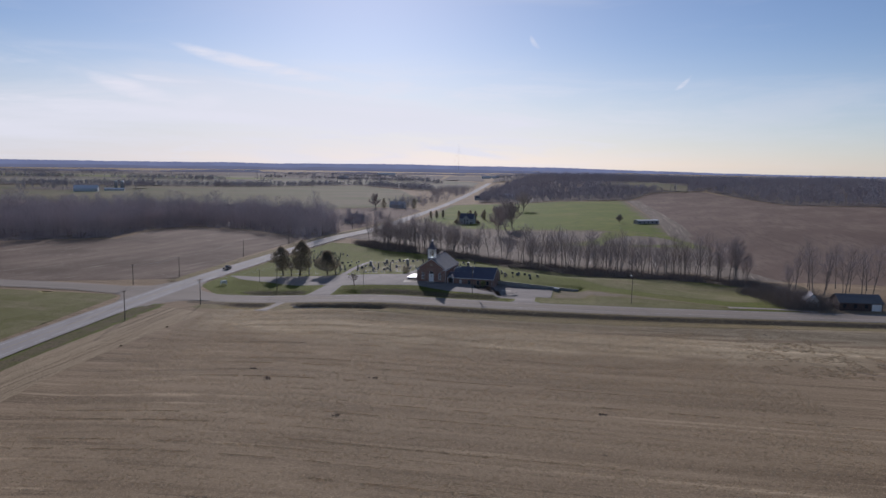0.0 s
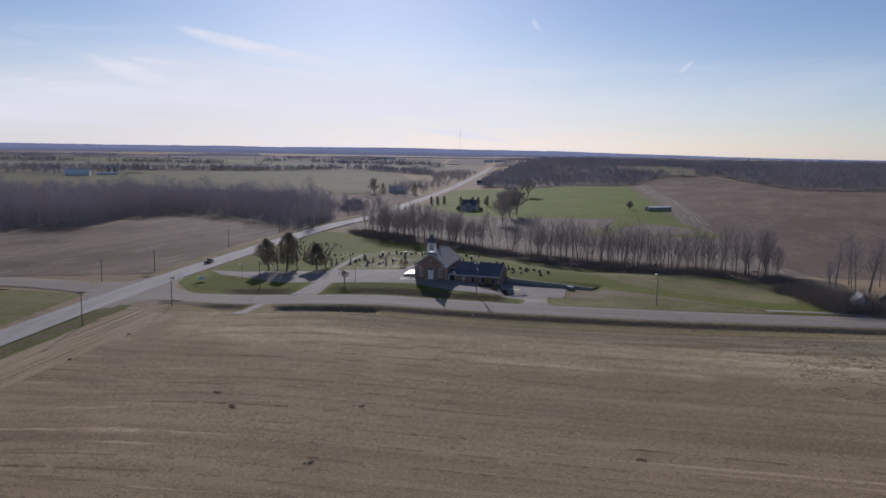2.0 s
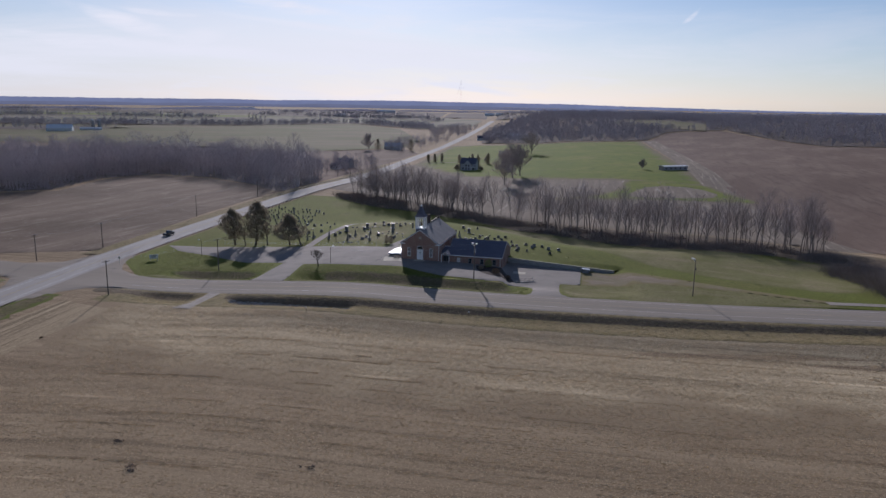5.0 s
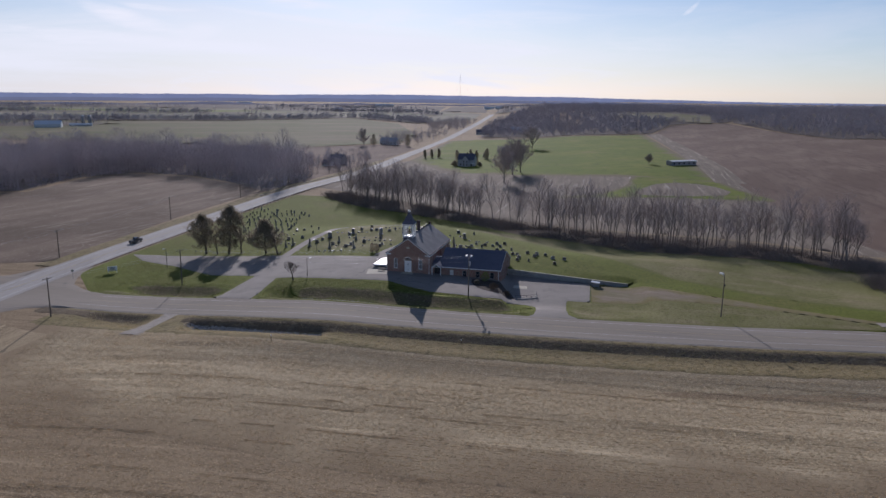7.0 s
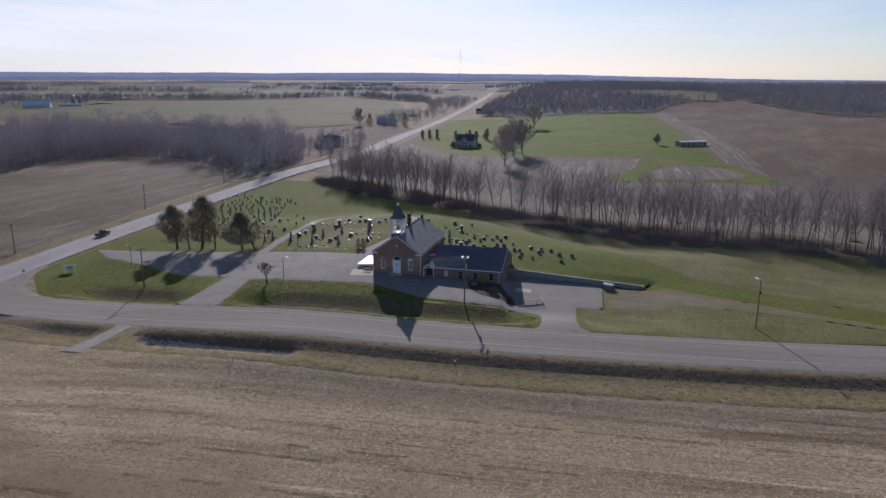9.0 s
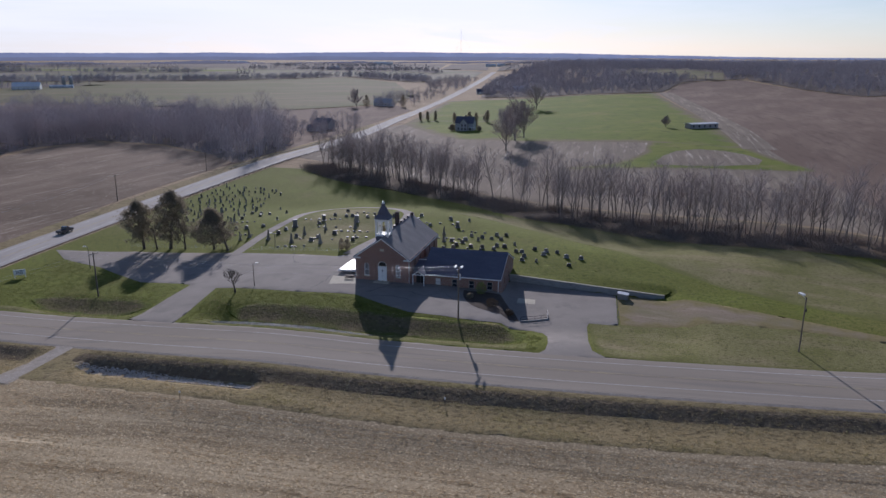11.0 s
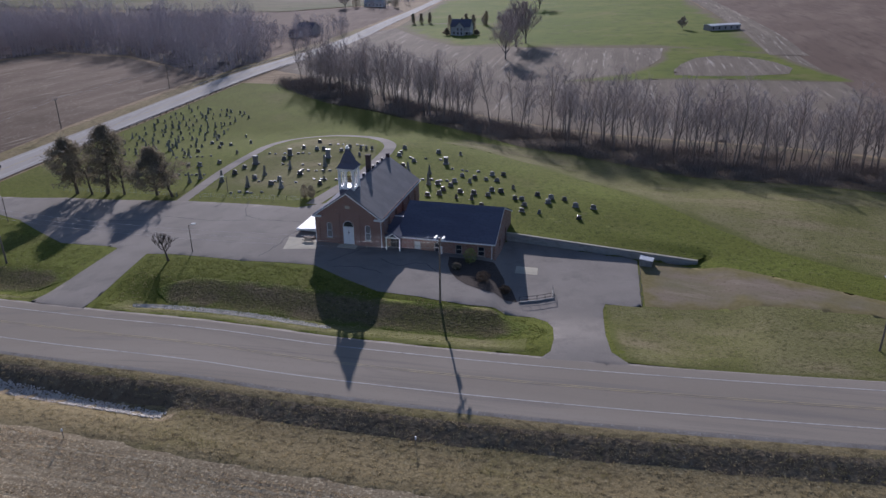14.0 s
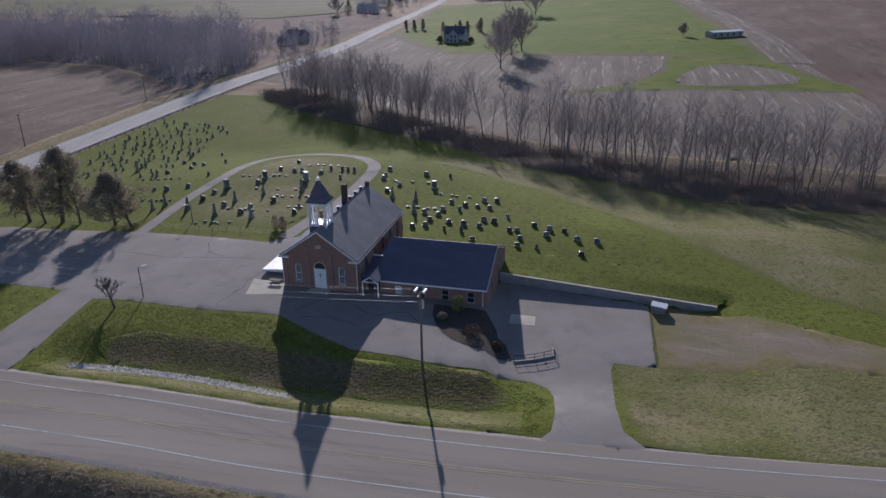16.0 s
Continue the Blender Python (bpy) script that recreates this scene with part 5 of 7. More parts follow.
def behind(x, y, s):
    c = copy_thing(kinds[int(x) % len(kinds)], at(x, y, x * 31))
    c.scale = (s, s, s)


lone(34, 241, 20, 61, "bare spreading tree at the edge of the pasture", 1.45)
lone(41, 285, 22, 62, "bare tree with a broad grey crown at the pasture edge", 1.35)
lone(47, 300, 21, 63, "bare tree with a broad grey crown at the pasture edge", 1.3)
lone(69, 498, 20, 64, "bare round-crowned tree in the pasture", 1.4)
lone(136, 322, 7, 72, "small bare tree beside the open shed", 1.2)
lone(-100, 580, 17, 65, "lone bare tree in the tan field")
for x, y, sc in ((140, 4, 0.78), (147, 1, 0.9), (153, 4, 0.95), (158, 0, 0.8), (144, 9, 0.8), (163, 5, 0.85), (150, 10, 0.9), (167, 1, 0.8), (156, 9, 1.0), (137, -2, 0.6), (161, 12, 0.9), (171, 8, 0.8), (149, -4, 1.0), (155, -8, 0.95), (160, -10, 1.0), (166, -6, 1.05), (174, -2, 1.0), (146, 14, 1.0), (152, 16, 1.05), (126, 42, 1.05), (131, 46, 1.0), (136, 53, 1.0), (140, 48, 0.9), (128, 52, 1.05), (133, 40, 0.85)):
    behind(x, y, sc)
lone(24.5, 409, 8, 70, "small bare tree near the dark farmhouse", 0.7)


def woods(name, pts, label, mat, hmin, hmax, seed, limbs=6, sprays=60, width=0.05):
    """A wood of bare trees too far to tell apart, as one mesh: trunks, limbs and crowns of fine sprays."""
    r = random.Random(seed)
    tb = Tubes()
    for x, y in pts:
        h, z = r.uniform(hmin, hmax) * (0.62 + 0.62 * r.random()), float(ground(x, y)) - 0.3
        b = Vector((x, y, z))
        top = b + Vector((r.uniform(-0.8, 0.8), r.uniform(-0.8, 0.8), h * 0.88))
        tb.tube([b, b.lerp(top, 0.5), top], [h * 0.011, h * 0.008, h * 0.002], 3)
        wide, low = h * r.uniform(0.19, 0.32), r.uniform(0.18, 0.36)
        for k in range(limbs):
            p = b.lerp(top, r.uniform(low, 0.8))
            az = r.uniform(0, 6.28)
            d = Vector((math.cos(az), math.sin(az), r.uniform(0.7, 1.7))).normalized()
            tb.blade(p, p + d * h * r.uniform(0.18, 0.34), h * 0.006, r)
        for k in range(sprays):
            t, az, q = r.random(), r.uniform(0, 6.28), r.random() ** 0.45
            prof = math.sin(math.pi * (0.1 + 0.86 * t)) ** 0.75
            lump = 0.8 + 0.35 * math.sin(3 * az + x) * math.sin(5 * t + y)
            rad = wide * prof * q * lump
            p = b.lerp(top, low + (1.0 - low) * t) + Vector((math.cos(az) * rad, math.sin(az) * rad, 0))
            d = Vector((math.cos(az) * 0.7 + r.gauss(0, 0.45), math.sin(az) * 0.7 + r.gauss(0, 0.45), 0.75 + r.gauss(0, 0.4))).normalized()
            tb.blade(p, p + d * h * r.uniform(0.07, 0.17), width * r.uniform(0.6, 1.3), r)
    ob = new(name, tb.mesh(name, mat))
    return tagged(ob, label, "woods", kind="stuff")


def scatter(poly, n, seed):
    """Random places inside a polygon."""
    r = random.Random(seed)
    xs, ys = [p[0] for p in poly], [p[1] for p in poly]
    out = []
    while len(out) < n:
        x, y = r.uniform(min(xs), max(xs)), r.uniform(min(ys), max(ys))
        c = False
        for (x1, y1), (x2, y2) in zip(poly, poly[1:] + poly[:1]):
            if (y1 > y) != (y2 > y) and x < (x2 - x1) * (y - y1) / (y2 - y1) + x1:
                c = not c
        if c:
            out.append((x, y))
    return out


def brush(name, pts, label, seed, size=(0.6, 2.0), blades=26, width=0.025, mat=None):
    """Low tangled stems as one mesh."""
    r = random.Random(seed)
    tb = Tubes()
    for x, y in pts:
        z, s = float(ground(x, y)), r.uniform(*size)
        for _ in range(blades):
            p = Vector((x + r.gauss(0, s * 0.4), y + r.gauss(0, s * 0.4), z - 0.05))
            tb.blade(p, p + Vector((r.gauss(0, 0.45), r.gauss(0, 0.45), r.uniform(0.4, 1.0))) * s, width, r)
    return tagged(new(name, tb.mesh(name, mat or M["brush"])), label, "brush", kind="stuff")


creek_poly = [(-58, 184), (-45, 165), (-30, 145), (-2, 117), (14, 104), (33, 83), (48, 74), (58, 66), (72, 55), (87, 50), (104, 44), (118, 37), (126, 24), (136, 18), (138, 44), (120, 62), (104, 70), (84, 76), (64, 85), (46, 95), (28, 108), (8, 130), (-14, 152), (-36, 184), (-52, 200)]
clumped = [p for p in scatter(creek_poly, 4200, 3) if noise.noise(Vector((p[0] * 0.11, p[1] * 0.11, 2.0))) > -0.08]
brush("creek_brush", clumped, "tangled brown undergrowth along the creek", 4, (0.8, 4.2), 34, 0.02)
brush("thicket", scatter([(-62, 196), (-56, 178), (-46, 168), (-44, 176), (-54, 192)], 90, 6) + scatter([(124, 14), (136, 14), (140, -14), (136, -26), (128, -24), (124, -6)], 330, 7), "dense dark thicket", 8, (1.6, 4.6), 44, 0.025)
brush("thicket", scatter([(125, -14), (136, -16), (139, -26), (133, -35), (125, -34)], 150, 9), "dense brown thicket beside the highway", 10, (3.5, 7.5), 70, 0.03)
west_poly = [(-93, 196), (-104, 204), (-118, 226), (-160, 268), (-204, 284), (-224, 246), (-220, 184), (-345, 110), (-420, 300), (-300, 400), (-190, 400), (-120, 350), (-90, 290), (-84, 250)]
woods("west_woods", scatter(west_poly, 1800, 11), "bare grey-brown creek woods beyond the corn field", M["far_twig"], 15, 22, 12, 8, 130, 0.065)
woods("tall_west_trees", scatter(west_poly, 75, 71), "taller bare trees standing out of the creek woods", M["far_twig"], 22, 27, 72, 14, 420, 0.06)
brush("west_brush", scatter(west_poly, 2200, 13), "brown undergrowth of the far woods", 14, (1.5, 5.0), 22, 0.06, M["far_twig"])
woods("roadside_woods", scatter([(-80, 300), (-72, 350), (-62, 410), (-100, 420), (-125, 380), (-110, 320)], 95, 15) + scatter([(-66, 545), (-40, 640), (-18, 760), (-50, 820), (-95, 700), (-92, 600)], 130, 16) + scatter([(-10, 820), (20, 1160), (-30, 1250), (-70, 1100), (-50, 900)], 260, 17), "bare trees along the country road", M["far_twig"], 8, 13, 18, 6, 90, 0.08)
hill_field = [(215, 985), (245, 1040), (290, 1085), (345, 1100), (385, 1000), (346, 871), (306, 903), (259, 948)]
def outside(pts, poly):
    keep = []
    for x, y in pts:
        c = False
        for (x1, y1), (x2, y2) in zip(poly, poly[1:] + poly[:1]):
            if (y1 > y) != (y2 > y) and x < (x2 - x1) * (y - y1) / (y2 - y1) + x1:
                c = not c
        if not c:
            keep.append((x, y))
    return keep


NORTH = [(22, 690), (90, 652), (165, 675), (225, 705), (285, 850), (380, 900), (600, 1300), (400, 1600), (120, 1500), (60, 1150), (30, 900)]
EAST = [(385, 895), (398, 755), (415, 650), (460, 660), (900, 630), (1300, 640), (1400, 1100), (900, 1500), (500, 1250)]
for poly in (NORTH, EAST, [(500, 1250), (900, 1500), (1400, 1100), (2600, 900), (3200, 2700), (500, 2700), (400, 1620)], [(60, 1600), (500, 1300), (900, 1400), (700, 2200), (100, 2300)]):
    sheet("forest_floor", poly, M["forest_floor"], "dark leaf-strewn floor under the far woods", 0.5, 60)
for poly, mt, lb in (([(-2600, 1050), (-1000, 1060), (-600, 1140), (-430, 1190), (-240, 1390), (-60, 1190), (10, 1260), (30, 1600), (-60, 1900), (-900, 1960), (-2600, 1900)], "far_land", "tan and olive fields far away"), ([(-1300, 1620), (-620, 1640), (-520, 1780), (-1250, 1760)], "pasture", "green field far away"), ([(-2600, 1920), (-900, 1980), (-60, 1920), (40, 1700), (60, 2600), (-2600, 2600)], "forest_floor", "dark far farmland")):
    sheet("far_field", poly, M[mt], lb, 0.7 if mt == "pasture" else 0.5, 60)
sheet("forest_floor", west_poly, M["forest_floor"], "dark leaf-strewn floor under the creek woods", 0.14, 8)
woods("north_woods", outside(scatter([(22, 690), (90, 652), (165, 675), (225, 705), (285, 850), (380, 900), (600, 1300), (400, 1600), (120, 1500), (60, 1150), (30, 900)], 5200, 19), hill_field), "dark bare woods north of the pasture", M["dark_twig"], 8, 13, 20, 4, 75, 0.19)
woods("east_woods", outside(scatter([(385, 895), (398, 755), (415, 650), (460, 660), (900, 630), (1300, 640), (1400, 1100), (900, 1500), (500, 1250)], 5200, 21), hill_field), "dark bare woods on the rise behind the plowed field", M["dark_twig"], 10, 16, 22, 4, 75, 0.24)
sheet("hill_field", hill_field, M["dry_field"], "tan field on the far wooded rise", 1.2, 25)
FAR_BANDS = [([(-1000, 1000), (-600, 1088), (-420, 1138), (-235, 1340), (-240, 1400), (-430, 1200), (-620, 1150), (-1000, 1070)], 1500), ([(-240, 1330), (-90, 1120), (-60, 1180), (-200, 1400)], 260),
             ([(-1500, 1480), (-700, 1530), (-500, 1500), (-490, 1560), (-720, 1600), (-1500, 1560)], 900), ([(-620, 1800), (-150, 1700), (-90, 1560), (-60, 1620), (-120, 1790), (-600, 1890)], 700),
             ([(-2000, 1950), (-900, 2050), (-880, 2130), (-2000, 2050)], 700), ([(-700, 2200), (-120, 2150), (-120, 2230), (-700, 2290)], 450), ([(-760, 880), (-640, 850), (-540, 960), (-700, 990)], 40),
             ([(60, 1600), (500, 1300), (900, 1400), (700, 2200), (100, 2300)], 900)]
far_pts = [p for k, (poly, n) in enumerate(FAR_BANDS) for p in scatter(poly, int(n * 1.5), 60 + k) if noise.noise(Vector((p[0] * 0.008, p[1] * 0.008, k))) + 0.25 * math.sin(p[0] * 12.7 + p[1] * 7.1) > -0.12]
for poly, n in FAR_BANDS:
    sheet("forest_floor", poly, M["forest_floor"], "dark ground under far bands of trees", 0.9, 60)
woods("far_woods", far_pts, "distant bands of bare woods", M["distant_twig"], 8, 14, 26, 3, 46, 0.32)


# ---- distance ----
# self-lit tone for far hills, with distance haze put into the colour
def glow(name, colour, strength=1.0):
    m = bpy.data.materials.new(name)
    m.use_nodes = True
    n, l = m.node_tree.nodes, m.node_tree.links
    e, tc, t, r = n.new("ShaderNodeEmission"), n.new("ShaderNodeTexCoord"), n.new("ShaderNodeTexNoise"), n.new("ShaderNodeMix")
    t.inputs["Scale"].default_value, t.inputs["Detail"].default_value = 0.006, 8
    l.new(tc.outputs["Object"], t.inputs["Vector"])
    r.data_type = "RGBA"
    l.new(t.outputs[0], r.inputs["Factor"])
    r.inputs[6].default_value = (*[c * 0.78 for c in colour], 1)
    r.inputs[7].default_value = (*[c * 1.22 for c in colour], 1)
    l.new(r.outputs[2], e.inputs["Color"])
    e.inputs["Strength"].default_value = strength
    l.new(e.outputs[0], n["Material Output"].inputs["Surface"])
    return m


def ridge(name, radius, low, high, fall, colour, seed, label):
    verts, fcs = [], []
    az = np.radians(np.arange(-75, 75.01, 0.12))
    for i, a in enumerate(az):
        h = low + (high - low) * (0.5 + 0.5 * noise.fractal(Vector((a * 9 + seed, seed, 0)), 1.0, 2.0, 5)) + 2.0 * noise.noise(Vector((a * 260, seed, 3)))
        h -= fall * float(sm((math.degrees(a) - 1) / 22)) + 0.2 * fall * float(sm((-math.degrees(a) - 4) / 20))
        r = radius * (1 + 0.02 * math.sin(7 * a + seed))
        x, y = r * math.sin(a), r * math.cos(a)
        verts += [(x, y, -40), (x, y, h), (x * 1.03, y * 1.03, h - 6)]
        if i:
            o = 3 * (i - 1)
            fcs += [(o, o + 3, o + 4, o + 1), (o + 1, o + 4, o + 5, o + 2)]
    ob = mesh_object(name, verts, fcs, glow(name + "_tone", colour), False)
    return tagged(ob, label, "hills", kind="structure")


# three glowing ridges; their blue-grey is haze painted in, paler with distance
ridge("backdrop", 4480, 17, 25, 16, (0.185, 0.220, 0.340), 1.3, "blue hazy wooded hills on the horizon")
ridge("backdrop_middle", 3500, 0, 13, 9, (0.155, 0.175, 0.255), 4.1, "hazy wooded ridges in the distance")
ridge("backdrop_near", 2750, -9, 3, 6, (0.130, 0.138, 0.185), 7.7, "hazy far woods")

# ---- poles, wires and lamps ----
POLES = [(-96.5, -53, 10), (-82.2, -24.8, 9.6), (-61.3, 1.9, 9.8), (-125, 13, 8.5), (-114.4, 35, 9), (-108, 106, 9.5), (-100, 172, 9.5), (-92, 236, 9.5), (-81, 300, 9.5)]


def utility_pole(x, y, h, turn, transformer=False):
    ob = thing("utility_pole", at(x, y, turn), "weathered wooden utility pole with a crossarm" + (" and transformer" if transformer else ""), "pole", "utility poles")
    bm = bmesh.new()
    rod(bm, (0, 0, -0.5), (0, 0, h), 0.17, 0.11, 10)
    part("pole_shaft", bm, M["pole_wood"], ob)
    for k, z in enumerate((h - 0.35,)):
        bm = bmesh.new()
        box(bm, -1.15, 1.15, -0.06, 0.06, z - 0.07, z + 0.07, 0.01)
        arm = part("crossarm", bm, M["pole_wood"], ob)
        for sx in (-1.05, 1.05):
            bm = bmesh.new()
            rod(bm, (sx, 0, z + 0.06), (sx, 0, z + 0.3), 0.06, 0.035, 8)
            part("insulator", bm, M["ceramic"], arm)
        bm = bmesh.new()
        rod(bm, (-0.6, 0.08, z), (0, 0.12, z - 0.6), 0.025)
        rod(bm, (0.6, 0.08, z), (0, 0.12, z - 0.6), 0.025)
        part("brace", bm, M["metal"], arm)
    if transformer:
        bm = bmesh.new()
        rod(bm, (0.38, 0, h - 2.4), (0.38, 0, h - 1.45), 0.27, n=14)
        bmesh.ops.create_cone(bm, segments=14, radius1=0.29, radius2=0.1, depth=0.14, matrix=Matrix.Translation((0.38, 0, h - 1.38)))
        t = part("transformer", bm, M["ceramic"], ob, "pale grey cylindrical transformer")
        bm = bmesh.new()
        rod(bm, (0.3, 0.05, h - 1.35), (0.3, 0.05, h - 1.0), 0.05, 0.03)
        part("bushing", bm, M["ceramic"], t)
        for sy in (-0.55, 0.55):
            bm = bmesh.new()
            box(bm, -0.55, 0.55, sy - 0.13, sy + 0.13, h - 0.05, h + 0.22, 0.03)
            part("lamp_head", bm, M["white"], ob, "white floodlight head")
    return ob


for x, y, h in POLES:
    utility_pole(x, y, h, 60 if y < 10 else 85)
utility_pole(16.3, -19.6, 9.8, 75, True)


def wire(a, b, sag, name="power_line", r=0.009):
    a, b = Vector(a), Vector(b)
    tb = Tubes()
    pts = [a.lerp(b, t) - Vector((0, 0, sag * 4 * t * (1 - t))) for t in np.linspace(0, 1, 15)]
    tb.tube(pts, [r] * 15, 4)
    return tagged(new(name, tb.mesh(name, M["ceramic"])), "thin grey overhead cable between poles", "cable", "overhead cables")


def top_of(x, y, h):
    return Vector((x, y, float(ground(x, y)) + h))


line = [top_of(*p) for p in POLES]
for a, b in ((0, 1), (1, 2), (3, 4), (4, 5), (5, 6), (6, 7), (7, 8)):
    d = (line[b] - line[a]).normalized()
    s = Vector((d.y, -d.x, 0)) * 1.0
    for k in (-1, 1):
        wire(line[a] + s * k, line[b] + s * k, 1.0)
u = top_of(16.3, -19.6, 9.6)
for k, dz in ((-0.9, 0.0), (0.9, 0.0), (0.0, -1.2)):
    wire(u + Vector((0, k, dz)), line[2] + Vector((0, k, dz)), 1.3)


def yard_lamp(x, y, h, turn, label):
    ob = thing("yard_lamp", at(x, y, turn), label, "lamp", "yard lamps")
    bm = bmesh.new()
    rod(bm, (0, 0, -0.3), (0, 0, h), 0.09, 0.06, 8)
    part("lamp_post", bm, M["pole_wood"], ob)
    bm = bmesh.new()
    rod(bm, (0, 0, h - 0.15), (0.7, 0, h + 0.1), 0.035)
    part("arm", bm, M["metal"], ob)
    bm = bmesh.new()
    box(bm, 0.45, 1.15, -0.17, 0.17, h + 0.02, h + 0.2, 0.05)
    part("lamp_head", bm, M["white"], ob, "white lamp head")
    return ob


yard_lamp(-26.3, -1.1, 5.0, 20, "short lamp post with a white head by the yard")
yard_lamp(-75, 24.4, 5.6, 180, "short lamp post with a white head by the yard")
yard_lamp(-31, 32, 3.6, 200, "short lamp post among the gravestones")
ob = thing("street_lamp", at(71.3, -31.2, 105), "tall wooden street lamp with a white head on the lawn", "lamp", "yard lamps")
bm = bmesh.new()
rod(bm, (0, 0, -0.4), (0, 0, 9.4), 0.13, 0.09, 10)
part("lamp_post", bm, M["pole_wood"], ob)
bm = bmesh.new()
rod(bm, (0, 0, 9.0), (0.9, 0, 9.45), 0.04)
part("arm", bm, M["metal"], ob)
bm = bmesh.new()
box(bm, 0.5, 1.7, -0.25, 0.25, 9.4, 9.68, 0.07)
part("lamp_head", bm, M["white"], ob, "white lamp head")
bm = bmesh.new()
box(bm, -0.14, 0.14, -0.3, -0.12, 6.9, 7.4, 0.03)
part("control_box", bm, M["dark"], ob)

# ---- guardrails and fences ----
post_bm = bmesh.new()
box(post_bm, -0.08, 0.08, -0.1, 0.1, -0.4, 0.72)
post_me = bpy.data.meshes.new("post")
post_bm.to_mesh(post_me)
post_bm.free()
post_me.materials.append(M["pole_wood"])


def rail_along(line, label, step=3.8):
    pts = catmull(line, 1.0)
    root = thing("guardrail", pose(0, 0, 0), label, "guardrail", "road guardrails")
    tb = Tubes()
    for dz in (0.52, 0.70):
        tb.tube([Vector((p[0], p[1], float(ground(*p)) + 0.2 + dz)) for p in pts[::4]], [0.08] * len(pts[::4]), 4)
    r = new("rail", tb.mesh("rail", M["dull_steel"]))
    r.parent = root
    run = 0.0
    for a, b in zip(pts, pts[1:]):
        run += float(np.linalg.norm(b - a))
        if run > step:
            run = 0.0
            p = new("post", post_me)
            p.parent = root
            p.matrix_basis = pose(a[0], a[1], float(ground(*a)) + 0.2)


rail_along(side(part_of_line(COUNTY_FINE, 84, 300, 1), 6.4), "galvanised steel guardrail on wooden posts along the road")
rail_along(side(part_of_line(COUNTY_FINE, 172, 330, 1), -6.4), "galvanised steel guardrail on wooden posts along the road")


def wire_fence(line, label, step=3.0, h=1.0):
    pts = catmull(line, step)
    root = thing("wire_fence", pose(0, 0, 0), label, "fence")
    tb = Tubes()
    for dz in (h * 0.3, h * 0.62, h * 0.95):
        tb.tube([Vector((p[0], p[1], float(ground(*p)) + dz)) for p in pts], [0.012] * len(pts), 3)
    w = new("wires", tb.mesh("wires", M["metal"]))
    w.parent = root
    bmf = bmesh.new()
    rod(bmf, (0, 0, -0.3), (0, 0, h + 0.05), 0.035, n=6)
    me = bpy.data.meshes.new("fence_post")
    bmf.to_mesh(me)
    bmf.free()
    me.materials.append(M["metal"])
    for p in pts:
        q = new("fence_post", me)
        q.parent = root
        q.matrix_basis = pose(p[0], p[1], float(ground(*p)))


wire_fence([(-74, 44.5), (-57, 39.5), (-42.5, 33)], "low wire fence between cemetery and yard")
wire_fence([(-36.5, 30.5), (-25, 26), (-13, 21.5)], "low wire fence between cemetery and yard")

# ---- gravestones ----


def stone_mesh(kind):
    """Base and upright of one form of gravestone."""
    b, t = bmesh.new(), bmesh.new()
    if kind == "wide":
        box(b, -0.75, 0.75, -0.25, 0.25, -0.1, 0.25, 0.03)
        prism(t, [(-0.6, 0.25), (0.6, 0.25), (0.6, 0.95), (0.35, 1.06), (0, 1.1), (-0.35, 1.06), (-0.6, 0.95)], -0.13, 0.13)
    elif kind == "slab":
        box(b, -0.42, 0.42, -0.2, 0.2, -0.1, 0.14, 0.02)
        prism(t, [(-0.32, 0.14), (0.32, 0.14), (0.32, 0.85), (0.22, 1.0), (0, 1.07), (-0.22, 1.0), (-0.32, 0.85)], -0.07, 0.07)
    elif kind == "tall":
        box(b, -0.65, 0.65, -0.45, 0.45, -0.1, 0.4, 0.04)
        box(t, -0.48, 0.48, -0.3, 0.3, 0.4, 1.75, 0.05)
        box(t, -0.56, 0.56, -0.38, 0.38, 1.7, 1.95, 0.06)
    elif kind == "obelisk":
        box(b, -0.5, 0.5, -0.5, 0.5, -0.1, 0.35, 0.04)
        box(b, -0.38, 0.38, -0.38, 0.38, 0.35, 0.9, 0.03)
        bmesh.ops.create_cone(t, cap_ends=True, segments=4, radius1=0.38, radius2=0.22, depth=1.9, matrix=Matrix.Translation((0, 0, 1.85)) @ Matrix.Rotation(radians(45), 4, "Z"))
        bmesh.ops.create_cone(t, cap_ends=True, segments=4, radius1=0.22, radius2=0.0, depth=0.25, matrix=Matrix.Translation((0, 0, 2.92)) @ Matrix.Rotation(radians(45), 4, "Z"))
    else:
        box(b, -0.4, 0.4, -0.18, 0.18, -0.05, 0.08, 0.02)
        box(t, -0.34, 0.34, -0.13, 0.13, 0.08, 0.34, 0.03)
    return b, t


STONE = {}
for kind, mat, label in (("wide", "granite", "grey granite headstone on a base"), ("wide", "black_granite", "dark polished granite headstone on a base"), ("slab", "marble", "thin weathered pale headstone"), ("slab", "granite", "small grey granite headstone"), ("tall", "granite", "tall grey granite monument"), ("obelisk", "marble", "weathered pale stone obelisk monument"), ("marker", "granite", "low grey grave marker")):
    b, t = stone_mesh(kind)
    root = thing("gravestone", pose(0, 0, -300), label, "gravestone", "cemetery gravestones")
    part("base", b, M[mat], root)
    part("headstone", t, M[mat], root)
    STONE[kind, mat] = [root, False]
g_rng = random.Random(77)


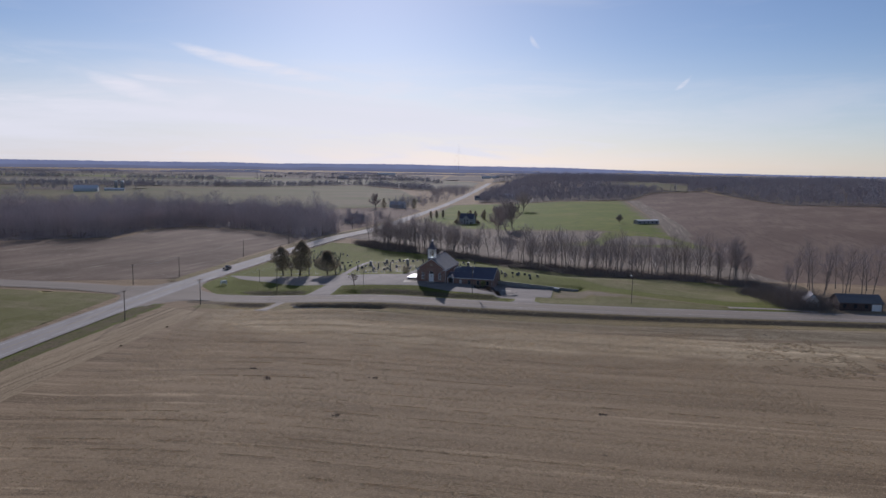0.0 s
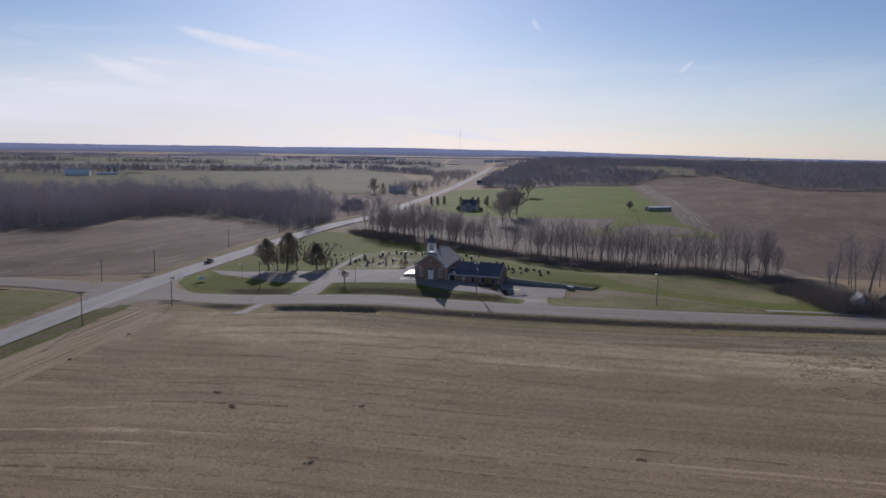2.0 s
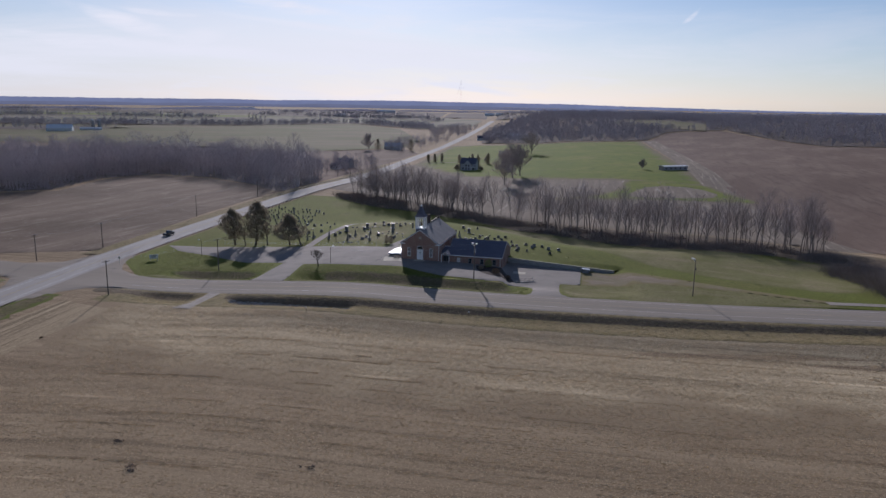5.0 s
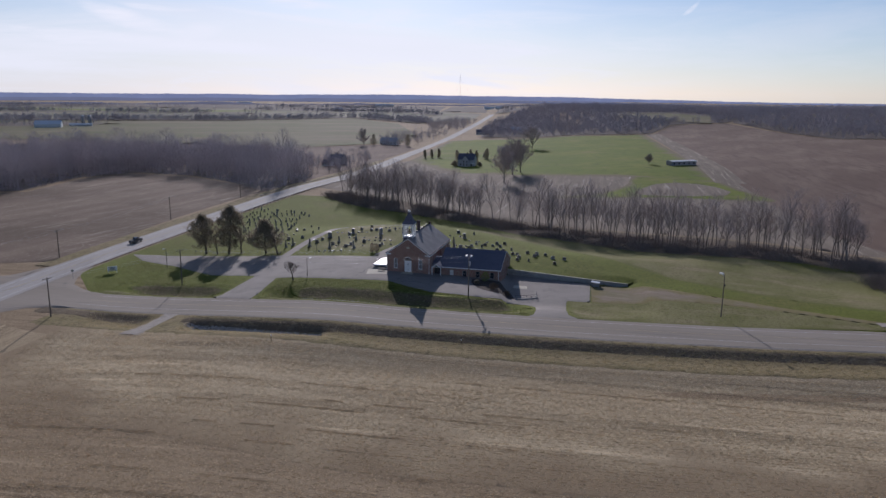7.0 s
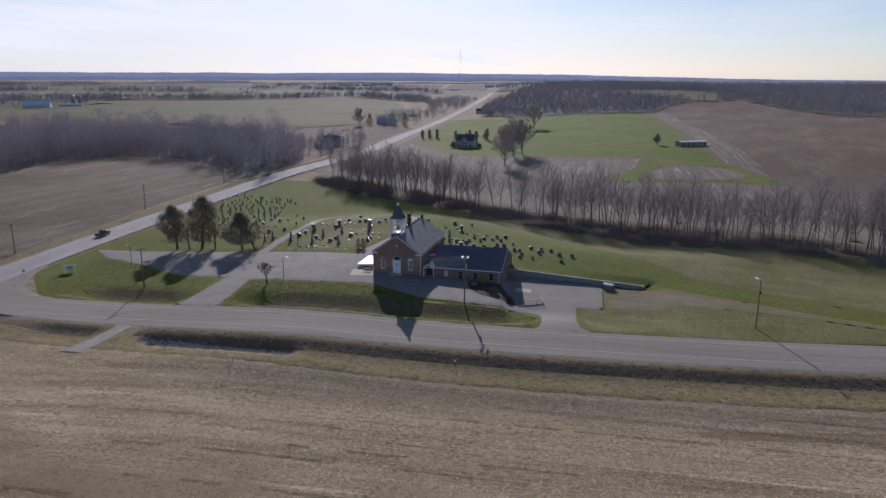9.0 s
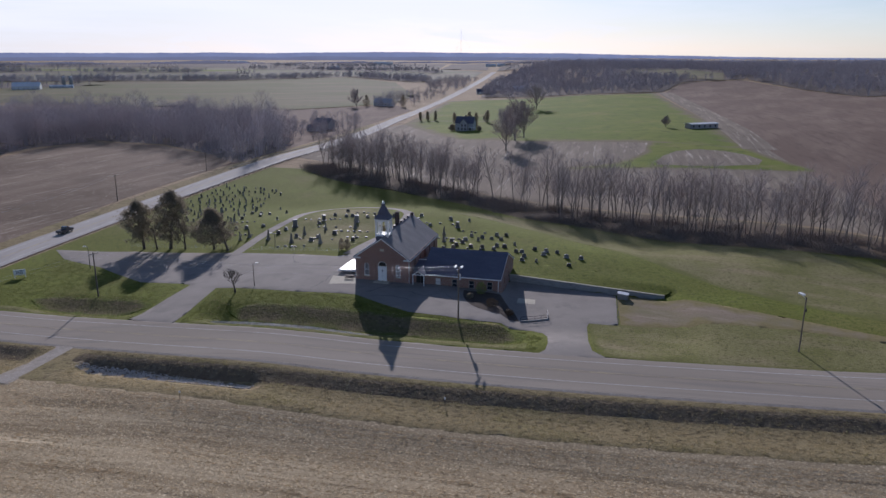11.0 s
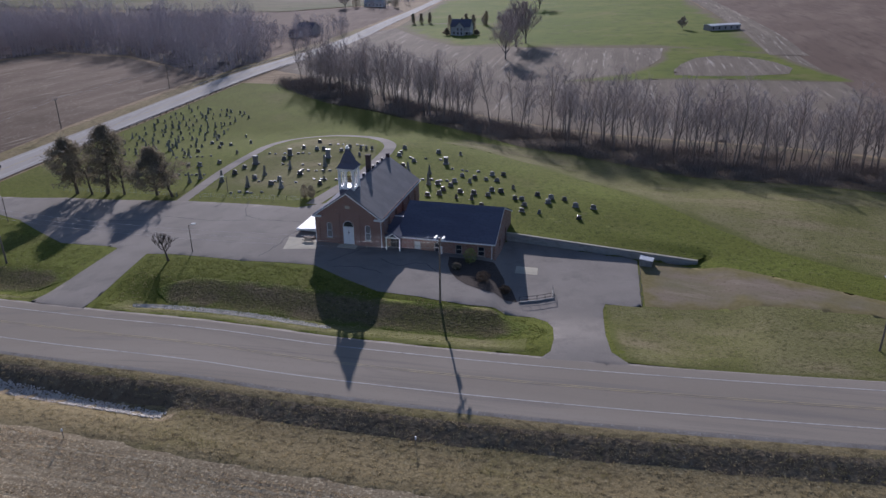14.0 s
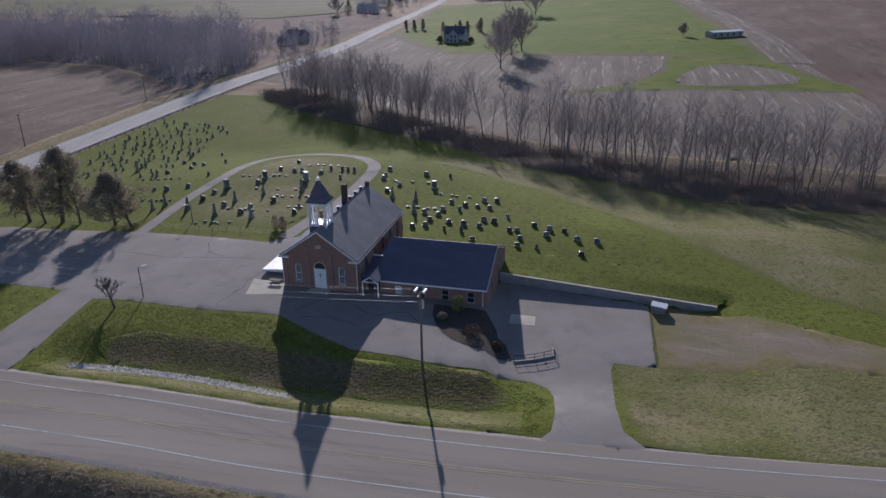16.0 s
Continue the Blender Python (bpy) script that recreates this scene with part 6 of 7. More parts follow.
def grave(kind, mat, x, y, scale=1.0, turn=None):
    root, used = STONE[kind, mat]
    m = pose(x, y, float(ground(x, y)) + 0.1, g_rng.gauss(0, 1.5), g_rng.gauss(0, 1.5), -14 + g_rng.gauss(0, 4) if turn is None else turn)
    sc = scale * g_rng.uniform(0.88, 1.12)
    if used:
        c = copy_thing(root, m)
    else:
        c = root
        c.matrix_basis = m
        STONE[kind, mat][1] = True
    c.scale = (sc, sc, sc * g_rng.uniform(0.9, 1.1))


LOOP = [(-22.2, 65.3), (-18.4, 62.9), (-16.6, 62.6), (-19.6, 72.2), (-11.9, 60.6), (-24.8, 55.3), (-17.7, 41.2), (-21.5, 38.1), (-33.1, 50.7), (-34.0, 46.2), (-27.7, 40.7), (-22.5, 34.9), (-11.5, 32.7), (-49.4, 57.8), (-46.1, 56.7), (-52.9, 73.9), (-46.6, 81.8), (-50.1, 84.5), (-48.5, 78.1), (-53.8, 87.1), (-41.5, 57.7)]
EAST = [(3.4, 63.0), (2.9, 58.6), (2.8, 56.0), (6.7, 51.0), (4.6, 47.0), (12.0, 58.7), (13.2, 32.7), (14.5, 28.3), (16.6, 34.7), (18.1, 39.4), (20.8, 37.7), (23.2, 36.7), (24.6, 40.4), (27.0, 40.5), (25.5, 35.8), (15.9, 31.4), (18.0, 26.9), (20.7, 26.0), (24.3, 28.4), (26.1, 27.5), (23.5, 24.9), (13.9, 25.1), (11.6, 24.3), (9.5, 24.2), (22.2, 18.4), (28.7, 22.9), (30.0, 22.7), (30.3, 19.2), (33.2, 25.5), (34.9, 20.6), (35.7, 23.4), (38.2, 22.7), (39.9, 18.8), (43.1, 17.9), (39.8, 12.8), (29.7, 16.0)]
SMALL = [(-10.1, 63.2), (-6.8, 56.3), (-7.4, 62.5), (-6.0, 62.0), (-4.5, 61.6), (19.8, 34.5), (20.3, 22.4), (32.8, 15.2), (28.7, 30.2), (17.3, 57.5), (-39.8, 66.2), (-54.8, 125.8), (-41.5, 83.6), (-47.6, 98.6), (17.3, 23.1), (-11.3, 36.2)]
SHAFT = [(-13.3, 47.4), (-21.2, 46.5), (-26.2, 43.2), (-35.2, 40.5), (-27.5, 34.5), (-19.4, 31.5), (6.1, 42.7), (10.9, 41.0), (11.3, 32.6), (-41.7, 45.1), (-43.4, 42.8), (-62.9, 79.3), (-63.6, 85.6)]
for k, (x, y) in enumerate(LOOP):
    grave("wide", "black_granite" if k % 3 == 0 else "granite", x, y, 0.85)
for k, (x, y) in enumerate(EAST):
    grave("wide", "black_granite" if k % 3 == 1 else "granite", x, y, 0.76)
for x, y in SMALL:
    grave("slab", "granite", x, y, 0.9)
for x, y in SHAFT:
    grave("obelisk", "marble", x, y, 0.85)
for x, y in ((-24.2, 58.9), (-14.1, 54.8), (-31.1, 53.3), (14.2, 49.2)):
    grave("tall", "granite", x, y, 1.05)
# rows of low markers inside the loop and east of it
for x0, y0, n in ((-30, 62, 7), (-24, 51, 8), (-26, 37.5, 6), (-16, 68, 6), (-18, 44.5, 6), (-14, 36.8, 4), (6, 54.5, 5), (8, 37, 6), (14, 45, 5), (-30, 31.5, 5), (-49, 50, 8), (-56, 68, 6)):
    for k in range(n):
        if g_rng.random() < 0.8:
            grave("marker", "granite", x0 + k * 1.75 + g_rng.gauss(0, 0.25), y0 - k * 0.42 + g_rng.gauss(0, 0.3), 0.95)
# the old part: close rows of thin leaning stones
for r in range(12):
    for k in range(11):
        x = -83.5 + r * 0.4 + k * 2.55 + g_rng.gauss(0, 0.5)
        y = 139 - r * 5.6 - k * 0.7 + g_rng.gauss(0, 0.9)
        lane = -37.5 if y < 62 else -36.0
        if g_rng.random() < 0.86 and x > county_x(y) + 10 and x < lane - 9 and y > 62:
            tall = g_rng.random()
            grave("slab" if tall < 0.84 else "obelisk", "marble", x, y, g_rng.uniform(0.62, 1.1) if tall < 0.84 else 0.62)

# ---- signs and small things of the yard ----


def board_sign(x, y, turn):
    ob = thing("notice_board", at(x, y, turn), "church notice board on two posts beside the road", "sign")
    for sx in (-1.1, 1.1):
        bm = bmesh.new()
        box(bm, sx - 0.07, sx + 0.07, -0.07, 0.07, -0.3, 2.1)
        part("post", bm, M["white"], ob)
    bm = bmesh.new()
    box(bm, -1.3, 1.3, -0.1, 0.1, 0.75, 2.0, 0.03)
    b = part("board", bm, M["white"], ob)
    for k, w in enumerate((0.9, 0.7, 0.8)):
        bm = bmesh.new()
        box(bm, -w, w, -0.115, -0.1, 1.7 - k * 0.32, 1.84 - k * 0.32)
        part("text_bar", bm, M["dark"], b)


board_sign(-88.2, 17.2, 25)
ob = thing("stop_sign", at(-96.0, 9.8, 60), "octagonal road sign on a steel post, seen from behind", "sign")
bm = bmesh.new()
rod(bm, (0, 0, -0.3), (0, 0, 2.6), 0.035)
part("post", bm, M["metal"], ob)
bm = bmesh.new()
bmesh.ops.create_cone(bm, cap_ends=True, segments=8, radius1=0.4, radius2=0.4, depth=0.02, matrix=Matrix.Translation((0, 0.05, 2.4)) @ Matrix.Rotation(radians(90), 4, "X") @ Matrix.Rotation(radians(22.5), 4, "Z"))
part("sign_plate", bm, M["metal"], ob)
for x, y in ((-22.3, -50.1), (15.3, -50.2)):
    ob = thing("marker_post", at(x, y), "short white-topped marker post by the road", "marker", "road markers")
    bm = bmesh.new()
    rod(bm, (0, 0, -0.2), (0, 0, 1.0), 0.045)
    part("post", bm, M["pole_wood"], ob)
    bm = bmesh.new()
    rod(bm, (0, 0, 0.92), (0, 0, 1.2), 0.11, 0.09, 10)
    part("cap", bm, M["white"], ob)
ob = thing("trash_container", at(48.7, -3.0, -20), "grey metal trash container at the end of the wall", "container")
bm = bmesh.new()
prism(bm, [(-0.95, 0.12), (0.95, 0.12), (1.05, 1.15), (-1.05, 1.3)], -0.75, 0.75)
part("bin_body", bm, M["dull_steel"], ob)
bm = bmesh.new()
prism(bm, [(-1.1, 1.3), (1.1, 1.16), (1.1, 1.24), (-1.1, 1.38)], -0.8, 0.8)
part("lid", bm, M["ceramic"], ob)
for sx in (-0.7, 0.7):
    bm = bmesh.new()
    rod(bm, (sx, -0.6, 0.06), (sx, 0.6, 0.06), 0.08, n=10)
    part("wheel", bm, M["dark"], ob)
ob = thing("picnic_table", at(-6.9, 1.0, -11), "small dark picnic table beside the church", "table")
bm = bmesh.new()
box(bm, -0.9, 0.9, -0.38, 0.38, 0.7, 0.76, 0.01)
part("tabletop", bm, M["pole_wood"], ob)
for sy in (-0.7, 0.7):
    bm = bmesh.new()
    box(bm, -0.9, 0.9, sy - 0.14, sy + 0.14, 0.42, 0.47, 0.01)
    part("bench", bm, M["pole_wood"], ob)
for sx in (-0.65, 0.65):
    bm = bmesh.new()
    rod(bm, (sx, -0.7, 0), (sx, 0.25, 0.72), 0.045)
    rod(bm, (sx, 0.7, 0), (sx, -0.25, 0.72), 0.045)
    part("leg_frame", bm, M["pole_wood"], ob)
# planting bed, shrubs and ramp railing before the hall
sheet("planting_bed", [(17.0, -4.6), (16.9, -7.5), (17.4, -10), (18.4, -12.4), (19.8, -14.2), (22, -15.8), (23.4, -16.4), (27.3, -17.0), (26.6, -12), (25.2, -8.2), (24.3, -5.9)], M["mulch"], "dark mulched planting bed", 0.24, 1.5, category="bed", rim=0.225)


def shrub(x, y, h, w, mat, label, seed, n=700, size=0.12):
    r = random.Random(seed)
    tb, wd = Tubes(), Tubes()
    for k in range(7):
        a = r.uniform(0, 6.28)
        p, _ = bent(Vector((0, 0, -0.05)), Vector((math.cos(a) * 0.5, math.sin(a) * 0.5, 1)).normalized(), h * 0.85, r, 3, 0.15, 0)
        wd.tube(p, [0.03, 0.022, 0.015, 0.008], 3)
    for _ in range(n):
        z = r.random()
        a, rr = r.uniform(0, 6.28), w * math.sqrt(r.random()) * math.sin(math.pi * (0.15 + 0.8 * z)) ** 0.6
        tb.leaf(Vector((math.cos(a) * rr, math.sin(a) * rr, 0.1 + z * h)), r.uniform(0.6, 1.2) * size, r)
    root = thing("shrub", at(x, y, 0, 0.15), label, "shrub")
    for nm, t, mt in (("stems", wd, M["bark"]), ("leaves", tb, mat)):
        o = new(nm, t.mesh(nm, mt))
        o.parent = root


M["yellow_leaf"] = material("pale_yellow_green_leaves", (0.22, 0.24, 0.08), 0.9, [((0.13, 0.16, 0.045), 1.5, 0.45, 0.65, ONE)])
M["dead_leaf"] = material("brown_dead_leaves", (0.16, 0.11, 0.07), 0.9, [((0.1, 0.07, 0.045), 1.5, 0.45, 0.65, ONE)])
shrub(20.4, -6.3, 2.3, 1.1, M["yellow_leaf"], "rounded yellow-green shrub against the hall", 91)
shrub(22.4, -12.6, 1.3, 1.2, M["dead_leaf"], "brown winter shrub in the planting bed", 92)
shrub(25.6, -14.2, 1.1, 1.0, M["dead_leaf"], "brown winter shrub in the planting bed", 93)
shrub(18.3, -8.8, 0.9, 0.8, M["needle"], "low dark evergreen shrub in the planting bed", 94)
shrub(-12.6, 23.3, 2.6, 0.8, M["needle"], "narrow dark evergreen shrub at the cemetery edge", 95, 900)
shrub(-11.2, 23.0, 2.5, 0.8, M["needle"], "narrow dark evergreen shrub at the cemetery edge", 96, 900)
ob = thing("hand_rail", pose(0, 0, 0), "dark metal handrail on posts beside the ramp", "railing")
rl = [(27.6, -17.2), (30.2, -16.6), (32.7, -15.6), (32.8, -13.2)]
for k, (a, b) in enumerate(zip(rl, rl[1:])):
    for dz in (0.5, 1.0):
        bm = bmesh.new()
        rod(bm, (*a, float(ground(*a)) + 0.15 + dz), (*b, float(ground(*b)) + 0.15 + dz), 0.035)
        part("rail", bm, M["dark"], ob)
for p in rl + [(28.9, -16.9), (31.4, -16.1)]:
    bm = bmesh.new()
    rod(bm, (*p, float(ground(*p))), (*p, float(ground(*p)) + 1.16), 0.04)
    part("post", bm, M["dark"], ob)
ob = thing("ramp_wall", pose(0, 0, 0), "low concrete kerb wall under the handrail", "wall")
for k, (a, b) in enumerate(zip(rl, rl[1:])):
    d = Vector((b[0] - a[0], b[1] - a[1], 0))
    bm = bmesh.new()
    box(bm, -0.1, d.length, -0.12, 0.12, -0.6, 0.42, 0.02)
    swap(bm, Matrix.Translation((a[0], a[1], float(ground(*a)))) @ Matrix.Rotation(math.atan2(d.y, d.x), 4, "Z"))
    part("kerb", bm, M["wall_concrete"], ob)

# pale riprap in the ditches
def riprap(name, line, half, n, seed):
    r = random.Random(seed)
    pts = catmull(line, 0.5)
    v, f = [], []
    for _ in range(n):
        p = pts[r.randrange(len(pts))]
        x, y = p[0] + r.uniform(-half, half), p[1] + r.uniform(-half, half)
        s, z, o = r.uniform(0.07, 0.17), float(ground(x, y)) + 0.22, len(v)
        v += [(x + s * r.uniform(0.6, 1.2), y, z), (x, y + s * r.uniform(0.6, 1.2), z), (x - s * r.uniform(0.6, 1.2), y, z), (x, y - s * r.uniform(0.6, 1.2), z), (x + r.uniform(-0.3, 0.3) * s, y + r.uniform(-0.3, 0.3) * s, z + s * 0.42), (x, y, z - s)]
        f += [(o, o + 1, o + 4), (o + 1, o + 2, o + 4), (o + 2, o + 3, o + 4), (o + 3, o, o + 4), (o + 1, o, o + 5), (o + 2, o + 1, o + 5), (o + 3, o + 2, o + 5), (o, o + 3, o + 5)]
    return tagged(mesh_object(name, v, f, M["river_stone"], False), "pale broken stones lining the ditch", "stones", kind="stuff")


riprap("ditch_stones", [(-29, -17.6), (-24, -18.6), (-18, -20.2), (-11, -22.0), (-4, -24.1), (1, -25.6)], 0.7, 2300, 31)
riprap("ditch_stones", [(-45, -34.8), (-36, -38.0), (-29, -40.6), (-21, -43.2), (-14, -45.2)], 0.8, 3000, 32)

# ---- far buildings ----
M["barn_red"] = material("weathered_barn_boards", (0.34, 0.325, 0.32), 0.8, [((0.24, 0.23, 0.228), 0.6, 0.45, 0.66, (4, 4, 0.3))])
M["tin"] = material("pale_tin_roof", (0.55, 0.57, 0.6), 0.35, [((0.42, 0.43, 0.46), 0.3, 0.45, 0.66, (3, 0.3, 1))], metal=0.3)
M["pale_roof"] = material("weathered_pale_roof", (0.46, 0.46, 0.46), 0.7, [((0.36, 0.36, 0.37), 0.3, 0.45, 0.66, (3, 0.3, 1))], spec=0.2)
M["siding"] = material("white_siding", (0.7, 0.7, 0.68), 0.6, [((0.6, 0.6, 0.58), 0.5, 0.45, 0.66, (0.3, 0.3, 8))])


def building(name, x, y, turn, w, d, eave, ridge_h, wall, roof, label, category="house", windows=3, chimney=False):
    ob = thing(name, at(x, y, turn), label, category)
    holes = [rect(-w / 2 + (k + 0.5) * w / windows, min(0.55, w / windows * 0.28), 0.9, min(2.2, eave - 0.3)) for k in range(windows)]
    bm = bmesh.new()
    prism(bm, [(-w / 2, -1), (w / 2, -1), (w / 2, eave), (-w / 2, eave)], -d / 2, -d / 2 + 0.2, holes)
    part("front_wall", bm, wall, ob)
    bm = bmesh.new()
    box(bm, -w / 2, w / 2, d / 2 - 0.2, d / 2, -1, eave)
    part("back_wall", bm, wall, ob)
    for sx in (-1, 1):
        bm = bmesh.new()
        prism(bm, [(-d / 2 + 0.2, -1), (d / 2 - 0.2, -1), (d / 2 - 0.2, eave), (0, ridge_h), (-d / 2 + 0.2, eave)], -0.1, 0.1)
        swap(bm, Matrix.Translation((sx * (w / 2 - 0.1), 0, 0)) @ Matrix.Rotation(radians(90), 4, "Z"))
        part("gable_wall", bm, wall, ob)
    for sy in (-1, 1):
        bm = bmesh.new()
        e = d / 2 + 0.4
        ez = eave - 0.4 * (ridge_h - eave) / (d / 2)
        prism(bm, [(sy * e, ez), (0, ridge_h), (0, ridge_h + 0.15), (sy * e, ez + 0.15)], -w / 2 - 0.3, w / 2 + 0.3)
        swap(bm, Matrix.Rotation(radians(90), 4, "Z"))
        part("roof_slope", bm, roof, ob)
    for h in holes:
        bm = bmesh.new()
        box(bm, h[0][0], h[1][0], -d / 2 + 0.08, -d / 2 + 0.13, h[0][1], h[2][1])
        part("window", bm, M["glass"], ob)
    if chimney:
        bm = bmesh.new()
        box(bm, -0.35, 0.35, -0.35, 0.35, ridge_h - 0.6, ridge_h + 1.1, 0.02)
        part("chimney", bm, M["brick_dark"], ob)
    return ob


M["grey_siding"] = material("grey_blue_siding", (0.42, 0.42, 0.43), 0.7, [((0.33, 0.33, 0.345), 0.5, 0.45, 0.66, (0.3, 0.3, 8))])
farm = building("farmhouse", 11, 352, -12, 12, 9, 5.4, 9.2, M["grey_siding"], M["shingle"], "grey two-storey farmhouse with gables in the pasture", chimney=True)
bm = bmesh.new()
prism(bm, [(-2.6, -1), (2.6, -1), (2.6, 5.2), (0, 8.0), (-2.6, 5.2)], -6.6, -4.4, [rect(-1.1, 0.5, 3.2, 4.6), rect(1.1, 0.5, 3.2, 4.6), rect(-1.1, 0.5, 0.8, 2.3), rect(1.1, 0.5, 0.8, 2.3)])
bay = part("front_bay", bm, M["grey_siding"], farm)
for sx in (-1, 1):
    bm = bmesh.new()
    prism(bm, [(0, 8.05), (sx * 3.0, 4.82), (sx * 3.0, 5.0), (0, 8.25)], -7.0, -1.0)
    part("roof_slope", bm, M["shingle"], bay)
    for z0, z1 in ((0.8, 2.3), (3.2, 4.6)):
        bm = bmesh.new()
        box(bm, sx * 1.1 - 0.5, sx * 1.1 + 0.5, -6.4, -6.3, z0, z1)
        part("window", bm, M["glass"], bay)
bm = bmesh.new()
box(bm, 2.9, 7.2, -6.0, -3.9, 2.5, 2.75, 0.03)
for x in (3.1, 5.1, 7.0):
    rod(bm, (x, -5.8, -0.5), (x, -5.8, 2.55), 0.09)
part("porch", bm, M["siding"], farm, "white front porch")
building("long_barn", 157, 319, 22, 20, 6, 2.9, 3.35, M["barn_red"], M["white_roof"], "long low open shed with a pale roof", "barn", 5)
building("roadside_house", -90, 378, -20, 12, 9, 4.5, 7.5, M["barn_red"], M["shingle"], "dark house among bare trees by the road", chimney=True)
building("roadside_cottage", -94, 360, -20, 7, 6, 2.8, 4.8, M["siding"], M["shingle"], "small white-gabled cottage by the road")
building("grey_house", -76, 602, -10, 18, 10, 3.6, 7.5, M["siding"], M["pale_roof"], "pale grey house behind roadside trees", windows=5)
building("bungalow", 25, 760, 0, 16, 10, 3.0, 6.0, M["siding"], M["shingle"], "low grey-roofed house below the hill", windows=4)
building("bungalow", 68, 790, 15, 14, 9, 3.0, 6.0, M["siding"], M["tin"], "low pale-roofed house below the hill", windows=4)
building("big_barn", -590, 838, 20, 34, 16, 5, 10, M["siding"], M["white_roof"], "big white barn with a pale roof", "barn", 6)
building("cattle_shed", -566, 880, 25, 30, 9, 3, 4.6, M["siding"], M["white_roof"], "long white cattle shed", "barn", 8)
for x, y in ((-576, 905), (-566, 906)):
    ob = thing("silo", at(x, y), "tall grey concrete silo with a domed cap", "silo", "farm silos")
    bm = bmesh.new()
    rod(bm, (0, 0, -1), (0, 0, 14), 2.6, n=20)
    part("silo_body", bm, M["wall_concrete"], ob, smooth=True)
    bm = bmesh.new()
    bmesh.ops.create_uvsphere(bm, u_segments=16, v_segments=8, radius=2.6, matrix=Matrix.Translation((0, 0, 14)) @ Matrix.Diagonal((1, 1, 0.6, 1)))
    part("silo_cap", bm, M["tin"], ob, smooth=True)
for x, y, w in ((-362, 1833, 26), (-335, 2520, 40), (-300, 2500, 30), (55, 2120, 30), (85, 2100, 24), (-930, 2600, 40), (-870, 2610, 60)):
    building("far_shed", x, y, 5, w, 14, 5, 9, M["siding"], M["white_roof"], "bright white-roofed shed far away", "shed", 4)
building("white_house", 133, -29, 75, 6, 4.6, 2.7, 5.0, M["siding"], M["shingle"], "small white house with a steep gable by the highway")
building("ranch_house", 147.5, -30, -3, 14, 8, 2.8, 5.0, M["brick_dark"], M["shingle_light"], "long low dark brick house by the highway", windows=4)
bm = bmesh.new()
box(bm, 3.5, 6.6, -4.06, -3.98, 0.0, 2.3, 0.02)
garage = part("garage_door", bm, M["white"], bpy.data.objects["ranch_house"], "pale garage door")
# radio mast on the skyline
ob = thing("radio_mast", pose(-62, 3250, -8), "thin steel radio mast on the skyline", "mast")
bm = bmesh.new()
rod(bm, (0, 0, 0), (0, 0, 135), 0.4, 0.3, 4)
part("mast_shaft", bm, M["ceramic"], ob)
for k in range(3):
    bm = bmesh.new()
    a = k * 2.1
    rod(bm, (0, 0, 120), (70 * math.cos(a), 70 * math.sin(a), 0), 0.08, n=3)
    part("guy_wire", bm, M["metal"], ob)

# evergreens round the farmhouse and elsewhere
for k, (x, y, h, w) in enumerate(((2, 350, 4, 2.2), (4, 362, 11, 2.6), (13, 366, 11, 2.4), (18, 374, 9.5, 2.0), (26, 402, 9, 1.9), (20, 346, 3, 1.8), (-56, 598, 12, 4), (-92, 590, 11, 4), (-20, 435, 7, 1.6), (-14, 432, 7.5, 1.6), (-26, 438, 7, 1.6))):
    evergreen("spruce_tree", at(x, y), 200 + k, h, w, 0.6, "dark green spruce tree", clumps=80)

# ---- vehicles ----
M["car_dark"] = material("dark_car_paint", (0.03, 0.033, 0.04), 0.25, [((0.05, 0.05, 0.055), 2, 0.5, 0.7, ONE)], spec=0.6)
M["tyre"] = material("black_rubber", (0.02, 0.02, 0.02), 0.9, [((0.035, 0.035, 0.035), 4, 0.5, 0.7, ONE)])


def pickup(x, y, turn):
    ob = thing("pickup_truck", pose(x, y, float(ground(x, y)) + 0.21, 0, 0, turn), "dark pickup truck on the country road", "truck")
    bm = bmesh.new()
    prism(bm, [(-2.75, 0.45), (2.7, 0.45), (2.75, 0.85), (2.6, 1.12), (1.3, 1.2), (-2.7, 1.2), (-2.78, 0.8)], -0.95, 0.95)
    bmesh.ops.bevel(bm, geom=bm.edges[:], offset=0.05, segments=2, affect="EDGES")
    part("body", bm, M["car_dark"], ob)
    bm = bmesh.new()
    prism(bm, [(-0.55, 1.18), (1.25, 1.18), (0.6, 1.82), (-0.4, 1.86)], -0.82, 0.82)
    cab = part("cab", bm, M["glass"], ob)
    bm = bmesh.new()
    box(bm, -0.42, 0.58, -0.8, 0.8, 1.83, 1.9, 0.02)
    part("cab_roof", bm, M["car_dark"], cab)
    bm = bmesh.new()
    box(bm, -2.6, -0.65, -0.8, 0.8, 1.16, 1.215)
    part("cargo_bed", bm, M["dark"], ob)
    for sx in (-1.7, 1.75):
        for sy in (-0.9, 0.9):
            bm = bmesh.new()
            rod(bm, (sx, sy - 0.12, 0.38), (sx, sy + 0.12, 0.38), 0.38, n=16)
            w = part("wheel", bm, M["tyre"], ob)
            bm = bmesh.new()
            rod(bm, (sx, sy - 0.13, 0.38), (sx, sy + 0.13, 0.38), 0.2, n=12)
            part("rim", bm, M["metal"], w)


pickup(-101.0, 59.5, 83)

# cracks in the yard's asphalt
def crack(line, seed):
    r = random.Random(seed)
    pts = [(x + r.gauss(0, 0.12), y + r.gauss(0, 0.12)) for x, y in catmull(line, 0.6)]
    return ribbon("asphalt_crack", pts, -0.05, 0.05, M["dark_crack"], "dark crack in the asphalt", 0.206, smooth=False, category="crack")


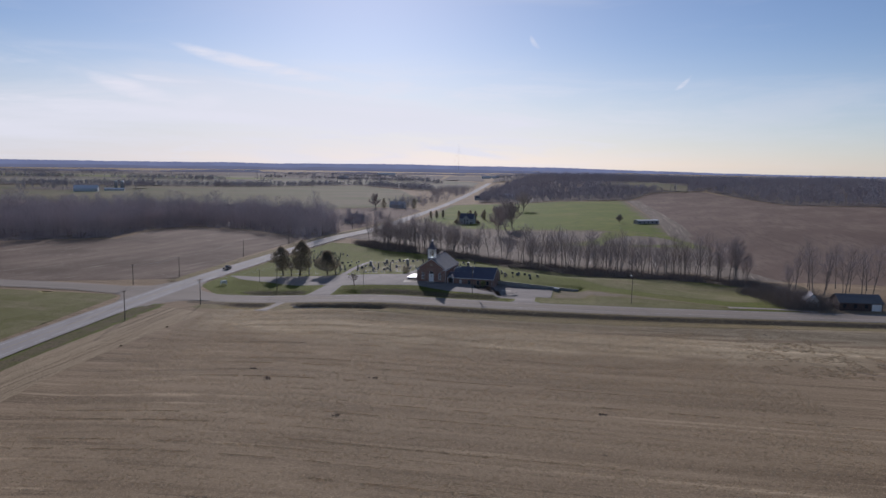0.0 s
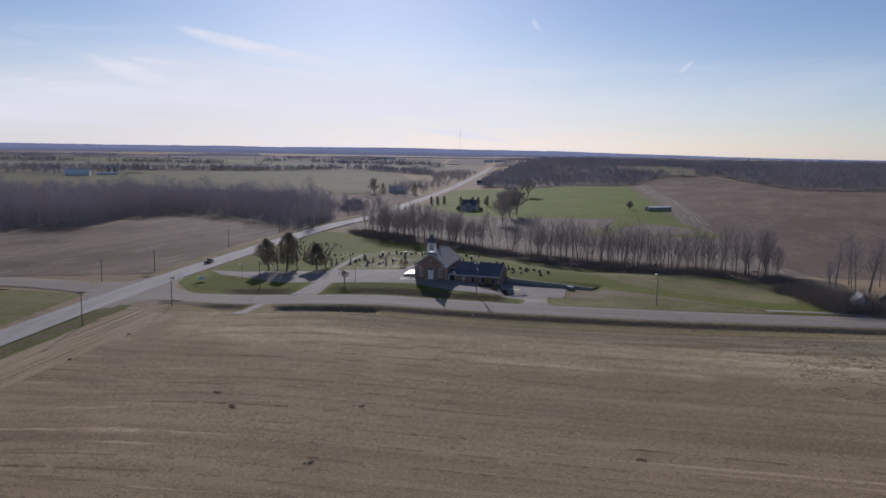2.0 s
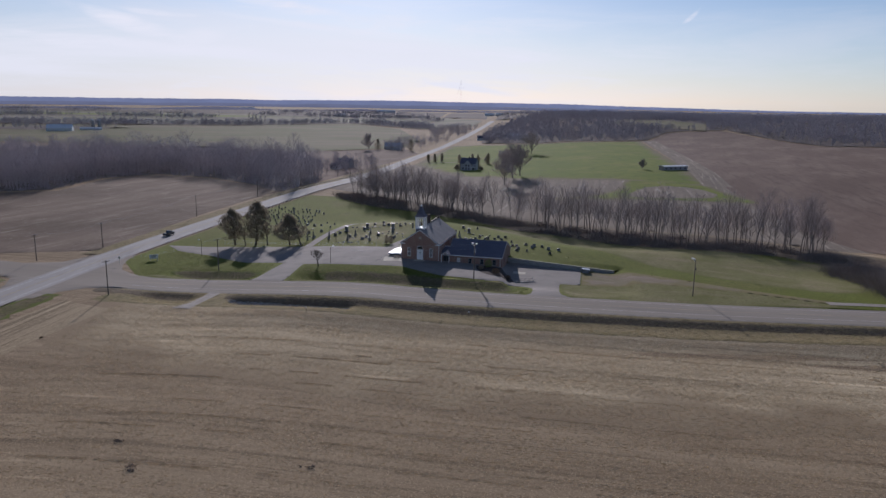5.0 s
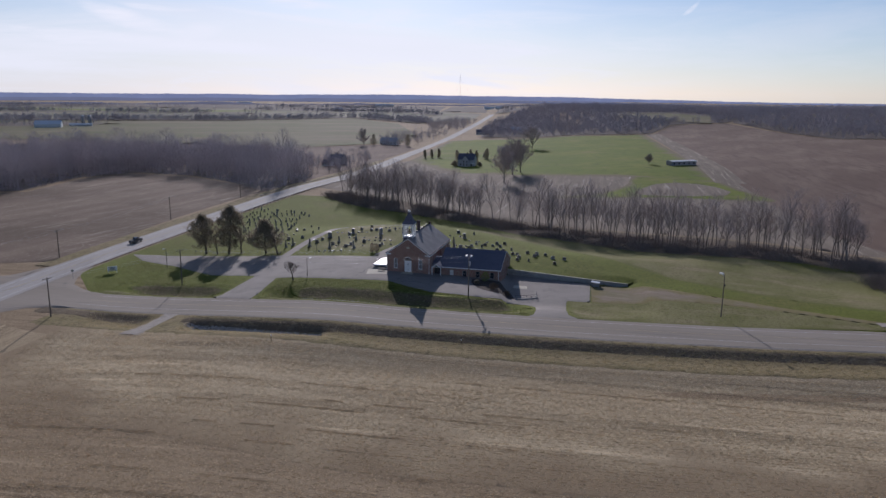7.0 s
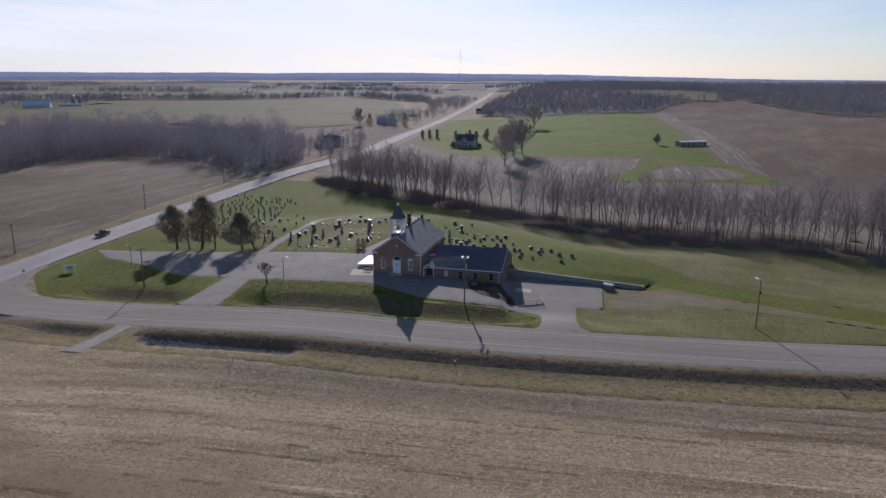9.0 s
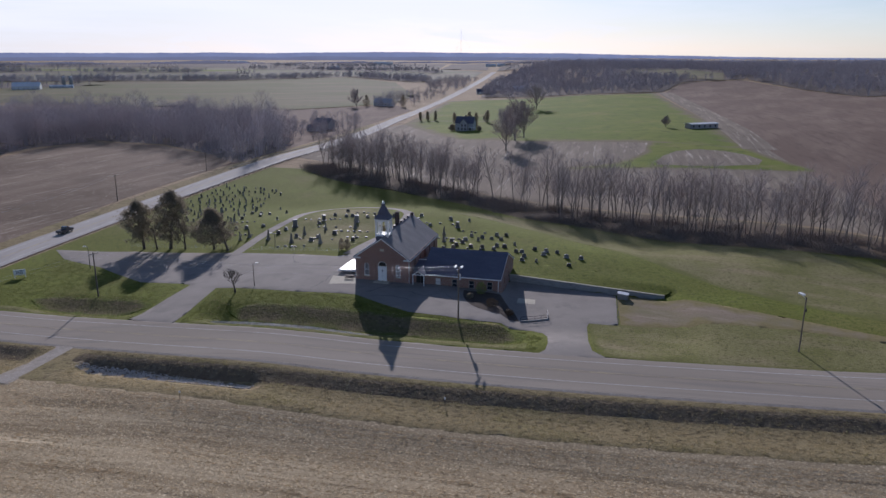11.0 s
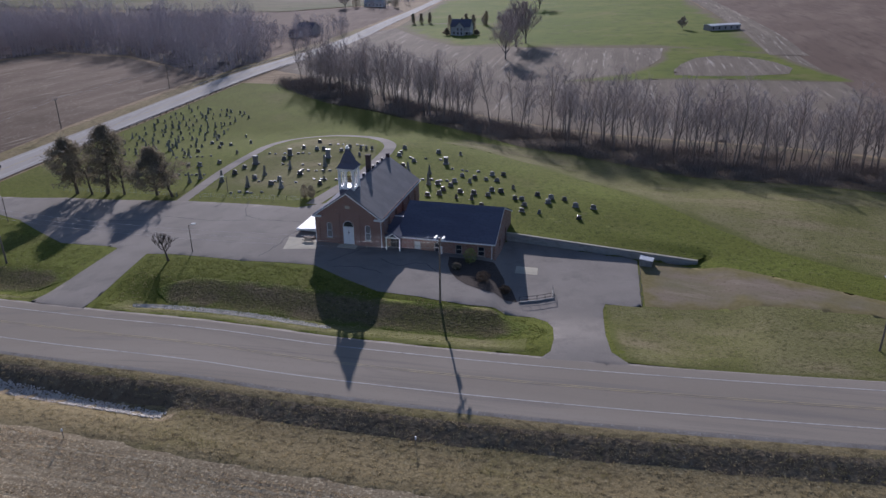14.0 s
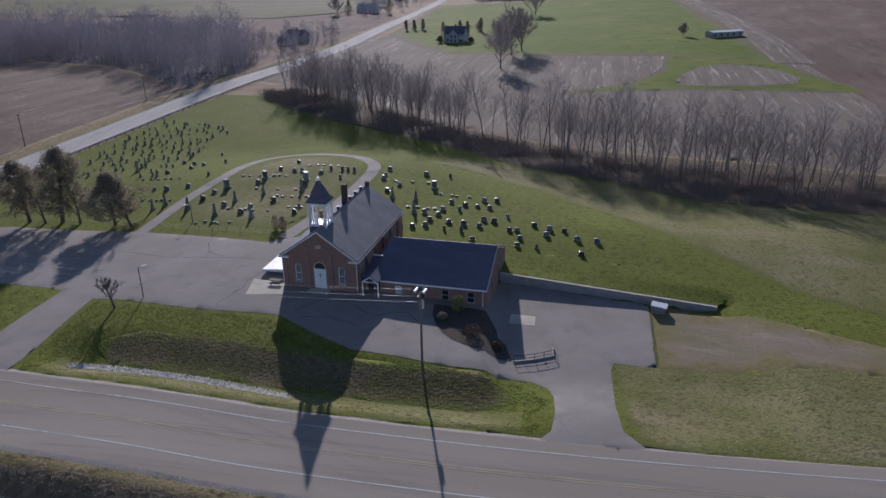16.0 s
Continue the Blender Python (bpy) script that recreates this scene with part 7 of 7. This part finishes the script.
M["dark_crack"] = material("tar_crack", (0.06, 0.058, 0.056), 0.9, [((0.09, 0.085, 0.08), 2, 0.5, 0.7, ONE)])
for k, ln in enumerate(([(-40, 20), (-28, 14), (-16, 11), (-9, 9)], [(-24, 24), (-22, 15), (-18, 12)], [(-12, -2), (-11, 3), (-9, 6)], [(-14, -5), (-12.5, -2.5), (-12, -0.5)], [(-2, -7), (1, -4), (2.5, -2)], [(6, -6), (9, -8), (13, -7), (15, -10)], [(-1, -9), (3, -9), (7, -11)], [(-60, 24), (-50, 20), (-42, 18)], [(45.2, -17.6), (46.4, -10), (47.6, -3)])):
    crack(ln, 500 + k)


# ---- loose straw on the field and rough grass on the verges ----
M["straw"] = material("pale_corn_straw", (0.70, 0.57, 0.38), 0.9, [((0.42, 0.33, 0.205), 0.9, 0.50, 0.66, ONE)], spec=0.1)
M["tuft"] = material("lawn_tufts", (0.15, 0.16, 0.036), 0.95, [((0.23, 0.225, 0.06), 0.35, 0.46, 0.62, ONE), ((0.09, 0.108, 0.022), 1.7, 0.50, 0.66, ONE), ((0.33, 0.285, 0.15), 2.6, 0.58, 0.68, ONE)], spec=0.05)
M["rough_grass"] = material("dry_tussock_grass", (0.46, 0.375, 0.215), 0.95, [((0.26, 0.235, 0.09), 0.3, 0.5, 0.66, ONE), ((0.6, 0.5, 0.32), 1.6, 0.56, 0.7, ONE)], spec=0.05)

for k in ("straw", "tuft", "rough_grass"):
    thin(M[k], 0.5)


def litter_mesh(name, pts, length, width, lift, mat, label, category, seed, blades, upright):
    """Many small stalks lying or standing on the ground."""
    r = random.Random(seed)
    v, f = [], []
    xs, ys = np.array([p[0] for p in pts]), np.array([p[1] for p in pts])
    zs = ground(xs, ys)
    for x, y, z in zip(xs, ys, zs):
        for _ in range(blades):
            a = r.gauss(-0.1, 0.7) if upright < 0.5 else r.uniform(0, 6.28)
            ln, w = r.uniform(*length), r.uniform(*width)
            up = r.uniform(0, upright)
            px, py = x + r.gauss(0, 0.16), y + r.gauss(0, 0.12)
            dx, dy = math.cos(a) * ln * (1 - 0.7 * up), math.sin(a) * ln * (1 - 0.7 * up)
            nx_, ny_ = -math.sin(a) * w, math.cos(a) * w
            o = len(v)
            zz = float(z) + lift
            v += [(px - nx_, py - ny_, zz), (px + nx_, py + ny_, zz + w), (px + dx, py + dy, zz + 0.03 + ln * up)]
            f.append((o, o + 1, o + 2))
    return tagged(mesh_object(name, v, f, mat, False), label, category, kind="stuff")


s_rng = random.Random(901)
field = []
while len(field) < 46000:
    # rows of cut stalks, thicker near the verge
    d = 20.5 + 150 * s_rng.random() ** 1.1
    d = round(d / 0.76) * 0.76 + s_rng.gauss(0, 0.1)
    x = s_rng.uniform(-75, 90)
    if noise.noise(Vector((x * 0.03, d * 0.35, 0))) + s_rng.gauss(0, 0.25) > -0.05:
        field.append((x, float(highway_y(x)) - d))
litter_mesh("corn_straw", field, (0.25, 0.6), (0.018, 0.04), 0.06, M["straw"], "pale cut corn stalks lying in rows", "straw", 902, 3, 0.05)
tufts = []
while len(tufts) < 9000:
    x = s_rng.uniform(-74, 110)
    d = s_rng.choice((-1, 1)) * s_rng.uniform(8.0, 19.0)
    if d > 0 and (abs(x - 34) < 7 or abs(x + 40) < 7 or x > 72 or d < 8.5):
        continue
    if d < 0 and (abs(x + 50) < 4 or (-46 < x < -13 and -14 < d < -11)):
        continue
    if d > 0 and (x > 30 or s_rng.random() < 0.7):
        continue
    tufts.append((x, float(highway_y(x)) + d))
litter_mesh("tussock_grass", tufts, (0.10, 0.26), (0.02, 0.045), 0.12, M["rough_grass"], "rough dry tussock grass on the verges", "grass", 903, 5, 0.7)

weeds = [(-5.9, -120), (-9.9, -145.3), (42.6, -140), (-29.9, -121), (-36.2, -113.2), (-29.5, -122.3)]
brush("weed_clump", [(x + s_rng.gauss(0, 0.5), y + s_rng.gauss(0, 0.2)) for x, y in weeds for _ in range(4)], "dark clumps of dead weeds in the stubble", 41, (0.3, 0.6), 26, 0.03)
wash = scatter([(93, -66), (85, -104), (99, -112), (113, -115), (128, -100), (118, -80), (109, -68)], 2600, 42)
litter_mesh("washed_straw", [p for p in wash if noise.noise(Vector((p[0] * 0.2, p[1] * 0.2, 5.0))) > 0.0], (0.4, 1.1), (0.04, 0.09), 0.03, M["straw"], "pale straw left by water on the field", "straw", 905, 3, 0.1)
for k, ln in enumerate(([(96, -73), (104, -82), (112, -90), (124, -98)], [(90, -88), (100, -94), (112, -104), (122, -110)], [(102, -68), (106, -76), (116, -84)])):
    r = random.Random(600 + k)
    ribbon("washout_rill", [(x + r.gauss(0, 0.3), y + r.gauss(0, 0.3)) for x, y in catmull(ln, 1.2)], -0.22, 0.22, M["mulch"], "dark washed-out rill in the field", 0.03, smooth=False, category="rill")

# upright stubble in the rows nearest the road, and grass tufts on the lawns before the church
stalks = []
while len(stalks) < 52000:
    d = 20.3 + 62 * s_rng.random() ** 1.2
    x = s_rng.uniform(-62, 82)
    d = round(d / 0.76) * 0.76 + s_rng.gauss(0, 0.06)
    if noise.noise(Vector((x * 0.05, d * 0.3, 3.0))) + s_rng.gauss(0, 0.3) > -0.1:
        stalks.append((x, float(highway_y(x)) - d))
litter_mesh("corn_stubble", stalks, (0.14, 0.34), (0.02, 0.04), 0.03, M["straw"], "short upright cut corn stalks in rows", "stubble", 906, 2, 0.5)
front = [(-91, 12), (-84, -1), (-70, -7), (-46, -15), (-44, 4), (-56, 9), (-66, 17), (-74, 25), (-88, 32)]
middle = [(-35, -19), (-30, -20.5), (0, -28), (29, -33), (31, -26), (28, -22.5), (14, -19), (1, -13.5), (-5, -9.5), (-16, -7), (-34, -1)]
eastern = [(40, -34.5), (39.8, -18.5), (46, -19.5), (62, -22), (84, -28), (100, -36), (70, -38)]
lawn_pts = scatter(front, 9000, 51) + scatter(middle, 12000, 52) + scatter(eastern, 2500, 53)
litter_mesh("lawn_tufts", [p for p in lawn_pts if noise.noise(Vector((p[0] * 0.7, p[1] * 0.7, 9.0))) > -0.3], (0.10, 0.20), (0.025, 0.05), 0.09, M["tuft"], "uneven tufts of short winter grass on the lawn", "grass", 907, 3, 0.4)

# windrows: long broken lines of pale straw along the rows
rows_pts = []
for k in range(34):
    x0, d0, bend = s_rng.uniform(-80, 40), 34 + k * 5.2 + s_rng.uniform(-1.5, 1.5), s_rng.uniform(-0.012, 0.012)
    for i in range(int(s_rng.uniform(500, 1300))):
        u = s_rng.uniform(0, s_rng.uniform(30, 95))
        x = x0 + u
        if noise.noise(Vector((x * 0.12, k * 3.7, 1.0))) > -0.12:
            rows_pts.append((x, -32 - d0 - 0.15 * x + bend * u + s_rng.gauss(0, 0.13)))
litter_mesh("straw_windrows", rows_pts, (0.3, 0.8), (0.02, 0.045), 0.07, M["straw"], "long broken windrows of pale straw on the field", "straw", 908, 2, 0.1)
